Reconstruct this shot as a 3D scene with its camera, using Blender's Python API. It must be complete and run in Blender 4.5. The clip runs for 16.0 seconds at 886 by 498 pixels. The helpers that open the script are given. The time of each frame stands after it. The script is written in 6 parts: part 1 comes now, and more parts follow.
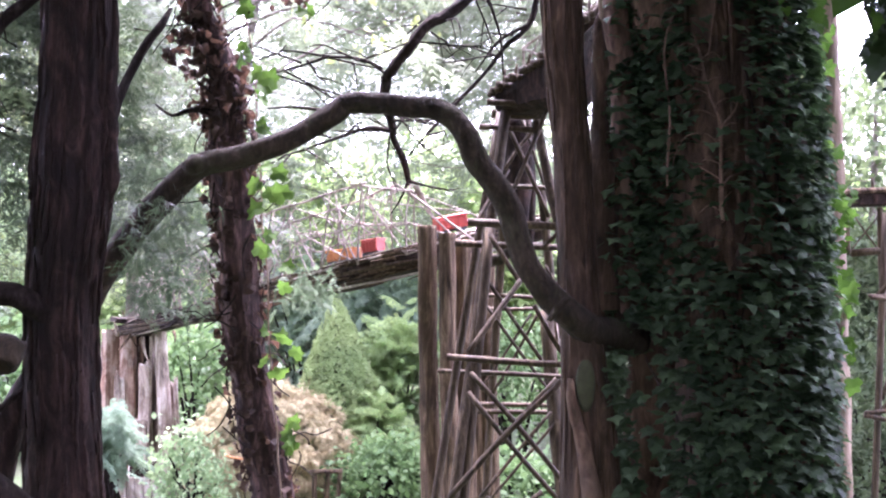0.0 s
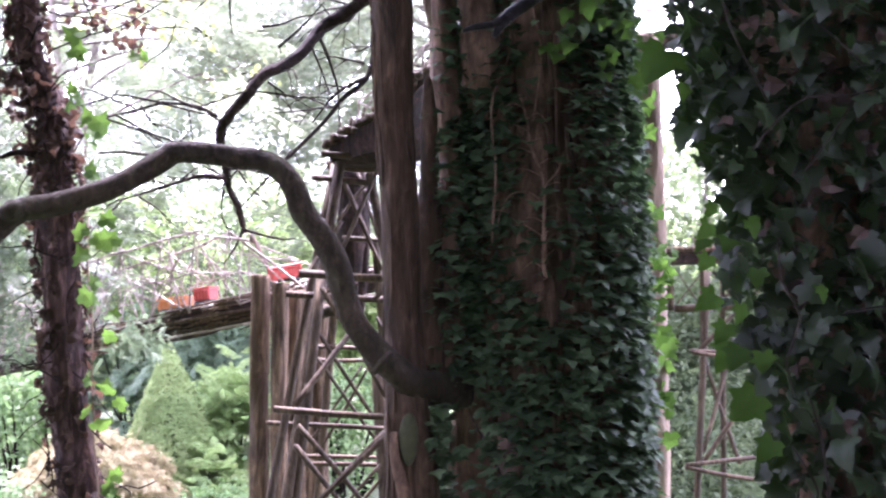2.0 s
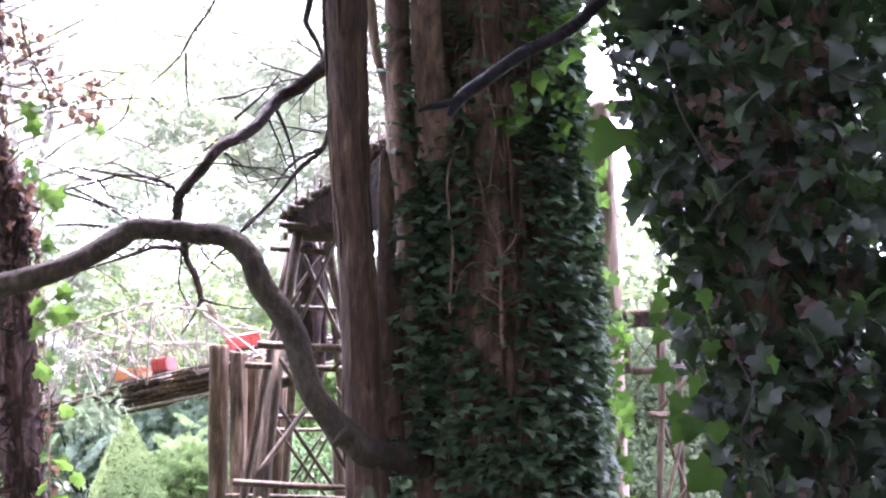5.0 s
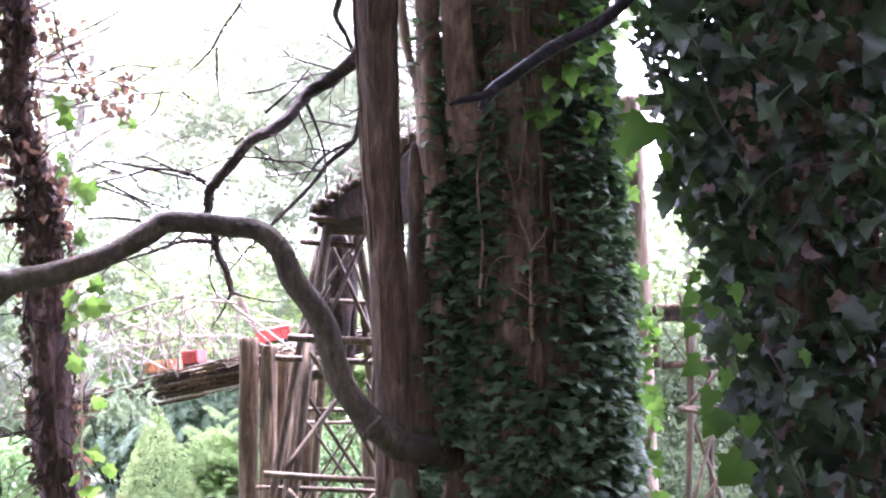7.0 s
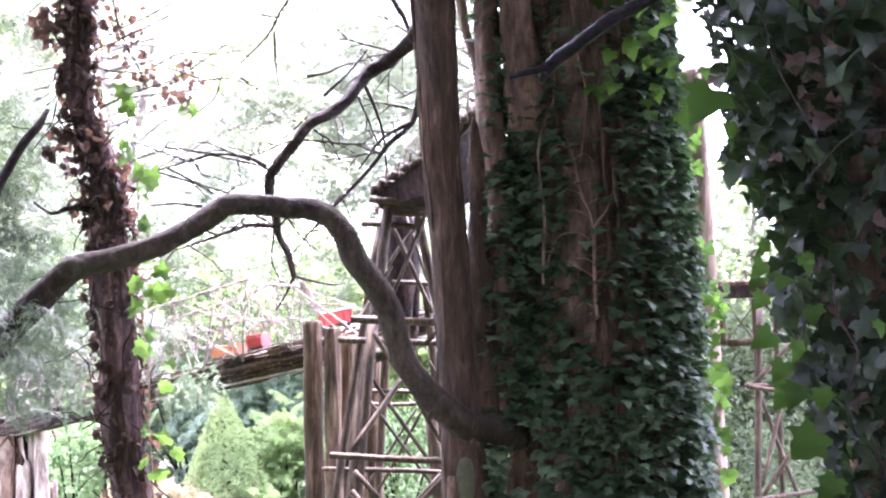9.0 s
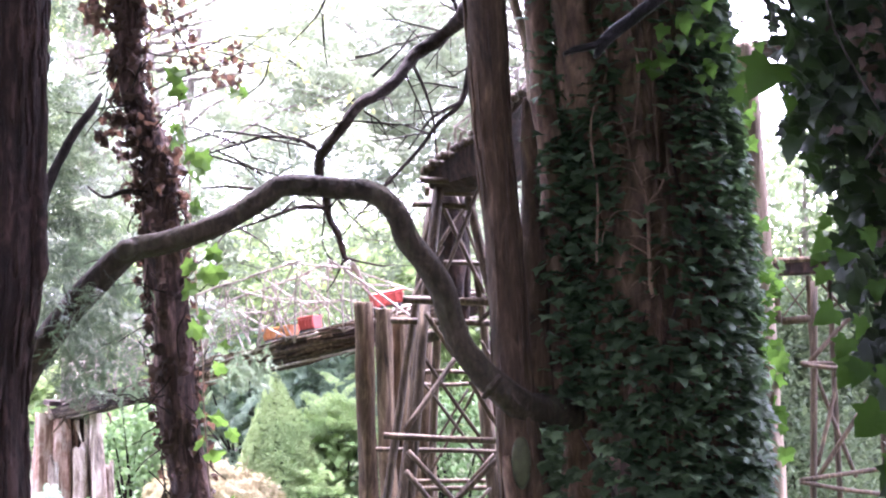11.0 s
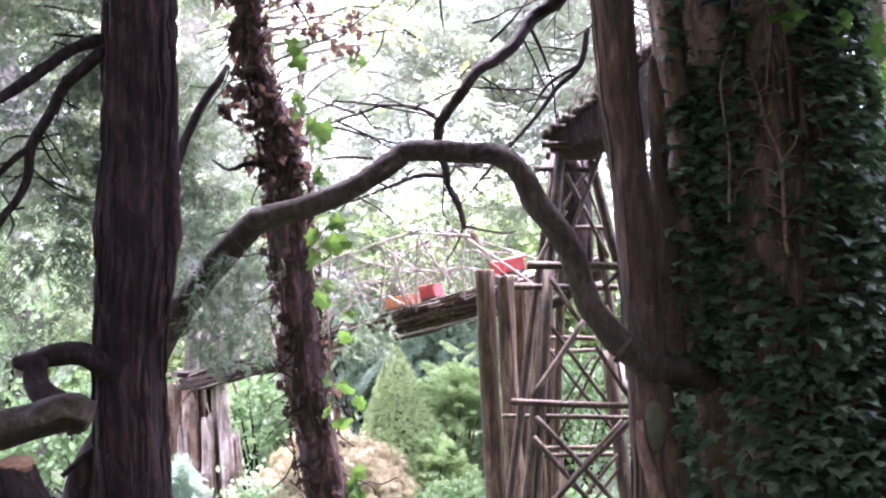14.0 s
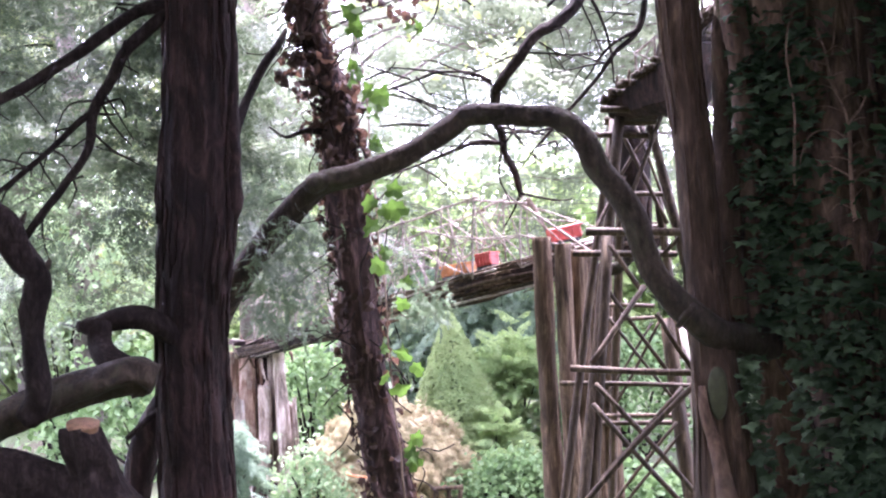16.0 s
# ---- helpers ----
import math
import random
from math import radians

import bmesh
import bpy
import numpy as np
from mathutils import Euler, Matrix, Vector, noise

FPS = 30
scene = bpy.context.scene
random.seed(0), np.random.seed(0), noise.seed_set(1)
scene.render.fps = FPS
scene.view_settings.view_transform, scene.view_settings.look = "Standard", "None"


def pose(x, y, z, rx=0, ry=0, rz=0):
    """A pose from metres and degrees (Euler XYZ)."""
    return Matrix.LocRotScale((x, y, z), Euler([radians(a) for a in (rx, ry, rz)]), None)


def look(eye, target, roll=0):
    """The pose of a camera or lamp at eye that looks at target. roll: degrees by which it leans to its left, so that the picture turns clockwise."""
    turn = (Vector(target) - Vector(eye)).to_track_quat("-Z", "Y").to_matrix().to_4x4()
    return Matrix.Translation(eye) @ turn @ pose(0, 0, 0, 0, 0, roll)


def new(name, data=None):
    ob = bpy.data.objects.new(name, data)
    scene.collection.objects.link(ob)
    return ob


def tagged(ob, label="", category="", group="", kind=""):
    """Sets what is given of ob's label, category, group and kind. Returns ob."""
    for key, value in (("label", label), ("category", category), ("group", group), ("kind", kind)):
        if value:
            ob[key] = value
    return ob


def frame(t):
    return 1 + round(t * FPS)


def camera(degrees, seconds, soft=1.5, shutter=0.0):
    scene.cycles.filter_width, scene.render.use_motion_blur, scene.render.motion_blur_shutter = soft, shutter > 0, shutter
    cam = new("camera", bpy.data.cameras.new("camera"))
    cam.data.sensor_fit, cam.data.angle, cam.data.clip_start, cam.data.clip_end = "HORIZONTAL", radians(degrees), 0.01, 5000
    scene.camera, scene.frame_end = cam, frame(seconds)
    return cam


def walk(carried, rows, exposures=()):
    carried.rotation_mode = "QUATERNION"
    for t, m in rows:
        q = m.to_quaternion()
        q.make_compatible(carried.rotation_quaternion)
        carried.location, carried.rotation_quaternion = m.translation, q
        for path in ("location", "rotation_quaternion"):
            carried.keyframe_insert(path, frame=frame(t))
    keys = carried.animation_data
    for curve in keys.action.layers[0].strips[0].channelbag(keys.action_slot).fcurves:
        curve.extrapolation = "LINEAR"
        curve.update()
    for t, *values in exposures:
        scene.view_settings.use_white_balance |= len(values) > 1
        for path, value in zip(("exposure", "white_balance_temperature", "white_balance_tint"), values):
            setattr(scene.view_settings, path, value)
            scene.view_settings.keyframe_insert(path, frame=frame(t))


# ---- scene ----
cam = camera(39.2, 16.0, soft=2.25, shutter=0.4)
# seconds, place of the eye, turn about x, y and z
ROWS = [
    (0, -0.0000, 0.0000, 1.6000, 90.000, -0.000, -0.000),
    (0.5, 0.0036, -0.0034, 1.6006, 89.962, 0.096, -0.096),
    (1, 0.0087, -0.0059, 1.6017, 90.202, 0.064, -0.527),
    (1.5, 0.0279, -0.0151, 1.6213, 92.050, 0.597, -2.772),
    (2, 0.0633, -0.0197, 1.6164, 92.269, -0.922, -7.028),
    (2.5, 0.0665, -0.0409, 1.6424, 93.241, -0.267, -8.502),
    (3, 0.0589, -0.0460, 1.6506, 94.286, -0.095, -9.137),
    (3.5, 0.0567, -0.0576, 1.6538, 95.163, -0.244, -9.763),
    (4, 0.0567, -0.0598, 1.6531, 95.048, -0.133, -9.476),
    (4.2, 0.0566, -0.0567, 1.6543, 95.137, 0.039, -9.170),
    (6.3, 0.0574, -0.0679, 1.6503, 94.728, -0.188, -8.511),
    (6.5, 0.0524, -0.0689, 1.6515, 94.754, -0.154, -8.224),
    (7, 0.0475, -0.0663, 1.6498, 94.733, -0.167, -7.677),
    (7.5, 0.0461, -0.0617, 1.6477, 94.634, -0.055, -7.190),
    (8, 0.0459, -0.0471, 1.6417, 94.556, 0.209, -6.109),
    (8.5, 0.0445, -0.0471, 1.6366, 94.102, 0.376, -5.462),
    (9, 0.0457, -0.0395, 1.6332, 94.016, 0.673, -4.826),
    (9.5, 0.0438, -0.0338, 1.6322, 93.844, 0.720, -4.257),
    (10, 0.0392, -0.0315, 1.6341, 93.778, 1.191, -3.272),
    (10.2, 0.0347, -0.0249, 1.6329, 93.670, 1.170, -3.016),
    (12.3, 0.0235, -0.0222, 1.6271, 92.796, 1.597, -1.779),
    (12.5, 0.0231, -0.0181, 1.6261, 92.894, 1.766, -1.241),
    (13, 0.0046, -0.0032, 1.6230, 92.607, 1.941, 0.439),
    (13.5, -0.0152, 0.0010, 1.6169, 92.554, 2.035, 1.574),
    (14, -0.0308, 0.0103, 1.6082, 92.029, 1.996, 2.397),
    (14.5, -0.0408, 0.0182, 1.6014, 91.742, 1.978, 2.856),
    (15, -0.0520, 0.0227, 1.5953, 91.500, 2.081, 3.459),
    (15.5, -0.0589, 0.0332, 1.5916, 91.245, 2.032, 4.227),
    (16, -0.0601, 0.0313, 1.5880, 90.821, 2.052, 4.742),
]
EXPOSURES = [(t, e + 1.0, 5600, 41) for t, e in ((0.0, 2.62), (1.0, 2.67), (2.2, 2.9), (3.5, 3.1), (7.0, 3.4), (9.0, 3.42), (10.2, 3.2), (12.5, 2.95), (14.0, 2.8), (16.0, 2.74))]
walk(cam, [(row[0], pose(*row[1:])) for row in ROWS], EXPOSURES)

# ---- light: a bright overcast sky, the sun behind thin cloud ahead of the eye ----
SUN_ELEVATION, SUN_TURN = radians(70), radians(8)
world = bpy.data.worlds.new("sky")
scene.world = world
world.use_nodes = True
wn = world.node_tree.nodes
wl = world.node_tree.links
sky = wn.new("ShaderNodeTexSky")
sky.sky_type = "NISHITA"
sky.sun_disc = False
sky.sun_elevation, sky.sun_rotation = SUN_ELEVATION, SUN_TURN
sky.air_density, sky.dust_density, sky.ozone_density = 1.0, 4.0, 1.0
cloud = wn.new("ShaderNodeMix")
cloud.data_type = "RGBA"
cloud.inputs[0].default_value = 0.75
cloud.inputs[7].default_value = (11.5, 11.6, 12.2, 1)
wl.new(sky.outputs[0], cloud.inputs[6])
wl.new(cloud.outputs[2], wn["Background"].inputs[0])
wn["Background"].inputs[1].default_value = 0.15
sun = new("sun", bpy.data.lights.new("sun", "SUN"))
sun.data.energy, sun.data.angle, sun.data.color = 4.6, radians(14), (1.0, 0.96, 0.88)
away = Vector((math.sin(SUN_TURN) * math.cos(SUN_ELEVATION), math.cos(SUN_TURN) * math.cos(SUN_ELEVATION), math.sin(SUN_ELEVATION)))
sun.matrix_world = look(away * 50, (0, 0, 0))


# ---- materials ----
def material(name):
    m = bpy.data.materials.new(name)
    m.use_nodes = True
    return m, m.node_tree.nodes, m.node_tree.links, m.node_tree.nodes["Principled BSDF"]


def ramp(nodes, links, source, stops):
    r = nodes.new("ShaderNodeValToRGB")
    while len(r.color_ramp.elements) < len(stops):
        r.color_ramp.elements.new(0.5)
    for e, (at, col) in zip(r.color_ramp.elements, stops):
        e.position, e.color = at, (*col, 1)
    links.new(source, r.inputs[0])
    return r.outputs[0]


def coords(nodes, links, scale):
    tc = nodes.new("ShaderNodeTexCoord")
    mp = nodes.new("ShaderNodeMapping")
    mp.inputs["Scale"].default_value = scale
    links.new(tc.outputs["Object"], mp.inputs[0])
    return mp.outputs[0]


def texture(nodes, links, vector, scale, detail=5.0, rough=0.6, twist=0.0):
    n = nodes.new("ShaderNodeTexNoise")
    n.inputs["Scale"].default_value, n.inputs["Detail"].default_value = scale, detail
    n.inputs["Roughness"].default_value, n.inputs["Distortion"].default_value = rough, twist
    links.new(vector, n.inputs["Vector"])
    return n.outputs["Fac"]


def mixed(nodes, links, a, b, fac, kind="MIX"):
    m = nodes.new("ShaderNodeMix")
    m.data_type, m.blend_type = "RGBA", kind
    if isinstance(fac, float):
        m.inputs[0].default_value = fac
    else:
        links.new(fac, m.inputs[0])
    for socket, v in ((m.inputs[6], a), (m.inputs[7], b)):
        if isinstance(v, tuple):
            socket.default_value = (*v, 1)
        else:
            links.new(v, socket)
    return m.outputs[2]


def bark(name, dark, mid, light, moss=None, stretch=0.12, grain=60.0, rough=0.85, bump=0.6, patch=3.0, spec=0.25):
    m, n, l, p = material(name)
    v = coords(n, l, (1, 1, stretch))
    fine = texture(n, l, v, grain, 6, 0.65, 0.4)
    plates = texture(n, l, coords(n, l, (1, 1, min(1.0, stretch * 2.5))), grain * 0.35, 5, 0.7, 1.2)
    both = n.new("ShaderNodeMath")
    both.operation = "MULTIPLY_ADD"
    l.new(plates, both.inputs[0])
    both.inputs[1].default_value = 0.55
    half = n.new("ShaderNodeMath")
    half.operation = "MULTIPLY"
    l.new(fine, half.inputs[0])
    half.inputs[1].default_value = 0.45
    l.new(half.outputs[0], both.inputs[2])
    fine = both.outputs[0]
    col = ramp(n, l, fine, [(0.36, dark), (0.5, mid), (0.66, light)])
    big = texture(n, l, coords(n, l, (1, 1, 0.4)), patch, 4, 0.6, 0.6)
    shade = ramp(n, l, big, [(0.35, (0.62, 0.6, 0.6)), (0.65, (1.15, 1.1, 1.08))])
    col = mixed(n, l, col, shade, 1.0, "MULTIPLY")
    if moss:
        patchy = ramp(n, l, texture(n, l, coords(n, l, (1, 1, 0.5)), patch * 2.7, 6, 0.7), [(0.52, (0, 0, 0)), (0.66, (0.8, 0.8, 0.8))])
        col = mixed(n, l, col, moss, patchy)
    l.new(col, p.inputs["Base Color"])
    p.inputs["Roughness"].default_value = rough
    p.inputs["Specular IOR Level"].default_value = spec
    b = n.new("ShaderNodeBump")
    b.inputs["Strength"].default_value, b.inputs["Distance"].default_value = bump, 0.02
    l.new(fine, b.inputs["Height"])
    l.new(b.outputs[0], p.inputs["Normal"])
    return m


def foliage(name, low, high, through_col, glow=0.45, rough=0.5, spec=0.35, skew=0.7):
    """Leaves: colour varies from leaf to leaf, light comes through the blade."""
    low, high, through_col = (tuple(0.92 * k + 0.08 * sum(c) / 3 for k in c) for c in (low, high, through_col))
    m, n, l, p = material(name)
    g = n.new("ShaderNodeNewGeometry")
    o = n.new("ShaderNodeObjectInfo")
    add = n.new("ShaderNodeMath")
    add.operation = "ADD"
    l.new(g.outputs["Random Per Island"], add.inputs[0])
    l.new(o.outputs["Random"], add.inputs[1])
    frac = n.new("ShaderNodeMath")
    frac.operation = "FRACT"
    l.new(add.outputs[0], frac.inputs[0])
    col = ramp(n, l, frac.outputs[0], [(0.0, low), (skew, tuple((a + b) / 2 for a, b in zip(low, high))), (1.0, high)])
    blotch = ramp(n, l, texture(n, l, coords(n, l, (1, 1, 1)), 1.7, 4), [(0.35, (0.7, 0.75, 0.7)), (0.65, (1.2, 1.15, 1.1))])
    col = mixed(n, l, col, blotch, 1.0, "MULTIPLY")
    l.new(col, p.inputs["Base Color"])
    p.inputs["Roughness"].default_value, p.inputs["Specular IOR Level"].default_value = rough, spec
    t = n.new("ShaderNodeBsdfTranslucent")
    tint = mixed(n, l, col, through_col, 0.6)
    l.new(tint, t.inputs["Color"])
    mx = n.new("ShaderNodeMixShader")
    mx.inputs[0].default_value = glow
    l.new(p.outputs[0], mx.inputs[1])
    l.new(t.outputs[0], mx.inputs[2])
    l.new(mx.outputs[0], n["Material Output"].inputs[0])
    return m


def plain(name, col, rough=0.6, metal=0.0, vary=0.25, scale=30.0):
    m, n, l, p = material(name)
    tex = texture(n, l, coords(n, l, (1, 1, 1)), scale, 5)
    c = ramp(n, l, tex, [(0.3, tuple(a * (1 - vary) for a in col)), (0.7, tuple(min(a * (1 + vary), 1) for a in col))])
    l.new(c, p.inputs["Base Color"])
    p.inputs["Roughness"].default_value, p.inputs["Metallic"].default_value = rough, metal
    return m


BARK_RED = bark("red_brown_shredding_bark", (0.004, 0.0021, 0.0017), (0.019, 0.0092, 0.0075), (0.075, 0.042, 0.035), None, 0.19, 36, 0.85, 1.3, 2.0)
BARK_LIMB = bark("smooth_grey_brown_bark", (0.01092, 0.0072, 0.004717), (0.03024, 0.0208, 0.01352), (0.06888, 0.0496, 0.03271), (0.046, 0.045, 0.0221), 0.3, 55, 0.85, 1.1)
BARK_STEM = bark("warm_brown_stem_bark", (0.01226, 0.007076, 0.004094), (0.04527, 0.02653, 0.01574), (0.1132, 0.07273, 0.04408), None, 0.12, 55, 0.8, 1.0)
BARK_IVY_TREE = bark("dull_brown_trunk_bark", (0.02271, 0.01341, 0.009314), (0.09499, 0.05902, 0.04055), (0.2271, 0.1523, 0.1052), (0.1, 0.066, 0.04845), 0.2, 35, 0.85, 1.1)
BARK_VINE = bark("flaking_dark_vine_bark", (0.0084, 0.00504, 0.0048), (0.0408, 0.0228, 0.0198), (0.168, 0.102, 0.0864), None, 0.15, 45, 0.9, 0.9)
BARK_WET = bark("wet_black_bark", (0.002, 0.0018, 0.002), (0.006, 0.005, 0.005), (0.02, 0.017, 0.018), None, 0.4, 80, 0.38, 0.9, 3.0, 0.07)
BARK_DARK = bark("dark_twig_bark", (0.006, 0.0045, 0.004), (0.017, 0.012, 0.0105), (0.042, 0.032, 0.027), None, 0.3, 80, 0.9, 0.6, 3.0, 0.1)
ROOT = bark("tan_ivy_root", (0.07, 0.044, 0.032), (0.17, 0.112, 0.082), (0.30, 0.21, 0.16), None, 0.3, 70)
BARK_TAN = bark("pale_tan_bark", (0.091, 0.0616, 0.0448), (0.21, 0.154, 0.112), (0.322, 0.259, 0.203), None, 0.1, 45)
POLE = bark("weathered_brown_pole", (0.0152, 0.009529, 0.005139), (0.05067, 0.03348, 0.01888), (0.1303, 0.09449, 0.05506), None, 0.05, 90, 0.7, 0.4)
LOG = bark("weathered_grey_brown_log", (0.01352, 0.008798, 0.005337), (0.0966, 0.0652, 0.04024), (0.2801, 0.207, 0.1355), (0.06, 0.033, 0.02125), 0.07, 62, 0.9, 1.3)
TWIG_PALE = bark("pale_peeled_stick", (0.13, 0.105, 0.09), (0.30, 0.26, 0.23), (0.50, 0.45, 0.41), None, 0.2, 90, 0.7, 0.3)
# haze over the far trunks is put into this pale bark colour
BARK_HAZE = bark("pale_grey_haze_bark", (0.07, 0.06, 0.05), (0.15, 0.13, 0.115), (0.26, 0.235, 0.21), None, 0.4, 40)
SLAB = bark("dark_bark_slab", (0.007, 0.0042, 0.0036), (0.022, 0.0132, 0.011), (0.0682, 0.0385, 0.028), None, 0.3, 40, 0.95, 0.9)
STUMP = bark("bleached_stump_wood", (0.05, 0.036, 0.027), (0.36, 0.3, 0.25), (0.76, 0.71, 0.66), (0.10, 0.06, 0.042), 0.1, 34, 0.85, 1.3)
STUMP_RED = bark("red_brown_weathered_wood", (0.05175, 0.0276, 0.0184), (0.1955, 0.1207, 0.08625), (0.529, 0.414, 0.345), (0.36, 0.30, 0.26), 0.1, 32, 0.85, 1.3)
CUT_WOOD = plain("orange_sawn_wood", (0.16, 0.085, 0.042), 0.8, 0, 0.35, 60)
CUT_GREEN = plain("greenish_healed_cut", (0.034, 0.036, 0.013), 0.85, 0, 0.35, 40)
BUSH_NEEDLE = foliage("soft_green_bush_needles", (0.1361, 0.2042, 0.07841), (0.4218, 0.5443, 0.2222), (0.4627, 0.626, 0.2352), 0.45, 0.55, 0.3)
IVY = foliage("dark_ivy_leaf", (0.02064, 0.03485, 0.02075), (0.09752, 0.145, 0.07968), (0.1032, 0.204, 0.0498), 0.24, 0.62, 0.1, 0.75)
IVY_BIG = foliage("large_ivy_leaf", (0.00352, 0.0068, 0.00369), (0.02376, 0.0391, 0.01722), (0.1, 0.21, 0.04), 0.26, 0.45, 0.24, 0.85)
IVY_YOUNG = foliage("young_green_ivy_leaf", (0.01456, 0.03393, 0.0063), (0.0308, 0.06019, 0.0108), (0.0784, 0.1642, 0.018), 0.58, 0.6, 0.06)
VINE_GREEN = foliage("bright_vine_leaf", (0.0328, 0.0702, 0.0112), (0.0656, 0.117, 0.0208), (0.0984, 0.195, 0.024), 0.36, 0.6, 0.12)
DEAD_LEAF = foliage("curled_brown_leaf", (0.018, 0.012, 0.0125), (0.075, 0.046, 0.036), (0.19, 0.10, 0.06), 0.2, 0.8, 0.15, 0.9)
NEEDLE = foliage("grey_green_needles", (0.016, 0.028, 0.017), (0.085, 0.115, 0.072), (0.14, 0.2, 0.085), 0.38, 0.5, 0.35)
YEW = foliage("dark_blue_green_needles", (0.056, 0.082, 0.054), (0.13, 0.175, 0.11), (0.16, 0.23, 0.12), 0.4, 0.7, 0.12)
YEW_BUSH = foliage("dark_yew_needles", (0.06435, 0.104, 0.07654), (0.1855, 0.2598, 0.1674), (0.2475, 0.3712, 0.1914), 0.35, 0.55, 0.3)
WEEPING = foliage("pale_blue_green_needles", (0.15, 0.225, 0.16), (0.34, 0.44, 0.33), (0.32, 0.44, 0.3), 0.4, 0.6, 0.15)
SPRUCE = foliage("yellow_green_spruce_needles", (0.216, 0.2952, 0.1131), (0.312, 0.4018, 0.1677), (0.36, 0.4592, 0.1794), 0.42, 0.6, 0.2)
MAPLE = foliage("beige_pink_lace_leaf", (0.25, 0.20, 0.105), (0.62, 0.555, 0.35), (0.55, 0.46, 0.27), 0.36, 0.75, 0.15)
SHRUB = foliage("fresh_green_shrub_leaf", (0.085, 0.15, 0.055), (0.21, 0.32, 0.13), (0.25, 0.4, 0.14), 0.42)
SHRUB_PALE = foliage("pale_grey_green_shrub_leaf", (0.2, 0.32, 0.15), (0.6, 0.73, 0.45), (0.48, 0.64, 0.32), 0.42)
WOODS = foliage("hazy_green_tree_leaf", (0.034, 0.052, 0.025), (0.085, 0.115, 0.055), (0.145, 0.195, 0.076), 0.4, 0.6, 0.2)
# a brighter copy of WOODS, with the sunlight put into the leaf colour
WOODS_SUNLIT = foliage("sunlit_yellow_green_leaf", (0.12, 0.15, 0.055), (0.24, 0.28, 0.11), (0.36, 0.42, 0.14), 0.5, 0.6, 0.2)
# pale grey-green that carries the haze over the far conifers
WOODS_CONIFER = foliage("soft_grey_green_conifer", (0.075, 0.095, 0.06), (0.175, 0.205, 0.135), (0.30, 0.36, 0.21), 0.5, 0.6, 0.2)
RED = plain("red_toy_paint", (0.42, 0.065, 0.05), 0.5, 0, 0.1)
ORANGE = plain("orange_toy_paint", (0.52, 0.2, 0.055), 0.45, 0, 0.12)
BLACK = plain("black_plastic", (0.02, 0.02, 0.022), 0.4, 0, 0.2)
STEEL = plain("dull_rail_metal", (0.45, 0.42, 0.36), 0.35, 0.9, 0.2)


def ground_material():
    m, n, l, p = material("leaf_littered_soil")
    v = coords(n, l, (1, 1, 1))
    fine = ramp(n, l, texture(n, l, v, 25, 8, 0.7), [(0.3, (0.022, 0.016, 0.011)), (0.55, (0.06, 0.043, 0.028)), (0.75, (0.12, 0.085, 0.055))])
    green = ramp(n, l, texture(n, l, v, 0.9, 5), [(0.3, (0, 0, 0)), (0.5, (1, 1, 1))])
    col = mixed(n, l, fine, (0.05, 0.075, 0.024), green)
    l.new(col, p.inputs["Base Color"])
    p.inputs["Roughness"].default_value = 0.95
    b = n.new("ShaderNodeBump")
    b.inputs["Distance"].default_value = 0.03
    l.new(texture(n, l, v, 30, 8, 0.7), b.inputs["Height"])
    l.new(b.outputs[0], p.inputs["Normal"])
    return m


SOIL = ground_material()

# ---- mesh tools ----
BASE = {}


def mesh_object(name, verts, faces, mat, smooth=True):
    """faces: an array (n, k), or a list of such arrays; verts in the object's own space."""
    blocks = faces if isinstance(faces, list) else [faces]
    me = bpy.data.meshes.new(name)
    verts = np.asarray(verts, dtype=np.float32)
    me.vertices.add(len(verts))
    me.vertices.foreach_set("co", verts.ravel())
    counts = np.concatenate([np.full(len(b), b.shape[1]) for b in blocks])
    loops = np.concatenate([np.asarray(b).ravel() for b in blocks]).astype(np.int32)
    me.loops.add(len(loops))
    me.loops.foreach_set("vertex_index", loops)
    me.polygons.add(len(counts))
    starts = np.concatenate([[0], np.cumsum(counts)[:-1]]).astype(np.int32)
    me.polygons.foreach_set("loop_start", starts)
    me.polygons.foreach_set("use_smooth", np.full(len(counts), smooth))
    me.update(calc_edges=True)
    me.materials.append(mat)
    return me


def thing(name, at, label, category, group="", kind=""):
    """An Empty at the base of a thing, which its parts hang from."""
    ob = new(name)
    ob.location = at
    ob.empty_display_size = 0.1
    BASE[ob.name] = Vector(at)
    return tagged(ob, label, category, group, kind)


def whole(name, verts, faces, mat, at, label, category, group="", kind="", smooth=True):
    """A thing that is a single mesh. verts in world space."""
    ob = new(name, mesh_object(name, np.asarray(verts) - np.asarray(at), faces, mat, smooth))
    ob.location = at
    BASE[ob.name] = Vector(at)
    return tagged(ob, label, category, group, kind)


def part(name, verts, faces, mat, parent, label="", kind="", smooth=True):
    """A mesh under a thing or a part. verts in world space."""
    base = BASE[parent.name]
    ob = new(name, mesh_object(name, np.asarray(verts) - np.asarray(base), faces, mat, smooth))
    ob.parent = parent
    BASE[ob.name] = base
    return tagged(ob, label, kind=kind)


def join(pieces):
    """Several (verts, faces) as one; all faces with the same number of corners."""
    vs, fs, k = [], [], 0
    for v, f in pieces:
        vs.append(np.asarray(v, dtype=float))
        fs.append(np.asarray(f) + k)
        k += len(v)
    return np.concatenate(vs), np.concatenate(fs)


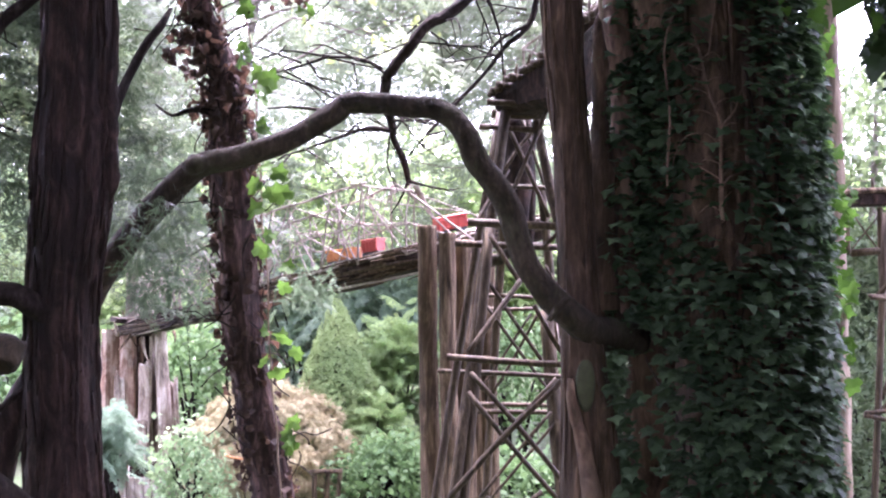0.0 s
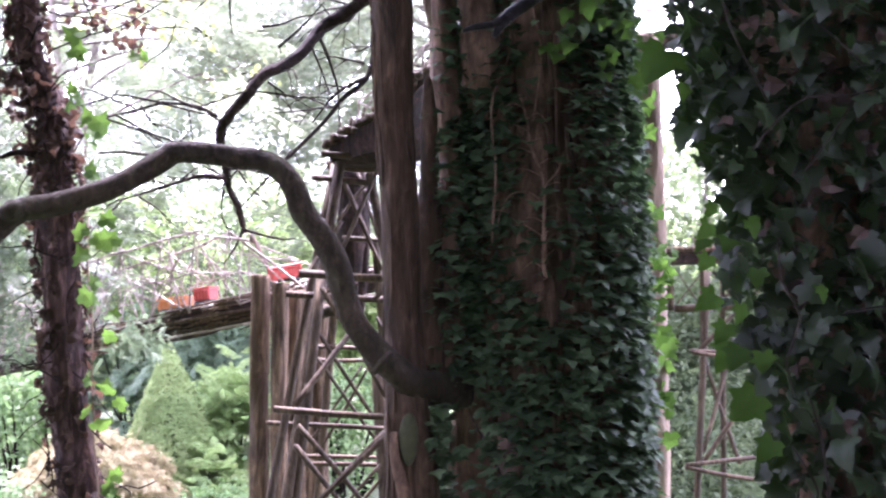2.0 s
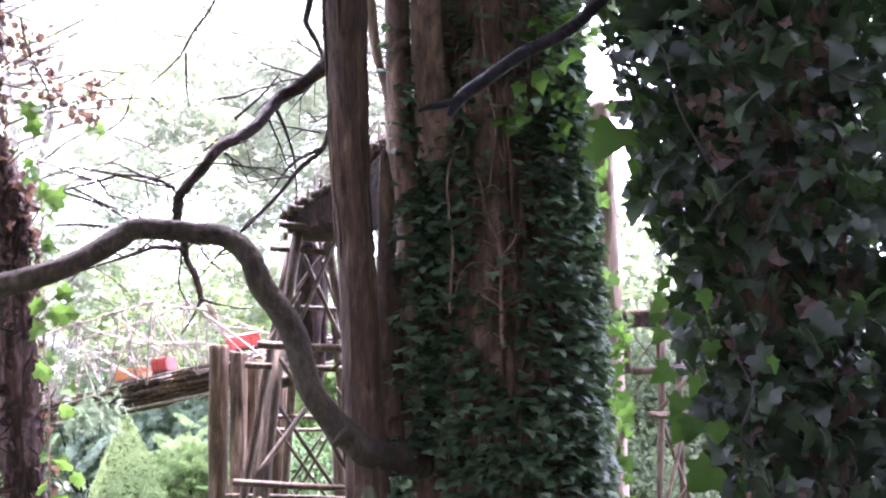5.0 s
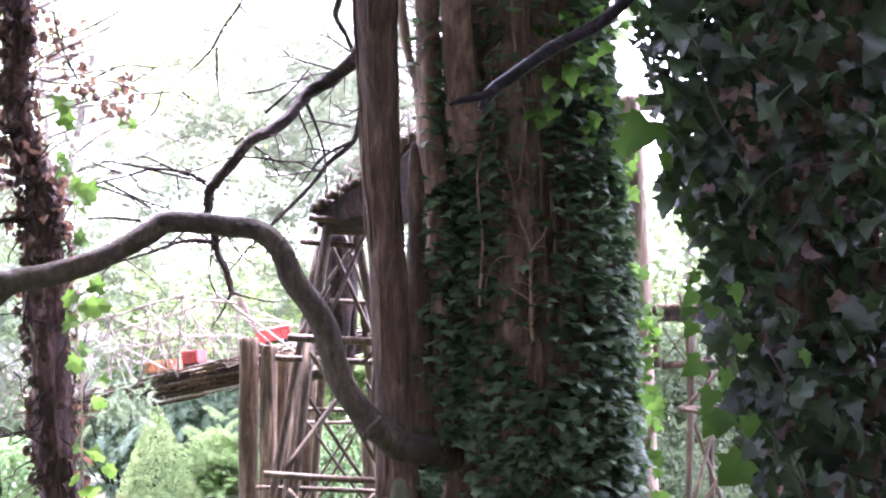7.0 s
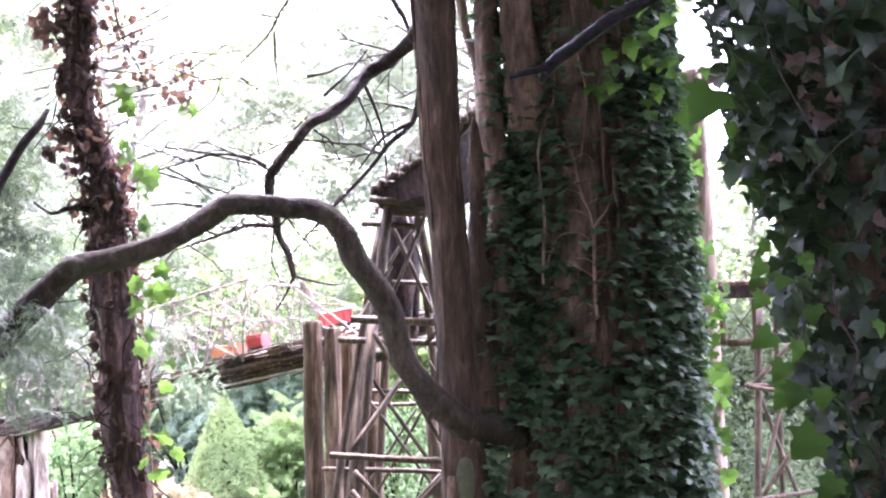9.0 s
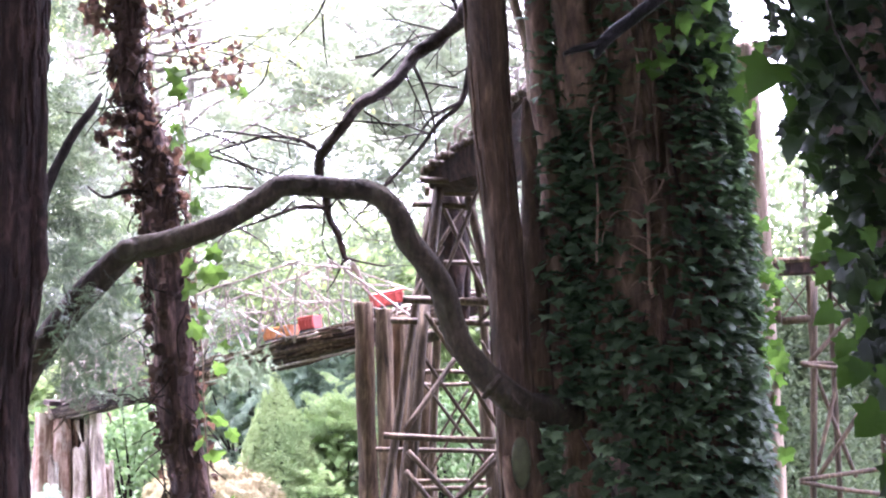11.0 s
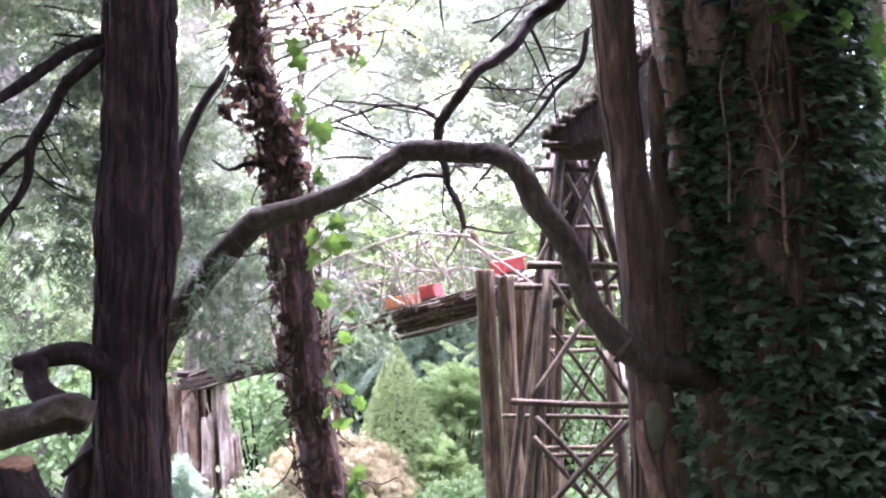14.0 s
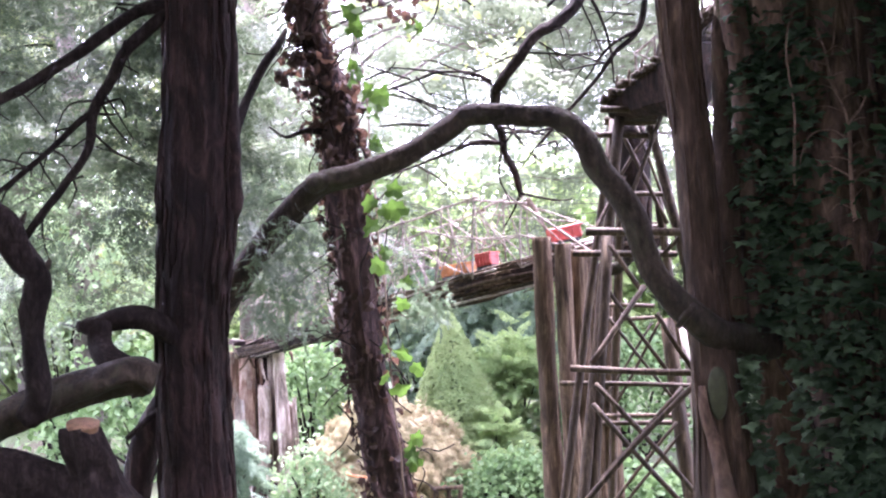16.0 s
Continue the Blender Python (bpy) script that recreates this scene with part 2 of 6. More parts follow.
def spline(points, step):
    """Catmull-Rom through rows of numbers, about step apart."""
    p = np.array(points, dtype=float)
    q = np.vstack([2 * p[0] - p[1], p, 2 * p[-1] - p[-2]])
    out = []
    for i in range(1, len(q) - 2):
        n = max(1, int(np.ceil(np.linalg.norm(q[i + 1, :3] - q[i, :3]) / step)))
        t = (np.arange(n) / n)[:, None]
        a, b, c, d = q[i - 1], q[i], q[i + 1], q[i + 2]
        out.append(0.5 * (2 * b + (c - a) * t + (2 * a - 5 * b + 4 * c - d) * t ** 2 + (3 * b - a - 3 * c + d) * t ** 3))
    return np.vstack(out + [p[-1:]])


def tube(points, sides=12, step=0.05, lump=0.06, ridges=0, ridge=0.0, seed=0, wander=0.0):
    """A tapered, uneven round limb through rows (place, radius), closed at both ends. All faces are quads."""
    rows = spline([(*p, r) for p, r in points], step)
    c, r = rows[:, :3], rows[:, 3]
    tan = np.gradient(c, axis=0)
    tan /= np.linalg.norm(tan, axis=1)[:, None] + 1e-9
    ref = np.array([0.0, 1.0, 0.0]) if abs(tan[0][1]) < 0.8 else np.array([1.0, 0.0, 0.0])
    ang = np.linspace(0, 2 * np.pi, sides, endpoint=False)
    length = np.concatenate([[0], np.cumsum(np.linalg.norm(np.diff(c, axis=0), axis=1))])
    verts = []
    for i in range(len(c)):
        side = ref - tan[i] * ref.dot(tan[i])
        side /= np.linalg.norm(side)
        ref = side
        up = np.cross(tan[i], side)
        wob = np.array([noise.noise(Vector((math.cos(a) * 1.5 + seed, math.sin(a) * 1.5, length[i] / max(r[i], 0.02) * 0.35))) for a in ang])
        rr = r[i] * (1 + lump * 2 * wob)
        if ridges:
            k, h = ridges * 0.55, length[i] / max(r[i], 0.03)
            cut = np.array([noise.noise(Vector((math.cos(a) * k + seed * 3.7, math.sin(a) * k, h * 0.22))) + 0.6 * noise.noise(Vector((math.cos(a) * k * 2.3, math.sin(a) * k * 2.3 + seed, h * 0.5))) for a in ang])
            rr = rr + r[i] * ridge * 1.7 * cut
        o = c[i]
        if wander:
            o = o + wander * np.array(noise.noise_vector(Vector((seed, 0, length[i] * 6))))
        verts.append(o + np.outer(np.cos(ang) * rr, side) + np.outer(np.sin(ang) * rr, up))
    n = len(c)
    # closing caps, as quads to a doubled middle
    verts = [c[:1] + (verts[0] - c[:1]) * 0.02] + verts + [c[-1:] + (verts[-1] - c[-1:]) * 0.02]
    v = np.vstack(verts)
    i, j = np.meshgrid(np.arange(n + 1), np.arange(sides), indexing="ij")
    a = i * sides + j
    b = i * sides + (j + 1) % sides
    f = np.stack([a, b, b + sides, a + sides], -1).reshape(-1, 4)
    return v, f


def bark_strips(points, n, width, long, seed, arc=2.0, lift=0.003):
    """Lengthwise fibres and lifted ribs of bark on the side of a limb that faces the path."""
    rng = np.random.default_rng(seed)
    line = spline([(*p, r) for p, r in points], 0.02)
    tan = unit(np.gradient(line[:, :3], axis=0))
    pieces = []
    for k in range(n):
        a = rng.uniform(-arc, arc)
        count = int(rng.uniform(0.4, 1.0) * long / 0.02)
        i0 = int(rng.integers(0, max(1, len(line) - count)))
        pick = np.linspace(i0, min(i0 + count, len(line) - 1), 6).astype(int)
        rowsk = []
        for q, i in enumerate(pick):
            a += rng.normal() * 0.025
            front = np.array([0.0, -1.0, 0.0]) - tan[i] * -tan[i][1]
            front /= np.linalg.norm(front) + 1e-9
            flank = np.cross(front, tan[i])
            o = front * math.cos(a) + flank * math.sin(a)
            rowsk.append((line[i, :3] + o * (line[i, 3] * 1.02 + lift * rng.uniform(-0.6, 1.0)), width * (0.35 if q in (0, 5) else rng.uniform(0.7, 1.2))))
        pieces.append(tube(rowsk, 5, long, 0.15, 0, 0, k))
    return join(pieces)


def stick(a, b, r, r2=None, sides=8, seed=0, bend=0.0):
    """A straight pole with blunt ends and a little bow."""
    a, b = Vector(a), Vector(b)
    mid = (a + b) / 2 + Vector(noise.noise_vector(Vector((seed * 3.1, a.x * 7, a.z * 5)))) * bend
    r2 = r if r2 is None else r2
    return tube([(a, r), (mid, (r + r2) / 2), (b, r2)], sides, max((b - a).length / 6, 0.03), 0.07, 0, 0.0, seed)


def box(centre, size, turn=(0, 0, 0)):
    """A box with chamfered long edges, eight-sided in section along x."""
    sx, sy, sz = (s / 2 for s in size)
    c = min(sy, sz) * 0.25
    ring = [(sy - c, -sz), (sy, -sz + c), (sy, sz - c), (sy - c, sz), (-sy + c, sz), (-sy, sz - c), (-sy, -sz + c), (-sy + c, -sz)]
    rows = [[(x, y * k, z * k) for y, z in ring] for x, k in ((-sx, 0.01), (-sx, 0.96), (-sx * 0.97, 1), (sx * 0.97, 1), (sx, 0.96), (sx, 0.01))]
    m = pose(*centre, *turn)
    v = np.array([m @ Vector(p) for row in rows for p in row])
    f = [[i * 8 + j, i * 8 + (j + 1) % 8, i * 8 + 8 + (j + 1) % 8, i * 8 + 8 + j] for i in range(5) for j in range(8)]
    return v, np.array(f)[:, ::-1]


# leaf outlines: x across, y from stalk to tip, z out of the blade
def blade(outline, fold=0.12, curl=-0.15):
    pts = [(0, 0.42, 0.05)] + [(x, y, fold * abs(x) + curl * (y - 0.4) ** 2) for x, y in outline]
    n = len(outline)
    return np.array(pts), np.array([[0, 1 + i, 1 + (i + 1) % n] for i in range(n)])


IVY_OUTLINE = [(0, 0.04), (0.2, -0.12), (0.44, -0.1), (0.39, 0.12), (0.62, 0.36), (0.34, 0.43), (0.3, 0.62), (0, 1.0), (-0.28, 0.64), (-0.36, 0.42), (-0.6, 0.3), (-0.4, 0.1), (-0.46, -0.08), (-0.18, -0.12)]
IVY_SHAPE = blade([(0, 0.02), (0.24, -0.12), (0.52, 0.06), (0.36, 0.3), (0.46, 0.56), (0.19, 0.64), (0, 1.0), (-0.17, 0.66), (-0.44, 0.6), (-0.36, 0.32), (-0.53, 0.1), (-0.26, -0.12)], 0.2, -0.4)


def curved_blade(outline, fold, curl):
    """A blade with an inner ring, so that it arches softly from midrib to edge."""
    inner = [(x * 0.5, 0.4 + (y - 0.4) * 0.5) for x, y in outline]
    n = len(outline)
    pts = [(0, 0.4, 0.0)] + [(x, y, fold * abs(x) + curl * ((y - 0.4) ** 2 + 0.6 * x * x)) for x, y in inner + outline]
    f = [[0, 1 + i, 1 + (i + 1) % n] for i in range(n)]
    for i in range(n):
        a, b = 1 + i, 1 + (i + 1) % n
        f += [[a, a + n, b + n], [a, b + n, b]]
    return np.array(pts), np.array(f)


IVY_LARGE = curved_blade(IVY_OUTLINE, 0.22, -0.55)
OVAL_SHAPE = blade([(0, 0), (0.24, 0.25), (0.27, 0.55), (0, 1.0), (-0.27, 0.55), (-0.24, 0.25)], 0.25)
SMALL_SHAPE = (np.array([(0, 0, 0), (0.3, 0.45, 0.1), (0, 1, -0.08), (-0.3, 0.45, 0.1)], dtype=float), np.array([[0, 1, 2], [0, 2, 3]]))
CURLED_SHAPE = blade([(0, 0), (0.4, 0.1), (0.3, 0.45), (0.45, 0.7), (0, 1.0), (-0.35, 0.75), (-0.45, 0.3), (-0.3, 0.0)], 0.7, -0.8)


def spray_shape(needles, half, droop=0.1, seed=1, fat=0.02):
    """A flat twig with needles on both sides, one long."""
    rng = np.random.default_rng(seed)
    v, f = [(-0.008, 0, 0), (0.008, 0, 0), (0, 1, -droop)], [[0, 1, 2]]
    for i in range(needles):
        y = (i + 0.5) / needles
        for s in (-1, 1):
            ln = half * (1.1 - 0.6 * y) * rng.uniform(0.7, 1.1)
            yy = y + rng.uniform(-0.02, 0.02)
            k = len(v)
            tip = (s * ln, yy + ln * 0.55, -droop * yy * yy - rng.uniform(-0.1, 0.14) * half)
            v += [(0, yy - fat, -droop * yy * yy), (0, yy + fat, -droop * yy * yy), tip]
            f.append([k, k + 1, k + 2])
    return np.array(v), np.array(f)


SPRAY = spray_shape(13, 0.2, 0.15, 1, 0.022)
SPRAY_FINE = spray_shape(9, 0.3, 0.2, 2, 0.035)
SPRAY_HANG = spray_shape(10, 0.16, 0.45, 7, 0.05)
SPRAY_BROAD = spray_shape(8, 0.28, 0.3, 3, 0.07)


def bough_shape(twigs, needles, seed, droop=0.25, length=0.34, leaf=0.085, fat=0.011):
    """A feathery bough one long: side twigs on a drooping axis, each with two rows of needles."""
    rng = np.random.default_rng(seed)
    v, f = [], []

    def strip(a, b, w):
        d = b - a
        q = np.cross(d, (0, 0, 1.0))
        q = q / (np.linalg.norm(q) + 1e-9) * w
        k = len(v)
        v.extend([a - q, a + q, b])
        f.append([k, k + 1, k + 2])

    def axis(y):
        return np.array([0.04 * math.sin(y * 5 + seed), y, -droop * y * y])
    strip(axis(0), axis(0.55), 0.006)
    strip(axis(0.5), axis(1.0), 0.004)
    for i in range(twigs):
        for s in (-1, 1):
            y = (i + 0.35 + rng.uniform(-0.2, 0.2)) / twigs
            ln = (length * (1.0 - 0.72 * y) * min(1.0, 0.45 + 2.5 * y)) * rng.uniform(0.75, 1.15)
            d = np.array([s * rng.uniform(0.75, 0.95), rng.uniform(0.45, 0.8), rng.uniform(-0.45, -0.05)])
            a, b = axis(y), axis(y) + d * ln
            strip(a, b, 0.003)
            for j in range(needles):
                q = (j + 0.6) / needles
                p = a + (b - a) * q - np.array([0, 0, 0.3 * ln * q * q])
                for e in (-1, 1):
                    nd = d * 0.75 + np.cross(d, (0, 0, 1.0)) * e * 0.75 + np.array([0, 0, rng.uniform(-0.5, 0.15)])
                    strip(p, p + nd * leaf * (1.1 - 0.45 * q) * rng.uniform(0.75, 1.15), fat)
    return np.array(v), np.array(f)


BOUGHS = [bough_shape(8, 4, k, 0.28, 0.36, 0.095, 0.014) for k in range(3)]
BOUGHS_BUSH = [bough_shape(6, 3, k + 20, 0.2, 0.4, 0.2, 0.038) for k in range(3)]
BOUGHS_SOFT = [bough_shape(7, 3, k + 10, 0.32, 0.36, 0.12, 0.017) for k in range(3)]


def unit(a):
    return a / (np.linalg.norm(a, axis=-1, keepdims=True) + 1e-9)


def scatter(shape, at, out, tip, size):
    """Copies of a leaf outline: at each place, facing out, its tip towards tip. Returns verts, faces."""
    sv, sf = shape
    at, out, tip = np.asarray(at), unit(np.asarray(out)), np.asarray(tip)
    y = unit(tip - out * (tip * out).sum(1, keepdims=True))
    x = np.cross(y, out)
    size = np.asarray(size).reshape(-1, 1, 1)
    v = at[:, None] + size * (sv[None, :, :1] * x[:, None] + sv[None, :, 1:2] * y[:, None] + sv[None, :, 2:] * out[:, None])
    f = sf[None] + (np.arange(len(at)) * len(sv))[:, None, None]
    return v.reshape(-1, 3), f.reshape(-1, sf.shape[1])


def leaf_pose(at, out, tip, size):
    z = Vector(out).normalized()
    y = (Vector(tip) - z * Vector(tip).dot(z)).normalized()
    return Matrix.LocRotScale(Vector(at), Matrix((y.cross(z), y, z)).transposed().to_quaternion(), [size] * 3)


def directions(n, rng, flat=1.0):
    d = rng.normal(size=(n, 3))
    d[:, 2] *= flat
    return unit(d)


def clumps(centres, per, spread, size, shape, rng, hang=0.3, up=0.4):
    """Leaves in loose clumps round the given centres. spread: of a clump, in metres, along x, y, z."""
    c = np.repeat(np.asarray(centres), per, axis=0)
    at = c + rng.normal(size=c.shape) * np.asarray(spread)
    out = directions(len(c), rng) + np.array([0, 0, up])
    tip = directions(len(c), rng) + np.array([0, 0, -hang])
    return scatter(shape, at, out, tip, size * rng.uniform(0.6, 1.3, len(c)))


def lace_shape():
    """A leaf cut into seven thin lobes."""
    v, f = [], []
    for k in range(7):
        a = (k - 3) * 0.33
        ln = 1.0 - 0.09 * abs(k - 3)
        d, w = (math.sin(a) * ln, math.cos(a) * ln), 0.055
        m = (d[0] * 0.55, d[1] * 0.55)
        k0 = len(v)
        v += [(0, 0, 0), (m[0] + math.cos(a) * w, m[1] - math.sin(a) * w, 0.02), (d[0], d[1], -0.14 - 0.05 * abs(k - 3)), (m[0] - math.cos(a) * w, m[1] + math.sin(a) * w, 0.02)]
        f.append([k0, k0 + 1, k0 + 2, k0 + 3])
    return np.array(v), np.array(f)


LACE = lace_shape()


def hang_boughs(at, way, size, shapes, rng, sag=0.35):
    """Boughs at each place, growing along way and drooping; returns verts, faces."""
    pieces = []
    pick = rng.integers(0, len(shapes), len(at))
    tip = unit(np.asarray(way)) + rng.normal(size=(len(at), 3)) * 0.35 + np.array([0, 0, -sag])
    out = np.array([0, 0, 1.0]) + rng.normal(size=(len(at), 3)) * 0.45
    for k, shape in enumerate(shapes):
        m = pick == k
        if m.any():
            pieces.append(scatter(shape, np.asarray(at)[m], out[m], tip[m], np.asarray(size)[m]))
    return join(pieces)


# ---- the ground, one sheet out to the horizon ----
def build_ground():
    k = np.concatenate([np.linspace(-1, 1, 81) ** 3 * 400])
    xs = np.sort(k)
    X, Y = np.meshgrid(xs, xs + 6.0, indexing="ij")
    Z = np.array([noise.noise(Vector((x * 0.35, y * 0.35, 0))) * 0.06 + noise.noise(Vector((x * 0.05, y * 0.05, 3))) * 0.15 for x, y in zip(X.ravel(), Y.ravel())]) - 0.03
    v = np.stack([X.ravel(), Y.ravel(), Z], 1)
    i, j = np.meshgrid(np.arange(80), np.arange(80), indexing="ij")
    a = (i * 81 + j).ravel()
    f = np.stack([a, a + 81, a + 82, a + 1], 1)
    whole("ground", v, f, SOIL, (0, 0, 0), "brown leaf-littered soil with patches of low green", "ground", kind="structure")


build_ground()


# ---- the ivy-clad tree with several stems ----
def ivy_on(rng, n, axis, low, high, swell, face):
    """Places and outward ways of leaves on an upright trunk. axis: rows (x, y, z, radius); face(angle, z): how likely a leaf is there."""
    ax = np.array(axis)
    at, out = [], []
    while len(at) < n:
        z = rng.uniform(low, high)
        a = rng.uniform(-math.pi, math.pi)
        if rng.random() > face(a, z):
            continue
        x, y, r = (np.interp(z, ax[:, 2], ax[:, k]) for k in (0, 1, 3))
        o = np.array([math.sin(a), -math.cos(a), 0.0])
        at.append(np.array([x, y, z]) + o * (r + swell * rng.uniform(0.1, 1.0) ** 0.7))
        out.append(o)
    return np.array(at), np.array(out)


TRUNK = [(0.945, 4.17, -0.1, 0.375), (0.927, 4.16, 0.5, 0.317), (0.92, 4.15, 1.2, 0.299), (0.91, 4.15, 1.8, 0.293), (0.89, 4.15, 2.4, 0.258), (0.86, 4.16, 3.2, 0.235), (0.84, 4.2, 5.0, 0.2), (0.9, 4.3, 7.5, 0.12)]


def build_ivy_tree():
    rng = np.random.default_rng(11)
    tree = thing("ivy_clad_tree", (0.95, 4.15, 0), "large multi-stemmed tree, brown bark thickly clad in dark ivy", "tree")
    tv, tf = tube([((x, y, z), r) for x, y, z, r in TRUNK], 64, 0.05, 0.05, 9, 0.055, 3)
    # a deep cleft low on the side of the saw cut
    ax = np.array(TRUNK)
    mid = np.stack([np.interp(tv[:, 2], ax[:, 2], ax[:, 0]), np.interp(tv[:, 2], ax[:, 2], ax[:, 1])], 1)
    off = tv[:, :2] - mid
    turn = np.degrees(np.arctan2(off[:, 0], -off[:, 1]))
    deep = np.exp(-((turn + 58) / 11) ** 2) * np.clip((tv[:, 2] - 0.3) / 0.2, 0, 1) * np.clip((1.36 - tv[:, 2]) / 0.1, 0, 1)
    tv[:, :2] = mid + off * (1 - 0.5 * deep)[:, None]
    part("trunk", tv, tf, BARK_IVY_TREE, tree, "dull brown fissured trunk")
    part("loose_bark", *bark_strips([((x, y, z), r) for x, y, z, r in TRUNK if 0.4 < z < 4], 110, 0.009, 0.6, 8, 0.75), BARK_IVY_TREE, tree, "ribs of dull brown bark", "stuff")
    # a slimmer stem that rises clear of the trunk
    stem_rows = [((0.457, 3.850, 0.622), 0.10), ((0.448, 3.850, 1.042), 0.082), ((0.428, 3.830, 1.288), 0.066), ((0.418, 3.850, 1.497), 0.057), ((0.403, 3.870, 1.848), 0.055), ((0.379, 3.900, 2.204), 0.057), ((0.363, 3.900, 2.606), 0.064), ((0.353, 3.900, 2.906), 0.066), ((0.323, 3.950, 4.173), 0.05)]
    part("loose_bark", *bark_strips(stem_rows, 90, 0.0055, 0.5, 5, 1.9), BARK_STEM, tree, "stringy brown bark", "stuff")
    part("stem", *tube(stem_rows, 28, 0.04, 0.035, 4, 0.03, 5), BARK_STEM, tree, "smooth warm brown stem")
    part("stem", *tube([((0.520, 3.950, 1.347), 0.065), ((0.512, 3.950, 1.510), 0.055), ((0.508, 3.950, 1.656), 0.05), ((0.503, 3.950, 1.802), 0.045), ((0.501, 3.950, 1.949), 0.032), ((0.497, 3.950, 2.038), 0.023), ((0.500, 3.950, 2.181), 0.025), ((0.496, 3.950, 2.265), 0.018), ((0.493, 3.950, 2.317), 0.012), ((0.491, 3.950, 2.339), 0.004)], 18, 0.03, 0.08, 3, 0.1, 6), BARK_STEM, tree, "broken splintered stem")
    part("stem", *tube([((0.580, 4.000, 1.398), 0.095), ((0.573, 4.000, 1.693), 0.07), ((0.580, 4.000, 1.916), 0.057), ((0.593, 4.000, 2.029), 0.05), ((0.564, 4.000, 2.255), 0.043), ((0.549, 4.000, 2.464), 0.041), ((0.539, 4.000, 2.829), 0.041), ((0.537, 4.000, 3.317), 0.04)], 26, 0.05, 0.05, 5, 0.05, 7), BARK_IVY_TREE, tree, "dull brown stem with ivy")
    part("stem", *tube([((0.837, 4.120, 1.503), 0.16), ((0.772, 4.060, 2.037), 0.13), ((0.688, 3.980, 2.350), 0.085), ((0.636, 3.930, 2.623), 0.056), ((0.627, 3.920, 2.810), 0.05), ((0.622, 3.920, 3.001), 0.048), ((0.606, 3.900, 4.167), 0.045)], 26, 0.05, 0.04, 4, 0.05, 8), BARK_IVY_TREE, tree, "dull brown stem")
    part("stem", *tube([((0.436, 4.300, 3.458), 0.02), ((0.468, 4.300, 3.061), 0.021), ((0.477, 4.300, 2.937), 0.021), ((0.499, 4.300, 2.752), 0.018), ((0.532, 4.300, 2.620), 0.014), ((0.547, 4.300, 2.477), 0.012), ((0.559, 4.300, 2.264), 0.02)], 12, 0.04, 0.06, 0, 0, 9), BARK_TAN, tree, "thin pale slanting stem")
    # the long arching limb
    limb = part("arching_limb", *tube([
        ((0.617, 3.980, 1.316), 0.060), ((0.485, 3.830, 1.341), 0.05), ((0.390, 3.760, 1.395), 0.047), ((0.322, 3.745, 1.454), 0.043), ((0.265, 3.735, 1.532), 0.04), ((0.227, 3.725, 1.620), 0.038), ((0.197, 3.715, 1.719), 0.038), ((0.148, 3.700, 1.805), 0.038), ((0.096, 3.700, 1.871), 0.038), ((0.068, 3.700, 1.934), 0.036), ((0.029, 3.700, 1.986), 0.034), ((-0.027, 3.700, 2.016), 0.032), ((-0.102, 3.700, 2.022), 0.031), ((-0.186, 3.700, 2.030), 0.032), ((-0.275, 3.700, 2.032), 0.033),
        ((-0.326, 3.700, 1.999), 0.033), ((-0.475, 3.680, 1.918), 0.033), ((-0.609, 3.680, 1.869), 0.034), ((-0.721, 3.670, 1.840), 0.036),
        ((-0.834, 3.700, 1.745), 0.040), ((-0.962, 3.720, 1.608), 0.040), ((-1.052, 3.740, 1.466), 0.040), ((-1.135, 3.760, 1.260), 0.042), ((-1.210, 3.780, 0.983), 0.045)], 26, 0.02, 0.07, 5, 0.035, 12, 0.006), BARK_LIMB, tree, "bare arching grey-brown limb")
    part("knot", *tube([((-0.679, 3.655, 1.862), 0.012), ((-0.725, 3.635, 1.846), 0.03), ((-0.764, 3.660, 1.835), 0.01)], 12, 0.015, 0.15, 0, 0, 4), BARK_LIMB, limb)
    part("scar", *tube([((0.370, 3.720, 1.450), 0.01), ((0.344, 3.705, 1.425), 0.012), ((0.318, 3.720, 1.387), 0.008)], 8, 0.02, 0.15, 0, 0, 4), BARK_LIMB, limb)
    # healed saw cut on the stem
    cv, cf = tube([((0, 0, 0), 0.024), ((0, 0.012, 0), 0.03), ((0, 0.02, 0), 0.024)], 20, 0.01, 0.03)
    cv = cv * np.array([1.0, 1.0, 2.7])
    part("saw_cut", cv + np.array((0.432, 3.755, 1.189)), cf, CUT_GREEN, tree, "oval greenish healed saw cut")
    part("bark_lip", *tube([((0.387, 3.770, 1.208), 0.012), ((0.394, 3.765, 1.123), 0.018), ((0.420, 3.760, 1.021), 0.022), ((0.451, 3.760, 0.846), 0.03)], 10, 0.03, 0.1, 0, 0, 6), BARK_IVY_TREE, tree)
    # bare ivy roots on the bark
    def root(name, pts, r):
        part(name, *tube([(p, r * 0.9 * k) for p, k in zip(pts, np.linspace(1.0, 0.55, len(pts)))], 8, 0.02, 0.16, 0, 0, 2, 0.01), ROOT, tree, "brown bare ivy root")
    root("ivy_root", [(0.856, 3.810, 1.688), (0.852, 3.810, 1.844), (0.851, 3.820, 1.992), (0.811, 3.830, 2.089), (0.796, 3.840, 2.178), (0.772, 3.850, 2.267)], 0.008)
    root("ivy_root", [(0.853, 3.815, 1.975), (0.897, 3.825, 2.028), (0.919, 3.830, 2.089)], 0.005)
    root("ivy_root", [(0.853, 3.815, 1.914), (0.810, 3.825, 1.958), (0.750, 3.830, 1.950), (0.716, 3.835, 1.889), (0.709, 3.840, 1.829)], 0.003)
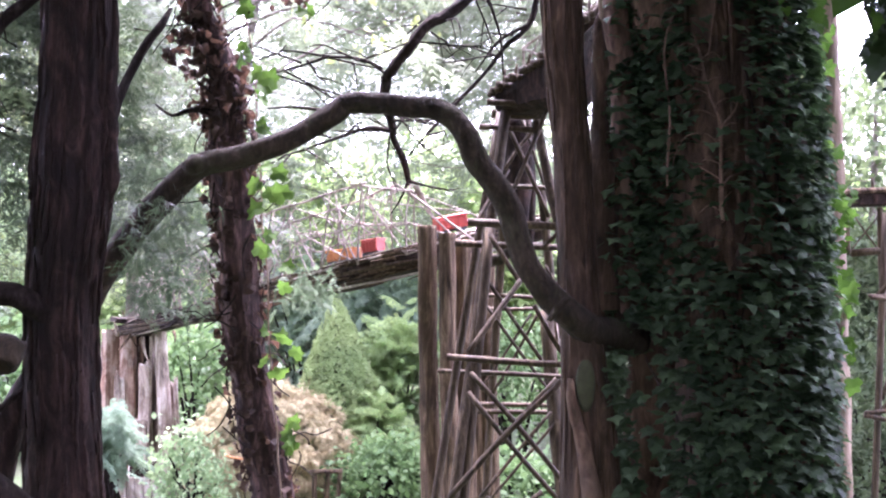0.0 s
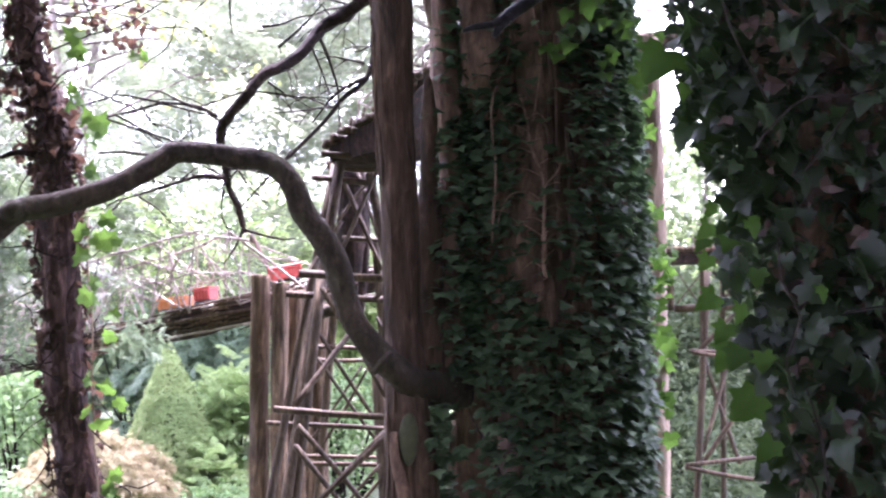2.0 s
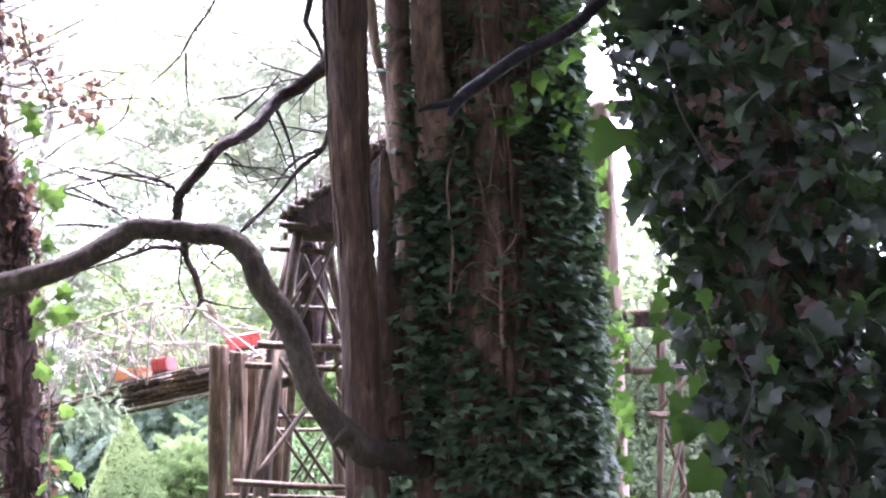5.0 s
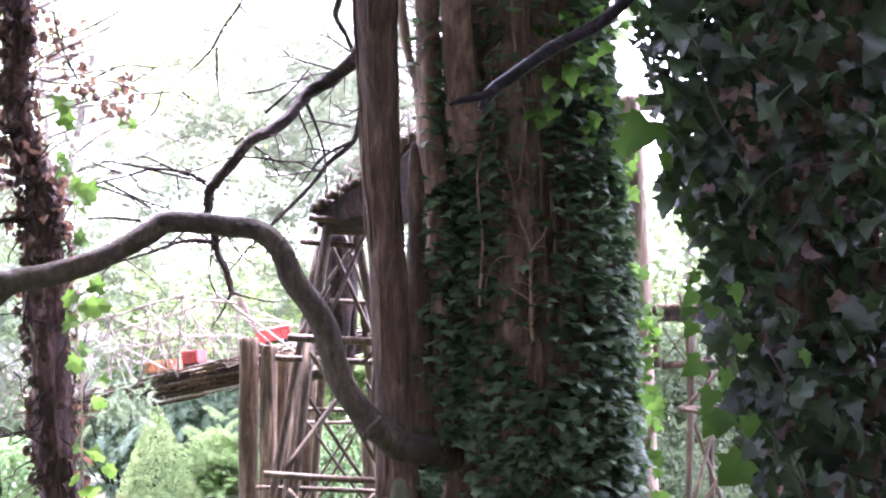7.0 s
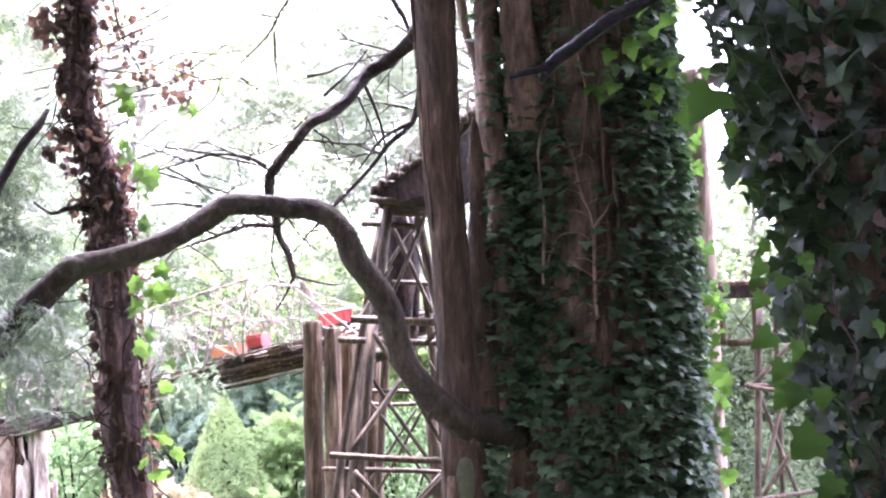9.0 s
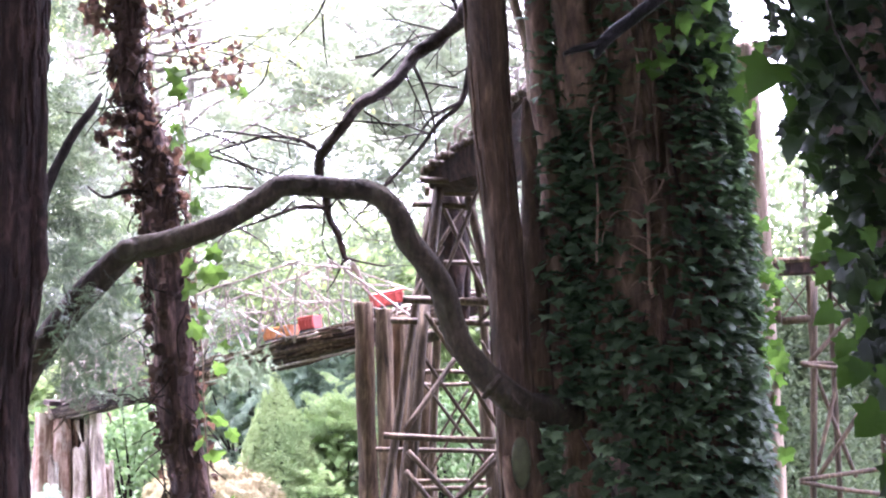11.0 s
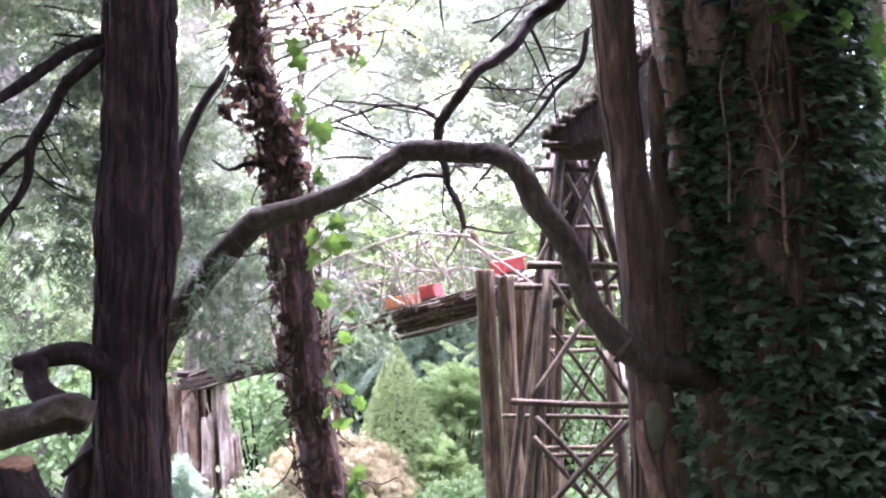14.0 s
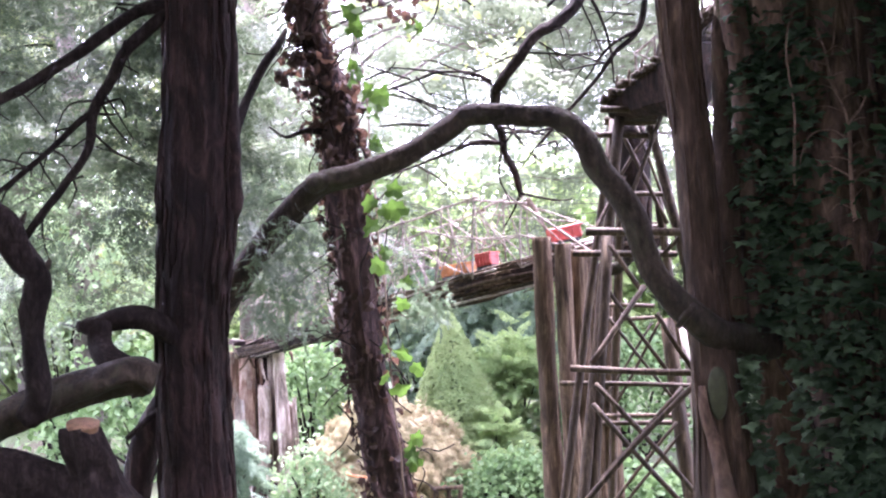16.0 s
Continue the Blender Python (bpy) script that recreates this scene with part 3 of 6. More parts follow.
    root("ivy_root", [(0.854, 3.810, 1.792), (0.887, 3.820, 1.827), (0.933, 3.830, 1.845)], 0.004)
    root("ivy_root", [(0.854, 3.810, 1.810), (0.823, 3.820, 1.836), (0.790, 3.830, 1.859)], 0.004)
    root("ivy_root", [(0.691, 3.840, 1.794), (0.702, 3.850, 2.022), (0.686, 3.860, 2.233), (0.742, 3.880, 2.413), (0.737, 3.900, 2.594)], 0.005)
    root("ivy_root", [(0.805, 3.890, 2.809), (0.822, 3.880, 2.561), (0.845, 3.860, 2.389), (0.813, 3.840, 2.182)], 0.006)
    # short side rootlets on the forked root
    for k in range(16):
        z = 1.68 + 0.036 * k
        x = float(np.interp(z, [1.69, 1.99, 2.09, 2.27], [0.855, 0.851, 0.811, 0.772]))
        s = -1 if k % 2 else 1
        reach = rng.uniform(0.03, 0.085)
        root("rootlet", [(x, 3.825, z), (x + s * reach * 0.55, 3.835, z + reach * 0.35), (x + s * reach, 3.845, z + reach * rng.uniform(-0.1, 0.8))], 0.0028)
    root("ivy_root", [(0.702, 3.905, 1.290), (0.716, 3.895, 1.151), (0.713, 3.900, 0.949)], 0.004)

    def face(a, z):
        d = math.degrees(a)
        if abs(d) > 115:
            return 0.15
        bare = min(1.0, 1.25 * math.exp(-((d + 9 + 6 * noise.noise(Vector((z * 3, 0, 0)))) / 19) ** 2)) * min(1, max(0, (z - 1.5) / 0.15))
        if z > 2.5 and d < 30:
            bare = max(bare, 0.8)
        hollow = min(1.0, 1.5 * math.exp(-((d + 60) / 17) ** 2)) * (1.0 if 0.3 < z < 1.33 else 0.0)
        lump = 0.5 + 0.5 * noise.noise(Vector((d * 0.05, z * 5.0, 2)))
        return max(0.02, (0.35 + 0.75 * lump) * (1 - 0.93 * bare) * (1 - 0.97 * hollow))

    at, out = ivy_on(rng, 13500, TRUNK, 0.2, 3.4, 0.075, face)
    # a fringe of ivy on the foot of the slim stems, beside the cleft
    m = 420
    fringe = np.stack([rng.uniform(0.47, 0.60, m), rng.uniform(3.80, 3.92, m), rng.uniform(0.4, 1.3, m)], 1)
    fringe = fringe[np.abs(fringe[:, 0] - 0.555 + 0.09 * (fringe[:, 2] - 0.9)) < 0.045]
    at = np.concatenate([at, fringe])
    out = np.concatenate([out, np.tile((-0.35, -0.94, 0.0), (len(fringe), 1))])
    slim = [(0.58, 4.0, 1.35, 0.09), (0.573, 4.0, 1.693, 0.07), (0.585, 4.0, 2.0, 0.053), (0.564, 4.0, 2.255, 0.043), (0.539, 4.0, 2.829, 0.041)]
    climb, climb_out = ivy_on(rng, 420, slim, 1.35, 2.75, 0.035, lambda a, z: max(0.0, math.cos(a - 0.3)) * (1.0 if z < 2.2 else 0.3))
    at, out = np.concatenate([at, climb]), np.concatenate([out, climb_out])
    lift = unit(out * 0.55 + np.array([0, 0, 1.5]) + rng.normal(size=out.shape) * 0.4)
    tip = np.array([0, 0, -0.6]) + rng.normal(size=out.shape) * 0.95 + out * 0.8
    size = 0.030 + 0.033 * rng.random(len(at)) ** 1.3
    near = np.argsort(at[:, 1] + 0.5 * np.abs(at[:, 2] - 1.6))[:300]
    far = np.setdiff1d(np.arange(len(at)), near)
    part("ivy_leaves", *scatter(IVY_SHAPE, at[far], lift[far], tip[far], size[far]), IVY, tree, "glossy dark green ivy", "stuff", False)
    single = mesh_object("ivy_leaf", IVY_LARGE[0], IVY_LARGE[1], IVY, True)
    for i in near:
        y = Vector(unit(tip[i] - lift[i] * tip[i].dot(lift[i])))
        z = Vector(lift[i])
        x = y.cross(z)
        ob = new("ivy_leaf", single)
        ob.parent = tree
        ob.matrix_local = Matrix.LocRotScale(Vector(at[i]) - BASE[tree.name], Matrix((x, y, z)).transposed().to_quaternion(), [size[i]] * 3)
    young = mesh_object("ivy_leaf", IVY_LARGE[0], IVY_LARGE[1], IVY_YOUNG, True)
    for p in ((0.980, 3.750, 2.555), (0.945, 3.720, 2.493), (0.917, 3.720, 2.429), (0.903, 3.740, 2.387), (1.008, 3.750, 2.611), (1.053, 3.780, 2.676), (1.024, 3.780, 2.508), (1.080, 3.820, 2.426), (1.037, 3.800, 2.365), (1.118, 3.850, 2.564), (1.002, 3.800, 2.735), (1.128, 3.860, 2.322), (1.145, 3.880, 2.496), (0.941, 3.820, 2.738), (1.100, 3.850, 2.753)):
        for k in range(4):
            ob = new("ivy_leaf", young)
            ob.parent = tree
            q = Vector(p) + Vector(rng.normal(size=3) * 0.034)
            ob.matrix_local = leaf_pose(q - BASE[tree.name], (rng.normal() * 0.4, -1, 0.5 + rng.normal() * 0.3), (rng.normal() * 0.5, 0, -1), rng.uniform(0.032, 0.058))
    # ivy stalks between the leaves
    stalks = []
    for k in range(40):
        a, z = rng.uniform(-1.4, 1.4), rng.uniform(0.2, 2.4)
        if face(a, z) < 0.3:
            continue
        ax = np.array(TRUNK)
        rows = []
        for s in range(6):
            zz = z + s * 0.09
            a += rng.normal() * 0.06
            x, y, r = (np.interp(zz, ax[:, 2], ax[:, q]) for q in (0, 1, 3))
            rows.append(((x + math.sin(a) * (r + 0.012), y - math.cos(a) * (r + 0.012), zz), 0.004))
        stalks.append(tube(rows, 5, 0.05, 0.1, 0, 0, k))
    part("stalk_tangle", *join(stalks), BARK_VINE, tree, "thin brown ivy stalks", "stuff")
    # dark crown overhead, out of view, added to shade the stems
    c = np.stack([rng.normal(0.6, 1.5, 330), rng.normal(3.2, 0.9, 330), rng.uniform(4.0, 7.5, 330)], 1)
    part("crown", *clumps(c, 30, (0.28, 0.28, 0.16), 0.24, SMALL_SHAPE, rng), NEEDLE, tree, "dense dark evergreen crown", "stuff", False)
    return tree


build_ivy_tree()


# ---- the dark trunk with sawn limbs ----
def build_dark_tree():
    rng = np.random.default_rng(21)
    tree = thing("red_barked_tree", (-1.05, 3.45, 0), "dark upright evergreen with shredding red-brown bark", "tree")
    trunk_rows = [((-1.043, 3.450, 0.622), 0.125), ((-1.053, 3.450, 0.984), 0.101), ((-1.059, 3.450, 1.348), 0.094), ((-1.046, 3.450, 1.56), 0.097), ((-1.030, 3.450, 1.728), 0.107), ((-1.016, 3.450, 2.045), 0.100), ((-1.005, 3.450, 2.363), 0.096), ((-0.992, 3.450, 2.841), 0.092), ((-0.966, 3.450, 3.803), 0.08)]
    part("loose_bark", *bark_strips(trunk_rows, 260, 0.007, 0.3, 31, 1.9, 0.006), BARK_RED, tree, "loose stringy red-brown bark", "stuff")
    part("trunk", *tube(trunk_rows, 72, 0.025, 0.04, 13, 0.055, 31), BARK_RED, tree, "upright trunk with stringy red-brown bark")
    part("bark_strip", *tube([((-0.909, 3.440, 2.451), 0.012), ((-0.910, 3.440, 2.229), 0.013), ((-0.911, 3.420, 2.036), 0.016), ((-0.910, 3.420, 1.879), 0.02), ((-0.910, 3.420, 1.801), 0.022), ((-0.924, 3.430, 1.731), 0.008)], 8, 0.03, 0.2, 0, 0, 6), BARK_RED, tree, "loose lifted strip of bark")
    def branch(name, rows, sides=12, mat=BARK_LIMB, label="bare dark branch", lump=0.08, seed=3):
        return part(name, *tube(rows, sides, 0.02, lump * 1.3, 0, 0, seed, 0.012), mat, tree, label)

    def twiglets(rows, n, seed, long=0.12):
        """Thin side shoots along a branch."""
        g = np.random.default_rng(seed)
        line = spline([(*p, r) for p, r in rows], 0.02)
        for k in range(n):
            p = Vector(line[int(g.integers(0, len(line))), :3])
            d = Vector((g.normal(), g.normal() * 0.4, g.normal() * 0.6 - 0.3)).normalized() * long * g.uniform(0.4, 1.2)
            b = Vector(g.normal(size=3) * 0.018)
            part("twig", *tube([(p, 0.004), (p + d * 0.45 + b, 0.003), (p + d + Vector((0, 0, -0.02)), 0.0012)], 5, 0.04, 0.15, 0, 0, k), BARK_DARK, tree)
    rows_5 = [((-1.075, 3.400, 2.348), 0.022), ((-1.143, 3.360, 2.320), 0.018), ((-1.235, 3.300, 2.244), 0.016), ((-1.347, 3.260, 2.159), 0.015), ((-1.448, 3.200, 2.087), 0.014), ((-1.617, 3.100, 1.987), 0.012)]
    branch("branch", rows_5, mat=BARK_DARK, seed=5)
    twiglets(rows_5, 12, 5)
    rows_6 = [((-1.075, 3.400, 2.332), 0.02), ((-1.137, 3.360, 2.265), 0.017), ((-1.189, 3.320, 2.191), 0.017), ((-1.214, 3.320, 2.131), 0.014), ((-1.257, 3.300, 2.038), 0.015), ((-1.276, 3.300, 1.947), 0.012), ((-1.346, 3.270, 1.841), 0.011), ((-1.403, 3.250, 1.759), 0.011), ((-1.444, 3.250, 1.692), 0.008)]
    branch("branch", rows_6, mat=BARK_DARK, seed=6)
    twiglets(rows_6, 12, 6)
    rows_7 = [((-1.254, 3.300, 2.045), 0.012), ((-1.313, 3.280, 2.008), 0.009), ((-1.398, 3.250, 1.910), 0.008), ((-1.519, 3.200, 1.814), 0.006)]
    branch("branch", rows_7, mat=BARK_DARK, seed=7)
    twiglets(rows_7, 12, 7)
    branch("branch", [((-1.064, 3.420, 1.413), 0.055), ((-1.093, 3.360, 1.441), 0.035), ((-1.151, 3.300, 1.477), 0.030), ((-1.206, 3.260, 1.483), 0.030), ((-1.251, 3.240, 1.468), 0.026), ((-1.277, 3.220, 1.465), 0.020), ((-1.291, 3.210, 1.466), 0.014)], 16, mat=BARK_DARK, seed=8, label="crooked bare limb stub", lump=0.16)
    branch("branch", [((-1.238, 3.240, 1.475), 0.026), ((-1.228, 3.220, 1.416), 0.032), ((-1.190, 3.180, 1.366), 0.034), ((-1.124, 3.140, 1.338), 0.03)], 16, mat=BARK_DARK, seed=9, label="crooked bare limb", lump=0.16)
    branch("branch", [((-1.594, 2.950, 1.197), 0.05), ((-1.415, 3.000, 1.252), 0.044), ((-1.305, 3.050, 1.295), 0.043), ((-1.184, 3.080, 1.336), 0.042), ((-1.103, 3.100, 1.348), 0.043), ((-1.078, 3.120, 1.336), 0.048), ((-1.067, 3.130, 1.328), 0.044), ((-1.062, 3.130, 1.326), 0.036)], 24, lump=0.2, seed=10, label="thick grey sawn limb")
    branch("branch", [((-1.409, 2.900, 1.780), 0.05), ((-1.357, 2.920, 1.724), 0.04), ((-1.324, 2.950, 1.635), 0.036), ((-1.294, 2.950, 1.593), 0.030), ((-1.303, 2.950, 1.477), 0.026), ((-1.300, 2.950, 1.395), 0.03), ((-1.296, 2.960, 1.311), 0.034), ((-1.320, 2.980, 1.255), 0.03)], 16, seed=11, label="upright dead limb", lump=0.22, mat=BARK_DARK)
    branch("branch", [((-1.296, 2.950, 1.613), 0.016), ((-1.265, 2.950, 1.626), 0.012), ((-1.256, 2.950, 1.646), 0.005)], 8, seed=12, label="short snag")
    branch("branch", [((-1.334, 2.930, 1.697), 0.012), ((-1.315, 2.930, 1.737), 0.008), ((-1.304, 2.930, 1.761), 0.004)], 8, seed=12, label="short snag")
    stump = branch("sawn_limb", [((-1.145, 3.000, 0.986), 0.12), ((-1.166, 3.000, 1.069), 0.085), ((-1.178, 2.980, 1.141), 0.058), ((-1.184, 2.960, 1.192), 0.047), ((-1.189, 2.960, 1.223), 0.044), ((-1.189, 2.960, 1.227), 0.043)], 22, seed=13, label="sawn upright limb stub", lump=0.16, mat=BARK_DARK)
    cv, cf = tube([((0, 0, -0.012), 0.037), ((0, 0, 0.002), 0.0395), ((0, 0, 0.005), 0.0375)], 20, 0.004, 0.07)
    m = np.array(Euler((0.28, 0.1, 0)).to_matrix())
    part("cut_face", cv @ m.T + np.array((-1.184, 2.950, 1.239)), cf, CUT_WOOD, stump, "orange-brown sawn face")
    branch("branch", [((-1.597, 2.900, 1.170), 0.06), ((-1.397, 2.950, 1.117), 0.062), ((-1.269, 2.980, 1.086), 0.06), ((-1.137, 3.000, 1.027), 0.07), ((-1.018, 3.200, 0.839), 0.09)], 18, seed=14, label="thick low limb", lump=0.15, mat=BARK_DARK)
    branch("branch", [((-1.142, 3.500, 1.250), 0.03), ((-1.215, 3.520, 1.153), 0.04), ((-1.247, 3.520, 1.024), 0.042), ((-1.268, 3.520, 0.879), 0.045)], 14, mat=BARK_RED, seed=15, label="low side stem")
    branch("branch", [((-1.109, 3.500, 1.249), 0.012), ((-1.177, 3.450, 1.201), 0.01), ((-1.235, 3.400, 1.146), 0.008)], 8, mat=BARK_DARK, seed=16)
    branch("branch", [((-0.973, 3.600, 1.912), 0.017), ((-0.950, 3.700, 2.081), 0.015), ((-0.915, 3.750, 2.197), 0.014), ((-0.865, 3.800, 2.290), 0.012), ((-0.842, 3.850, 2.347), 0.006)], 12, mat=BARK_DARK, seed=17)
    # sprays of needles hanging from its boughs
    c = np.stack([rng.uniform(-4.2, -0.9, 580), rng.uniform(5.9, 7.6, 580), 4.6 - 3.2 * rng.random(580) ** 1.15], 1)
    c = np.concatenate([c, np.stack([rng.uniform(-2.6, -1.15, 60), rng.uniform(4.0, 5.0, 60), rng.uniform(1.5, 3.2, 60)], 1)])
    hang = np.array([(-0.652, 6.000, 1.425), (-0.732, 6.100, 1.381), (-0.611, 6.000, 1.385), (-1.279, 6.200, 1.434), (-1.364, 6.200, 1.490), (-1.271, 6.300, 1.316), (-1.495, 6.400, 1.341), (-1.207, 5.600, 1.883), (-1.130, 5.600, 1.781), (-1.283, 5.600, 1.959), (-1.408, 5.800, 1.655), (-1.461, 5.800, 1.550)])
    part("needle_sprays", *clumps(hang, 46, (0.06, 0.05, 0.045), 0.065, SPRAY_BROAD, rng, 0.8, 0.3), YEW, tree, "soft grey-green needle sprays", "stuff", False)
    hang = np.array([(-0.895, 3.620, 1.659), (-0.838, 3.620, 1.725), (-0.866, 3.620, 1.602), (-0.908, 3.620, 1.552), (-0.805, 3.620, 1.626), (-0.763, 3.620, 1.692)])
    part("needle_sprays", *clumps(hang, 30, (0.045, 0.03, 0.04), 0.05, SPRAY_HANG, rng, 0.8, 0.3), NEEDLE, tree, "drooping sprays in front of the limb", "stuff", False)
    y = rng.uniform(3.2, 3.55, 46)
    near = np.stack([y * rng.uniform(-0.258, -0.212, 46), y, 1.6 + y * rng.uniform(-0.075, 0.045, 46)], 1)
    near = near[np.abs(near[:, 2] - 1.6 - 0.5 * (near[:, 0] + 0.95)) < 0.22]
    way = np.stack([rng.uniform(0.2, 1.0, len(near)), rng.normal(size=len(near)) * 0.3, rng.uniform(-0.3, 0.2, len(near))], 1)
    part("needle_sprays", *hang_boughs(near, way, rng.uniform(0.07, 0.14, len(near)), BOUGHS, rng, 1.2), NEEDLE, tree, "drooping grey-green sprays before the limb", "stuff", False)
    c = np.concatenate([c, np.stack([rng.uniform(-3.4, -1.25, 90), rng.uniform(4.6, 6.0, 90), rng.uniform(2.3, 4.2, 90)], 1)])
    y = rng.uniform(4.7, 6.6, 430)
    shade = np.stack([y * rng.uniform(-0.52, -0.31, 430), y, 1.6 + y * (0.36 - 0.34 * rng.random(430) ** 1.5)], 1)
    y = rng.uniform(6.0, 7.4, 150)
    shade = np.concatenate([shade, np.stack([y * rng.uniform(-0.30, -0.19, 150), y, 1.6 + y * rng.uniform(0.02, 0.2, 150)], 1)])
    # the boughs leave the bridge and a gap of sky beside the trunk open
    keep = [not (x / y > -0.28 and ((z - 1.6) / y < 0.05 or (z - 1.6) / y > 0.15)) or rng.random() < (0.12 if z > 2.4 else 0.5) for x, y, z in c]
    c = c[np.array(keep)]
    c = c[(c[:, 2] > 2.1) | (rng.random(len(c)) < np.where(c[:, 0] / c[:, 1] < -0.3, 0.3, 0.8))]
    c = c[(c[:, 1] > 5.5) | (c[:, 0] / c[:, 1] < -0.31)]
    for k in range(34):
        p = Vector((rng.uniform(-3.6, -1.5), rng.uniform(5.4, 6.2), rng.uniform(1.9, 4.2)))
        d = Vector((rng.choice([-1, 1]) * rng.uniform(0.5, 1.0), rng.normal() * 0.2, rng.uniform(-0.5, 0.15))).normalized() * rng.uniform(0.35, 0.8)
        branch("twig", [(p, 0.007), (p + d * 0.4 + Vector((0, 0, 0.03)), 0.005), (p + d * 0.75, 0.0035), (p + d + Vector((0, 0, -0.08)), 0.0015)], 5, BARK_DARK, "", 0.1, 40 + k)
    c = np.concatenate([c, shade])
    c = np.repeat(c, 2, axis=0) + rng.normal(size=(len(c) * 2, 3)) * (0.2, 0.2, 0.14)
    c[:, 1] = np.where(c[:, 0] / c[:, 1] > -0.42, np.maximum(c[:, 1], 5.9), c[:, 1])
    way = np.stack([rng.choice([-1.0, 1.0], len(c)), rng.normal(size=len(c)) * 0.5, np.zeros(len(c))], 1)
    part("needle_sprays", *hang_boughs(c, way, rng.uniform(0.17, 0.40, len(c)), BOUGHS, rng, 0.4), NEEDLE, tree, "soft grey-green needle sprays", "stuff", False)
    # boughs and crown above the view, added to hold back light from overhead
    c = np.stack([rng.uniform(-4.5, -1.2, 150), rng.uniform(4.0, 6.2, 150), rng.uniform(4.6, 6.5, 150)], 1)
    part("crown", *clumps(c, 30, (0.3, 0.3, 0.14), 0.22, SMALL_SHAPE, rng), NEEDLE, tree, "dense evergreen boughs", "stuff", False)
    c = np.stack([rng.normal(-1.6, 1.3, 260), rng.normal(2.6, 0.9, 260), rng.uniform(3.6, 7.0, 260)], 1)
    part("crown", *clumps(c, 30, (0.28, 0.28, 0.16), 0.24, SMALL_SHAPE, rng), NEEDLE, tree, "dense evergreen crown", "stuff", False)
    return tree


build_dark_tree()


# ---- the slim trunk wrapped in withered vine ----
def build_vine_tree():
    rng = np.random.default_rng(31)
    tree = thing("vine_wrapped_tree", (-0.8, 5.35, 0), "slim leaning trunk wrapped in withered brown vine leaves", "tree")
    rows = [((-0.715, 5.350, 0.241), 0.10), ((-0.734, 5.350, 0.532), 0.088), ((-0.783, 5.350, 0.776), 0.08), ((-0.837, 5.350, 1.092), 0.078), ((-0.873, 5.350, 1.408), 0.08), ((-0.897, 5.350, 1.700), 0.08), ((-0.922, 5.350, 1.992), 0.082), ((-0.929, 5.350, 2.210), 0.072), ((-0.948, 5.350, 2.381), 0.058), ((-0.998, 5.350, 2.527), 0.048), ((-1.049, 5.350, 2.672), 0.05), ((-1.072, 5.350, 3.249), 0.05), ((-1.093, 5.350, 4.360), 0.05)]
    part("trunk", *tube(rows, 36, 0.025, 0.12, 11, 0.13, 41), BARK_VINE, tree, "dark flaking trunk")
    line = spline([(*p, r) for p, r in rows], 0.02)
    line = line[(line[:, 2] > 0.3) & (line[:, 2] < 3.4)]

    def round_trunk(n, swell):
        k = line[rng.integers(0, len(line), n)]
        a = rng.uniform(-2.4, 2.4, n)
        o = np.stack([np.sin(a), -np.cos(a), np.zeros(n)], 1)
        return k[:, :3] + o * (k[:, 3:] + rng.uniform(0, swell, (n, 1))), o, a
    at, out, a = round_trunk(2300, 0.035)
    keep = rng.random(len(at)) < np.clip(0.25 + (at[:, 2] - 1.3) * 0.3, 0.25, 0.45)
    at, out = at[keep], out[keep]
    part("withered_leaves", *scatter(CURLED_SHAPE, at, out + rng.normal(size=out.shape) * 0.7, np.array([0, 0, -1.0]) + rng.normal(size=out.shape) * 0.7, 0.022 + 0.044 * rng.random(len(at)) ** 1.6), DEAD_LEAF, tree, "curled brown withered vine leaves", "stuff", False)
    # looser bunches that stand off the upper trunk
    at, out, a = round_trunk(1500, 0.02)
    pick = (at[:, 2] > 2.0) & (out[:, 0] < 0.3)
    at, out = at[pick], out[pick]
    off = np.array([max(0.0, noise.noise(Vector(p * 6.0))) for p in at])[:, None]
    at, out = (at + out * off * 0.32)[off[:, 0] > 0.12], out[off[:, 0] > 0.12]
    part("withered_leaves", *scatter(CURLED_SHAPE, at, out + rng.normal(size=out.shape) * 0.9, np.array([0, 0, -1.0]) + rng.normal(size=out.shape) * 0.7, 0.025 + 0.035 * rng.random(len(at))), DEAD_LEAF, tree, "loose withered vine leaves", "stuff", False)
    # dry runners
    runners = []
    for k in range(90):
        at, out, a = round_trunk(1, 0.03)
        p = at[0]
        rows2 = [(p, 0.004)]
        d = unit(rng.normal(size=3) * (0.6, 0.3, 1.0) + out[0] * 0.3)
        for s in range(4):
            p = p + d * 0.05 + rng.normal(size=3) * 0.015
            rows2.append((p, 0.003))
        runners.append(tube(rows2, 5, 0.04, 0.1, 0, 0, k))
    part("runner_tangle", *join(runners), BARK_DARK, tree, "dry brown vine runners", "stuff")
    # climbing green vine up its side
    stem = [(-0.678, 5.250, 0.552), (-0.725, 5.250, 1.125), (-0.749, 5.250, 1.555), (-0.773, 5.250, 1.865), (-0.785, 5.250, 2.175), (-0.802, 5.250, 2.414), (-0.845, 5.250, 2.652)]
    vine = part("green_vine", *tube([(p, 0.004) for p in stem], 6, 0.05, 0.1, 0, 0, 3, 0.01), BARK_TAN, tree, "thin green-leaved climber")
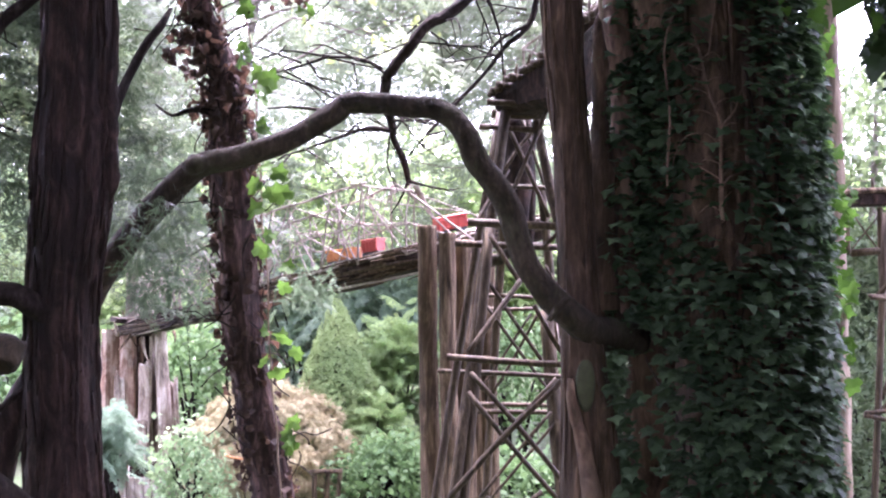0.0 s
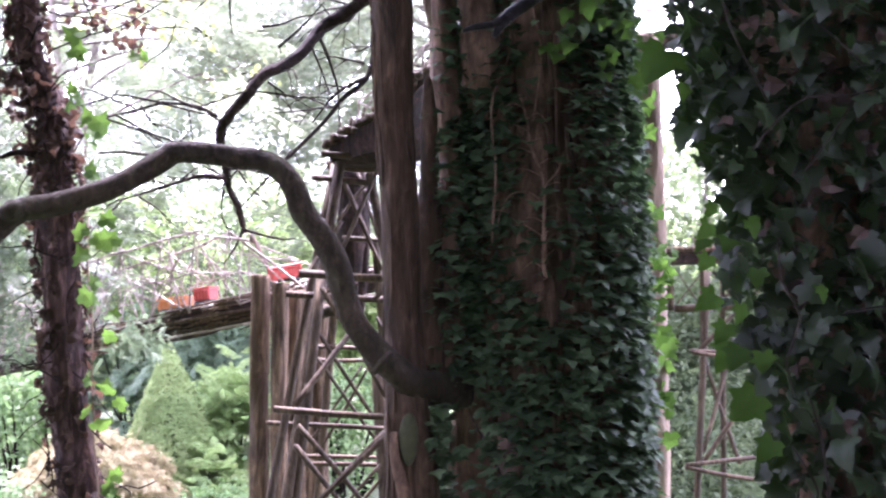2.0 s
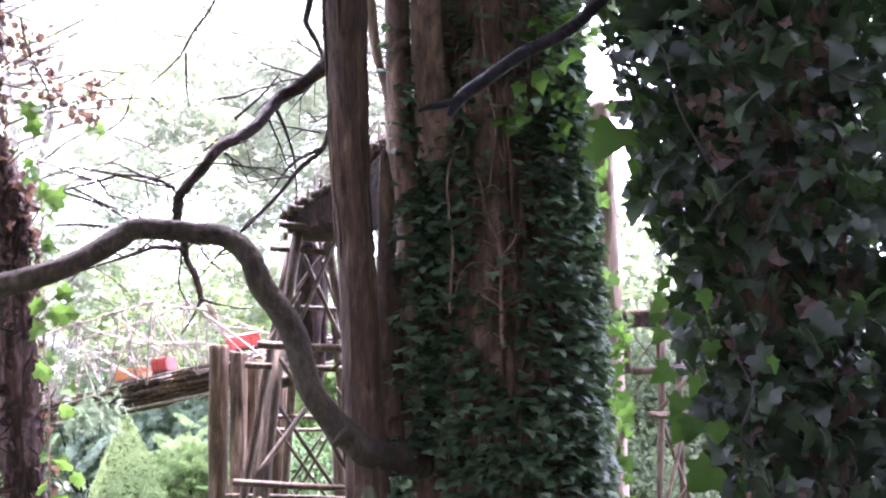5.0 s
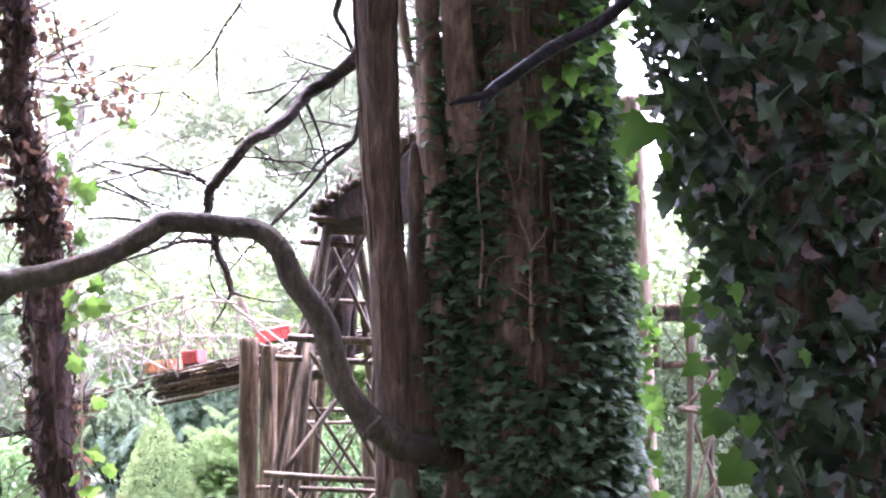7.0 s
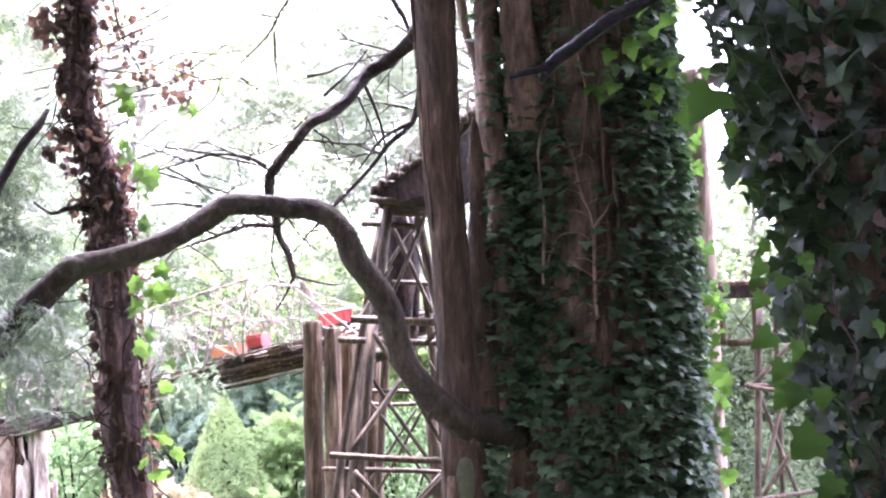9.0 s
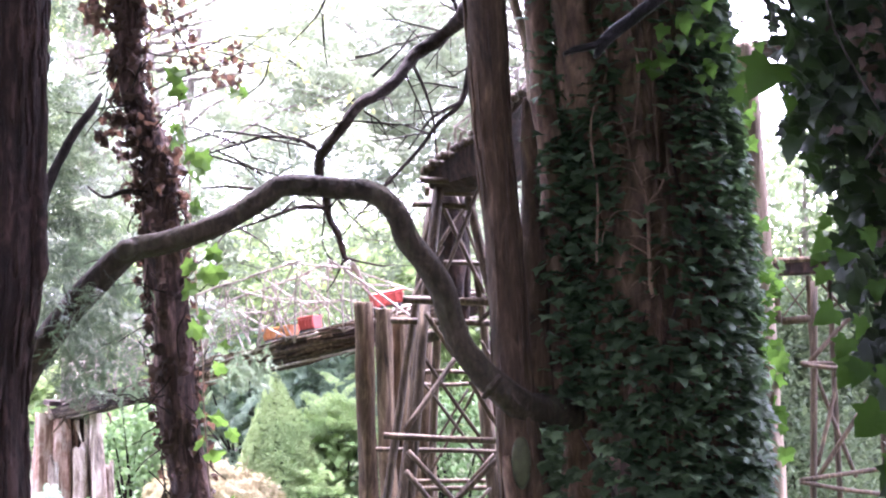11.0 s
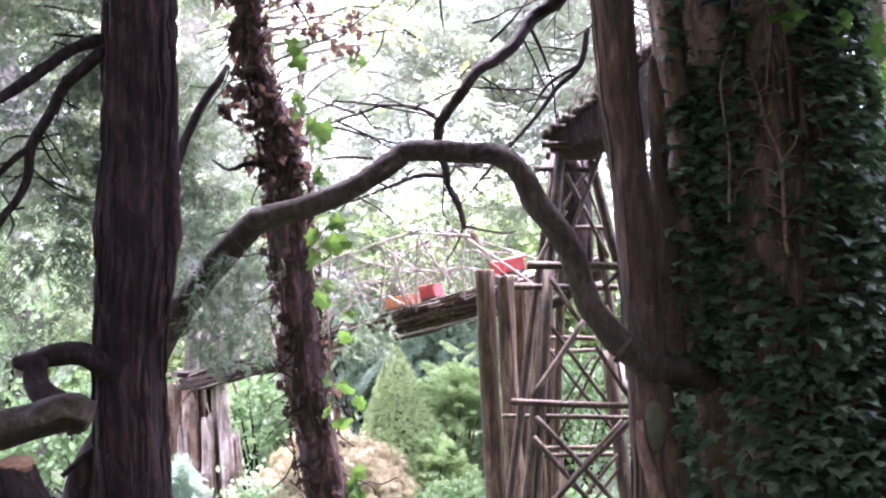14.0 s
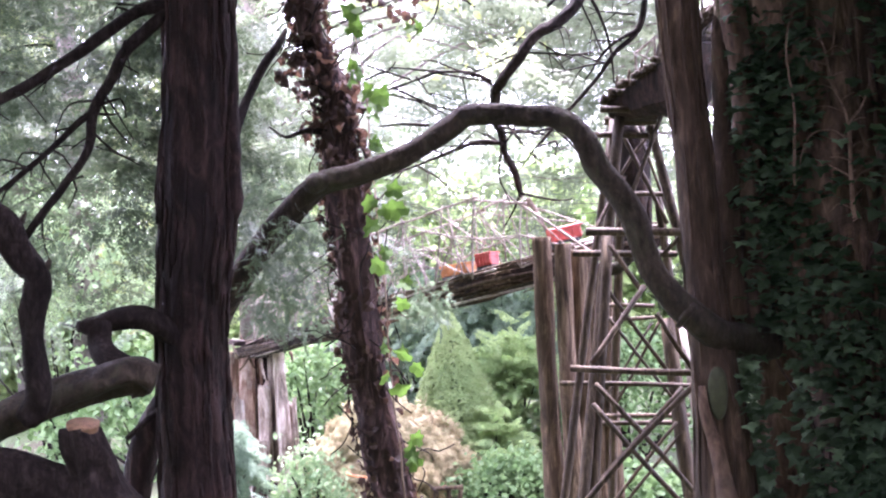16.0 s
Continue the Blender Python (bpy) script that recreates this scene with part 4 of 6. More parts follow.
    knots = [(-0.781, 5.220, 2.362), (-0.797, 5.220, 2.290), (-0.774, 5.220, 2.207), (-0.754, 5.200, 2.087), (-0.742, 5.200, 1.933), (-0.695, 5.200, 1.827), (-0.742, 5.200, 1.827), (-0.719, 5.200, 1.697), (-0.730, 5.200, 1.550), (-0.695, 5.200, 1.461), (-0.700, 5.200, 1.212), (-0.659, 5.200, 1.189), (-0.714, 5.200, 1.118), (-0.648, 5.200, 0.834), (-0.659, 5.200, 0.751), (-0.837, 5.200, 2.406), (-0.816, 5.220, 2.599), (-0.624, 5.200, 2.571)]
    leaf = mesh_object("vine_leaf", IVY_SHAPE[0], IVY_SHAPE[1], VINE_GREEN, False)
    for p in knots:
        for k in range(2):
            q = Vector(p) + Vector(rng.normal(size=3) * 0.035)
            ob = new("vine_leaf", leaf)
            ob.parent = vine
            ob.matrix_local = Matrix.LocRotScale(q - BASE[tree.name], Euler((1.57 + rng.normal() * 0.5, rng.normal() * 0.5, 3.14 + rng.normal() * 0.8)), [rng.uniform(0.05, 0.095)] * 3)
    part("side_twig", *tube([((-0.961, 5.300, 2.181), 0.016), ((-1.070, 5.300, 2.193), 0.012), ((-1.154, 5.300, 2.169), 0.007), ((-1.226, 5.300, 2.217), 0.004)], 8, 0.03, 0.1, 0, 0, 5), BARK_DARK, tree)
    # a hanging bunch of withered leaves beside the top
    c = np.array([(-0.894, 5.300, 3.015), (-0.845, 5.300, 2.917), (-0.797, 5.300, 2.819), (-0.773, 5.300, 2.746), (-0.654, 5.300, 2.722), (-0.618, 5.300, 2.747)])
    part("dry_leaf_tuft", *clumps(c, 12, (0.035, 0.035, 0.05), 0.04, CURLED_SHAPE, rng), DEAD_LEAF, tree, "hanging bunch of withered leaves", "stuff", False)
    part("runner", *tube([((-0.906, 5.300, 3.088), 0.006), ((-0.869, 5.300, 2.941), 0.005), ((-0.785, 5.300, 2.770), 0.004), ((-0.773, 5.300, 2.697), 0.002)], 6, 0.04, 0.1), BARK_DARK, tree)
    part("runner", *tube([((-0.950, 5.300, 2.623), 0.004), ((-0.785, 5.300, 2.697), 0.004), ((-0.642, 5.300, 2.747), 0.003), ((-0.427, 5.300, 2.896), 0.002)], 6, 0.04, 0.1), BARK_DARK, tree)
    return tree


build_vine_tree()


# ---- a bare branch that hangs between the trunks ----
def build_bare_branch():
    rng = np.random.default_rng(41)
    tree = thing("background_tree", (0.595, 5.000, -0.034), "grey-brown tree behind the ivy tree with bare hanging branches", "tree")
    part("trunk", *tube([((0.595, 5.000, -0.034), 0.05), ((0.545, 5.000, 1.466), 0.04), ((0.505, 5.000, 1.920), 0.036), ((0.427, 5.000, 2.871), 0.036), ((0.421, 5.000, 3.254), 0.04), ((0.390, 5.000, 5.343), 0.04)], 16, 0.1, 0.06, 5, 0.05, 2), BARK_LIMB, tree)
    bough = part("bough", *tube([((0.450, 5.050, 3.076), 0.035), ((0.456, 5.300, 3.006), 0.034), ((0.400, 5.500, 2.989), 0.033), ((0.249, 5.700, 2.897), 0.031), ((0.145, 5.700, 2.813), 0.028), ((0.068, 5.650, 2.690), 0.028), ((-0.059, 5.600, 2.617), 0.026), ((-0.133, 5.600, 2.512), 0.025), ((-0.235, 5.650, 2.413), 0.024), ((-0.267, 5.800, 2.339), 0.022), ((-0.247, 6.100, 2.208), 0.018), ((-0.228, 6.200, 2.118), 0.017), ((-0.183, 6.400, 1.988), 0.015), ((-0.176, 6.400, 1.945), 0.012)], 14, 0.025, 0.2, 0, 0, 6, 0.02), BARK_DARK, tree, "bare crooked dark bough")
    def twig(rows, r, seed):
        part("twig", *tube([(p, r * k) for p, k in zip(rows, np.linspace(1, 0.35, len(rows)))], 7, 0.04, 0.12, 0, 0, seed, 0.006), BARK_DARK, bough)
    twig([(-0.176, 6.400, 1.951), (-0.105, 6.400, 1.931), (0.025, 6.400, 1.903), (0.083, 6.400, 1.912)], 0.008, 1)
    twig([(-0.182, 6.400, 1.945), (-0.218, 6.400, 1.858), (-0.273, 6.400, 1.771)], 0.008, 2)
    twig([(-0.276, 5.700, 2.426), (-0.366, 5.700, 2.469), (-0.519, 5.700, 2.484), (-0.658, 5.700, 2.502), (-0.746, 5.700, 2.505)], 0.009, 3)
    twig([(-0.519, 5.700, 2.484), (-0.669, 5.700, 2.436), (-0.818, 5.700, 2.394)], 0.007, 4)
    twig([(-0.252, 6.100, 2.180), (-0.361, 6.100, 2.192), (-0.469, 6.100, 2.163), (-0.629, 6.100, 2.105), (-0.762, 6.100, 2.063)], 0.012, 5)
    twig([(-0.596, 6.000, 2.275), (-0.728, 6.000, 2.286), (-0.846, 6.000, 2.276)], 0.009, 6)
    twig([(0.171, 5.700, 2.814), (0.225, 5.700, 2.695), (0.266, 5.700, 2.550), (0.276, 5.700, 2.391)], 0.009, 7)
    twig([(-0.010, 5.650, 2.746), (0.092, 5.650, 2.841), (0.194, 5.650, 2.964)], 0.008, 8)
    twig([(-0.088, 5.600, 2.825), (0.014, 5.600, 2.841), (0.065, 5.600, 2.869), (0.194, 5.600, 2.900)], 0.006, 9)
    twig([(0.449, 5.900, 2.835), (0.409, 5.900, 2.667), (0.288, 5.900, 2.554), (0.181, 5.900, 2.414), (0.022, 5.900, 2.248), (-0.083, 5.900, 2.138)], 0.016, 10)
    twig([(0.409, 5.900, 2.667), (0.260, 5.900, 2.580), (0.154, 5.900, 2.441)], 0.01, 11)
    twig([(0.002, 5.600, 3.691), (-0.066, 5.600, 3.420), (-0.120, 5.600, 3.258), (-0.207, 5.600, 3.123), (-0.269, 5.600, 3.002), (-0.393, 5.600, 2.881)], 0.01, 12)
    twig([(-0.231, 5.600, 3.030), (-0.229, 5.600, 2.886), (-0.214, 5.600, 2.782)], 0.006, 13)
    twig([(0.421, 5.600, 3.712), (0.355, 5.700, 3.470), (0.334, 5.900, 3.362), (0.321, 5.900, 3.278), (0.369, 5.900, 3.195), (0.405, 5.900, 3.112)], 0.025, 14)
    # thin outer shoots with a few light leaves against the sky
    tips = []
    for k in range(16):
        p = np.array((rng.uniform(-1.5, 0.15), rng.uniform(6.6, 7.6), rng.uniform(2.9, 3.75)))
        d = unit(np.array((rng.choice([-1, 1]) * rng.uniform(0.3, 1.0), 0.0, rng.uniform(-0.7, 0.3)))) * rng.uniform(0.25, 0.6)
        rowsk = [p, p + d * 0.35 + rng.normal(size=3) * 0.03, p + d * 0.7 + rng.normal(size=3) * 0.04, p + d]
        twig(rowsk, 0.006, 400 + k)
        tips += [rowsk[1] * (1 - q) + rowsk[3] * q for q in (0.0, 0.5, 1.0)]
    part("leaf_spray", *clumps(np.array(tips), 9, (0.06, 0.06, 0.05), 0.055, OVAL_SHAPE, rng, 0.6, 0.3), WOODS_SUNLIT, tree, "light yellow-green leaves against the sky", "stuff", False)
    spine = spline([(0.447, 5.900, 3.100), (0.253, 5.800, 2.918), (0.068, 5.650, 2.690), (-0.133, 5.600, 2.512), (-0.267, 5.800, 2.339), (-0.228, 6.200, 2.118)], 0.03)
    arms = spline([(-0.276, 5.700, 2.426), (-0.519, 5.700, 2.484), (-0.818, 5.700, 2.394)], 0.03)
    low = spline([(-0.252, 6.100, 2.180), (-0.469, 6.100, 2.163), (-0.762, 6.100, 2.063)], 0.03)
    right = spline([(0.449, 5.900, 2.835), (0.288, 5.900, 2.554), (-0.083, 5.900, 2.138)], 0.03)
    for k in range(40):
        line = (spine, arms, low, right)[int(rng.choice([0, 0, 1, 2, 3, 3]))]
        p = Vector(line[rng.integers(0, len(line))])
        d = Vector((rng.choice([-1, 1]) * rng.uniform(0.4, 1), rng.normal() * 0.35, rng.uniform(-0.8, 0.5))).normalized()
        reach = rng.uniform(0.12, 0.4)
        bend = Vector(rng.normal(size=3) * 0.05)
        a, b = p + d * reach * 0.4 + bend * 0.5, p + d * reach * 0.75 + bend
        e = p + d * reach + bend + Vector((0, 0, -0.06 * reach))
        twig([p, a, b, e], 0.0055, 20 + k)
        for q in (a, b):
            d2 = (d + Vector(rng.normal(size=3) * 0.7)).normalized()
            twig([q, q + d2 * 0.06, q + d2 * 0.13 + Vector((0, 0, -0.015))], 0.0032, 120 + k)
    return tree


build_bare_branch()


# ---- black twig and the ivy-smothered trunk beside the path ----
def build_hanging_ivy():
    rng = np.random.default_rng(51)
    tree = thing("ivy_smothered_tree", (1.48, 3.0, 0), "tree trunk smothered in large dark ivy leaves", "tree")
    axis = [(1.50, 3.0, -0.1, 0.22), (1.48, 3.0, 0.8, 0.2), (1.45, 3.0, 1.6, 0.22), (1.42, 3.0, 2.4, 0.25), (1.4, 3.0, 4.0, 0.25)]
    part("trunk", *tube([((x, y, z), r * 0.7) for x, y, z, r in axis], 20, 0.1, 0.08, 5, 0.05, 4), BARK_IVY_TREE, tree)
    edge = [(1.049, 2.500, 1.344), (1.019, 2.500, 1.416), (1.007, 2.500, 1.487), (0.965, 2.500, 1.655), (0.947, 2.500, 1.776), (0.948, 2.500, 1.886), (0.855, 2.500, 2.031), (0.847, 2.500, 2.191), (0.825, 2.500, 2.315), (0.790, 2.500, 2.438), (0.770, 2.500, 2.690)]
    ez, ex = [p[2] for p in edge], [p[0] for p in edge]
    n = 5300
    z = rng.uniform(0.5, 3.3, n)
    x0 = np.interp(z, ez, ex)
    u = rng.random(n) ** 1.25
    x = x0 + 0.01 + 0.95 * u
    y = 2.85 - 0.38 * np.sqrt(np.clip(1 - (2 * (0.02 + u * 0.98) - 1) ** 2, 0.02, 1)) + rng.uniform(0, 0.38, n) + 0.10 * np.array([noise.noise(Vector((a * 4, b * 4, 0))) for a, b in zip(x, z)])
    x = x * y / 2.5
    at = np.stack([x, y, z], 1)
    yaw = rng.uniform(0, np.pi, n)
    out = unit(np.stack([np.cos(yaw), -0.75 * np.sin(yaw), rng.uniform(0.1, 1.1, n)], 1) + rng.normal(size=(n, 3)) * 0.4)
    tip = np.array([-0.2, -0.2, -1.0]) + rng.normal(size=(n, 3)) * 0.45
    size = 0.03 + 0.056 * rng.random(n) ** 1.6
    near = np.argsort(u)[:280]
    far = np.setdiff1d(np.arange(n), near)
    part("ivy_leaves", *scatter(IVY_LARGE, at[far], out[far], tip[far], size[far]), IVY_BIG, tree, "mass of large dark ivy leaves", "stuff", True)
    # older leaves pressed against the trunk, deep in the shade
    m = 5200
    z2 = rng.uniform(0.4, 3.5, m)
    u2 = 0.06 + 0.94 * rng.random(m)
    y2 = rng.uniform(3.0, 3.35, m)
    x2 = (np.interp(z2, ez, ex) + 0.95 * u2) * y2 / 2.5
    inner = unit(np.stack([rng.normal(size=m) * 0.6, -np.ones(m), 0.5 + rng.normal(size=m) * 0.6], 1))
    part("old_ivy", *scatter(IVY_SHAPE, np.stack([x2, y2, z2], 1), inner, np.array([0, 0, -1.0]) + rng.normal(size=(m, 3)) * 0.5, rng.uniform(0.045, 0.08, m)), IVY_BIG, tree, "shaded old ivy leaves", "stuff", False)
    w = 90
    zw = rng.uniform(1.2, 2.7, w)
    yw = rng.uniform(2.5, 2.75, w)
    xw = (np.interp(zw, ez, ex) + rng.uniform(0.1, 0.5, w)) * yw / 2.5
    part("withered_leaves", *scatter(CURLED_SHAPE, np.stack([xw, yw, zw], 1), directions(w, rng), np.array([0, 0, -1.0]) + rng.normal(size=(w, 3)) * 0.5, rng.uniform(0.03, 0.055, w)), DEAD_LEAF, tree, "withered brown leaves caught in the ivy", "stuff", False)
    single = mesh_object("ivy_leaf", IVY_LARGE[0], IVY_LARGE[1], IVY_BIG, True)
    for i in near:
        yv = Vector(unit(tip[i] - out[i] * tip[i].dot(out[i])))
        zv = Vector(out[i])
        ob = new("ivy_leaf", single)
        ob.parent = tree
        ob.matrix_local = Matrix.LocRotScale(Vector(at[i]) - BASE[tree.name], Matrix((yv.cross(zv), yv, zv)).transposed().to_quaternion(), [size[i]] * 3)
    # a few leaves that stand out against the light
    young = mesh_object("ivy_leaf", IVY_LARGE[0], IVY_LARGE[1], IVY_YOUNG, True)
    for p, tip, size in (((0.905, 2.700, 2.195), (-0.5, 0, -0.85), 0.145), ((0.944, 2.700, 2.114), (-0.3, 0, -1), 0.06), ((1.000, 2.400, 1.430), (-0.7, 0, -0.7), 0.10), ((0.946, 2.420, 1.574), (-0.5, 0, -0.9), 0.06), ((0.973, 2.420, 1.527), (-0.4, 0, -0.9), 0.07),
                         ((0.945, 2.500, 1.824), (-0.4, 0, -0.9), 0.05), ((1.027, 2.500, 1.801), (0.2, 0, -0.9), 0.045), ((0.931, 2.500, 1.752), (-0.6, 0, -0.6), 0.05), ((1.155, 2.450, 1.656), (0.1, 0, -1), 0.05), ((1.411, 2.500, 2.047), (0.2, 0, -1), 0.06), ((1.475, 2.500, 2.138), (-0.2, 0, -1), 0.06),
                         ((0.917, 2.44, 1.78), (-0.6, 0, -0.6), 0.06), ((0.998, 2.44, 1.791), (0.2, 0, -1), 0.06), ((0.959, 2.44, 1.752), (-0.4, 0, -0.9), 0.065), ((0.931, 2.44, 1.634), (-0.7, 0, -0.5), 0.07), ((0.983, 2.44, 1.615), (-0.2, 0, -0.9), 0.06), ((0.963, 2.44, 1.533), (-0.5, 0, -0.9), 0.085), ((1.03, 2.44, 1.515), (0.1, 0, -1), 0.06), ((1.054, 2.44, 1.337), (-0.6, 0, -0.8), 0.07), ((0.915, 2.44, 1.713), (-0.5, 0, -0.8), 0.05), ((1.018, 2.44, 1.688), (0, 0, -1), 0.055)):
        ob = new("ivy_leaf", young)
        ob.parent = tree
        ob.matrix_local = leaf_pose(Vector(p) - BASE[tree.name], (rng.normal() * 0.35, -1, 0.3 + rng.normal() * 0.35), tip, size * 0.82)
    stalks = []
    for k in range(18):
        zz = rng.uniform(0.7, 2.6)
        p = np.array([np.interp(zz, ez, ex) + rng.uniform(0.05, 0.6), 2.5, zz])
        rows = []
        d = unit(np.array([abs(rng.normal()) * 0.7, 0, rng.normal()]))
        for s in range(5):
            rows.append((p.copy(), 0.0022))
            p = p + d * 0.09 + rng.normal(size=3) * 0.02
        stalks.append(tube(rows, 5, 0.05, 0.1, 0, 0, k))
    part("stalk_tangle", *join(stalks), BARK_DARK, tree, "thin brown ivy stalks", "stuff")
    part("branch", *tube([((0.966, 2.750, 2.601), 0.018), ((0.861, 2.730, 2.481), 0.0165), ((0.776, 2.720, 2.409), 0.0165), ((0.663, 2.700, 2.344), 0.016), ((0.597, 2.700, 2.295), 0.015), ((0.551, 2.700, 2.261), 0.0145), ((0.519, 2.690, 2.229), 0.0135), ((0.501, 2.680, 2.197), 0.006)], 14, 0.02, 0.09, 0, 0, 8, 0.004), BARK_WET, tree, "wet black broken branch")
    part("branch", *tube([((0.540, 2.690, 2.245), 0.011), ((0.495, 2.680, 2.224), 0.009), ((0.456, 2.680, 2.217), 0.008), ((0.430, 2.680, 2.206), 0.004)], 9, 0.02, 0.1, 0, 0, 9), BARK_WET, tree, "wet black twig")
    # unseen crown above the ivy, added to keep sky light off the leaves
    c = np.stack([rng.normal(1.7, 0.8, 190), rng.normal(2.4, 0.8, 190), rng.uniform(3.7, 6.5, 190)], 1)
    part("crown", *clumps(c, 40, (0.25, 0.25, 0.2), 0.12, OVAL_SHAPE, rng), IVY_BIG, tree, "dense dark crown", "stuff", False)
    return tree


build_hanging_ivy()


# ---- the tall trestle tower ----
def build_tower():
    tower = thing("trestle_tower", (0.35, 5.3, 0), "tall model railway trestle tower of lashed brown poles", "trestle tower")
    count = [0]

    def pole(name, a, b, r, mat=POLE, label="", bend=0.02, r2=None):
        count[0] += 1
        part(name, *stick(a, b, r, r2, 9, count[0], bend), mat, tower, label)
    # battered legs
    pole("leg", (0.269, 5.200, 2.217), (-0.004, 4.700, 0.320), 0.022)
    pole("leg", (0.241, 5.250, 2.175), (-0.087, 4.900, 0.266), 0.017)
    pole("leg", (0.191, 5.000, 1.693), (0.045, 4.750, 0.307), 0.02)
    pole("leg", (0.308, 5.600, 2.264), (0.180, 6.000, -0.034), 0.02)
    pole("leg", (0.388, 5.200, 2.134), (0.491, 5.000, 1.557), 0.02)
    pole("leg", (0.443, 5.600, 1.883), (0.512, 5.600, 1.144), 0.02)
    pole("leg", (0.463, 5.600, 1.323), (0.560, 5.400, 0.130), 0.034)
    pole("leg", (0.496, 5.300, 1.313), (0.570, 5.000, 0.420), 0.014, TWIG_PALE)
    # doubled cross beams
    for a, b, r in (((0.015, 4.600, 1.201), (0.529, 4.550, 1.172), 0.0125), ((-0.021, 5.100, 1.099), (0.529, 5.100, 1.074), 0.010), ((0.106, 5.700, 0.890), (0.560, 5.700, 0.882), 0.010), ((0.112, 5.600, 0.869), (0.545, 5.600, 0.864), 0.011),
                    ((0.158, 5.700, 1.385), (0.417, 5.700, 1.377), 0.010), ((0.153, 5.800, 1.323), (0.432, 5.800, 1.321), 0.009), ((0.097, 4.850, 1.704), (0.498, 4.850, 1.686), 0.016), ((0.049, 5.100, 1.623), (0.466, 5.100, 1.605), 0.014),
                    ((0.181, 5.100, 2.203), (0.466, 5.100, 2.182), 0.013), ((0.149, 5.200, 2.111), (0.416, 5.200, 2.094), 0.013), ((0.207, 5.300, 2.178), (0.424, 5.300, 2.169), 0.02), ((0.285, 5.400, 1.872), (0.469, 5.400, 1.863), 0.01)):
        pole("cross_beam", a, b, r, POLE, "", 0.008)
    # crossed braces
    for a, b, r in (((0.092, 4.620, 1.214), (0.304, 4.750, 1.490), 0.011), ((0.187, 4.900, 1.651), (0.303, 4.900, 1.469), 0.010), ((0.155, 5.000, 1.511), (0.400, 5.000, 1.148), 0.008), ((0.366, 5.000, 1.375), (0.502, 5.000, 1.148), 0.010), ((0.180, 5.200, 1.366), (0.440, 5.200, 1.011), 0.007), ((0.435, 5.600, 1.323), (0.219, 5.600, 0.941), 0.007), ((0.390, 5.500, 1.315), (0.165, 5.500, 0.977), 0.006)):
        pole("brace", a, b, r, POLE, "", 0.015)
    for a, b, r in (((0.104, 4.650, 1.137), (0.467, 4.650, 0.710), 0.010), ((0.095, 4.750, 1.052), (0.434, 4.750, 0.648), 0.010), ((0.468, 4.600, 1.138), (0.023, 4.600, 0.682), 0.011), ((0.448, 4.900, 1.090), (0.053, 4.900, 0.671), 0.009), ((0.469, 5.400, 0.891), (0.162, 5.400, 0.522), 0.008), ((0.502, 5.500, 0.840), (0.195, 5.500, 0.477), 0.007)):
        pole("brace", a, b, r, POLE, "", 0.015)
    for a, b, r in (((0.395, 5.000, 1.602), (0.486, 5.000, 1.693), 0.009), ((0.218, 5.000, 1.693), (0.436, 5.100, 2.193), 0.009), ((0.279, 5.300, 2.120), (0.453, 5.300, 1.735), 0.010), ((0.268, 5.400, 1.946), (0.407, 5.400, 2.130), 0.008), ((0.352, 5.500, 2.177), (0.493, 5.400, 1.701), 0.007), ((0.127, 5.000, 1.693), (0.269, 5.100, 1.927), 0.009), ((0.436, 5.300, 1.530), (0.520, 5.300, 1.410), 0.006),
                    ((0.034, 4.700, 0.406), (0.376, 4.700, 0.683), 0.010), ((0.483, 4.700, 0.384), (0.162, 4.700, 0.662), 0.010)):
        pole("brace", a, b, r, POLE, "", 0.015)
    # tall logs that stand against the far side
    for k, (px, d, z, w) in enumerate(((-0.078, 6.15, 1.715, 0.048), (0.019, 6.05, 1.677, 0.042), (0.098, 6.15, 1.645, 0.045), (0.152, 6.2, 1.603, 0.04), (0.220, 6.2, 1.575, 0.04))):
        part("log", *tube([((px + 0.03, d, -0.1), w * 1.08), ((px + 0.02, d, 0.5), w * 1.1), ((px + 0.005, d, 1.1), w), ((px, d, z), w * 0.98), ((px, d, z + 0.002), w * 0.9)], 18, 0.05, 0.06, 5, 0.05, 750 + 30 * k), LOG, tower, "tall weathered grey-brown log")
    part("log", *tube([((0.333, 5.600, 2.188), 0.06), ((0.341, 5.600, 1.959), 0.065), ((0.333, 5.600, 1.704), 0.05)], 16, 0.05, 0.08, 6, 0.08, 4), SLAB, tower, "dark bark-covered core log")
    part("log", *tube([((0.404, 5.700, 2.160), 0.022), ((0.399, 5.700, 1.732), 0.024), ((0.378, 5.700, 1.499), 0.02)], 12, 0.05, 0.08, 4, 0.08, 4), SLAB, tower, "dark bark-covered core log")
    part("branch_arm", *tube([((0.188, 5.600, 1.539), 0.028), ((0.257, 5.600, 1.557), 0.027), ((0.315, 5.500, 1.607), 0.02)], 10, 0.03, 0.1, 0, 0, 3), BARK_LIMB, tower, "forked branch arm")
    return tower


build_tower()


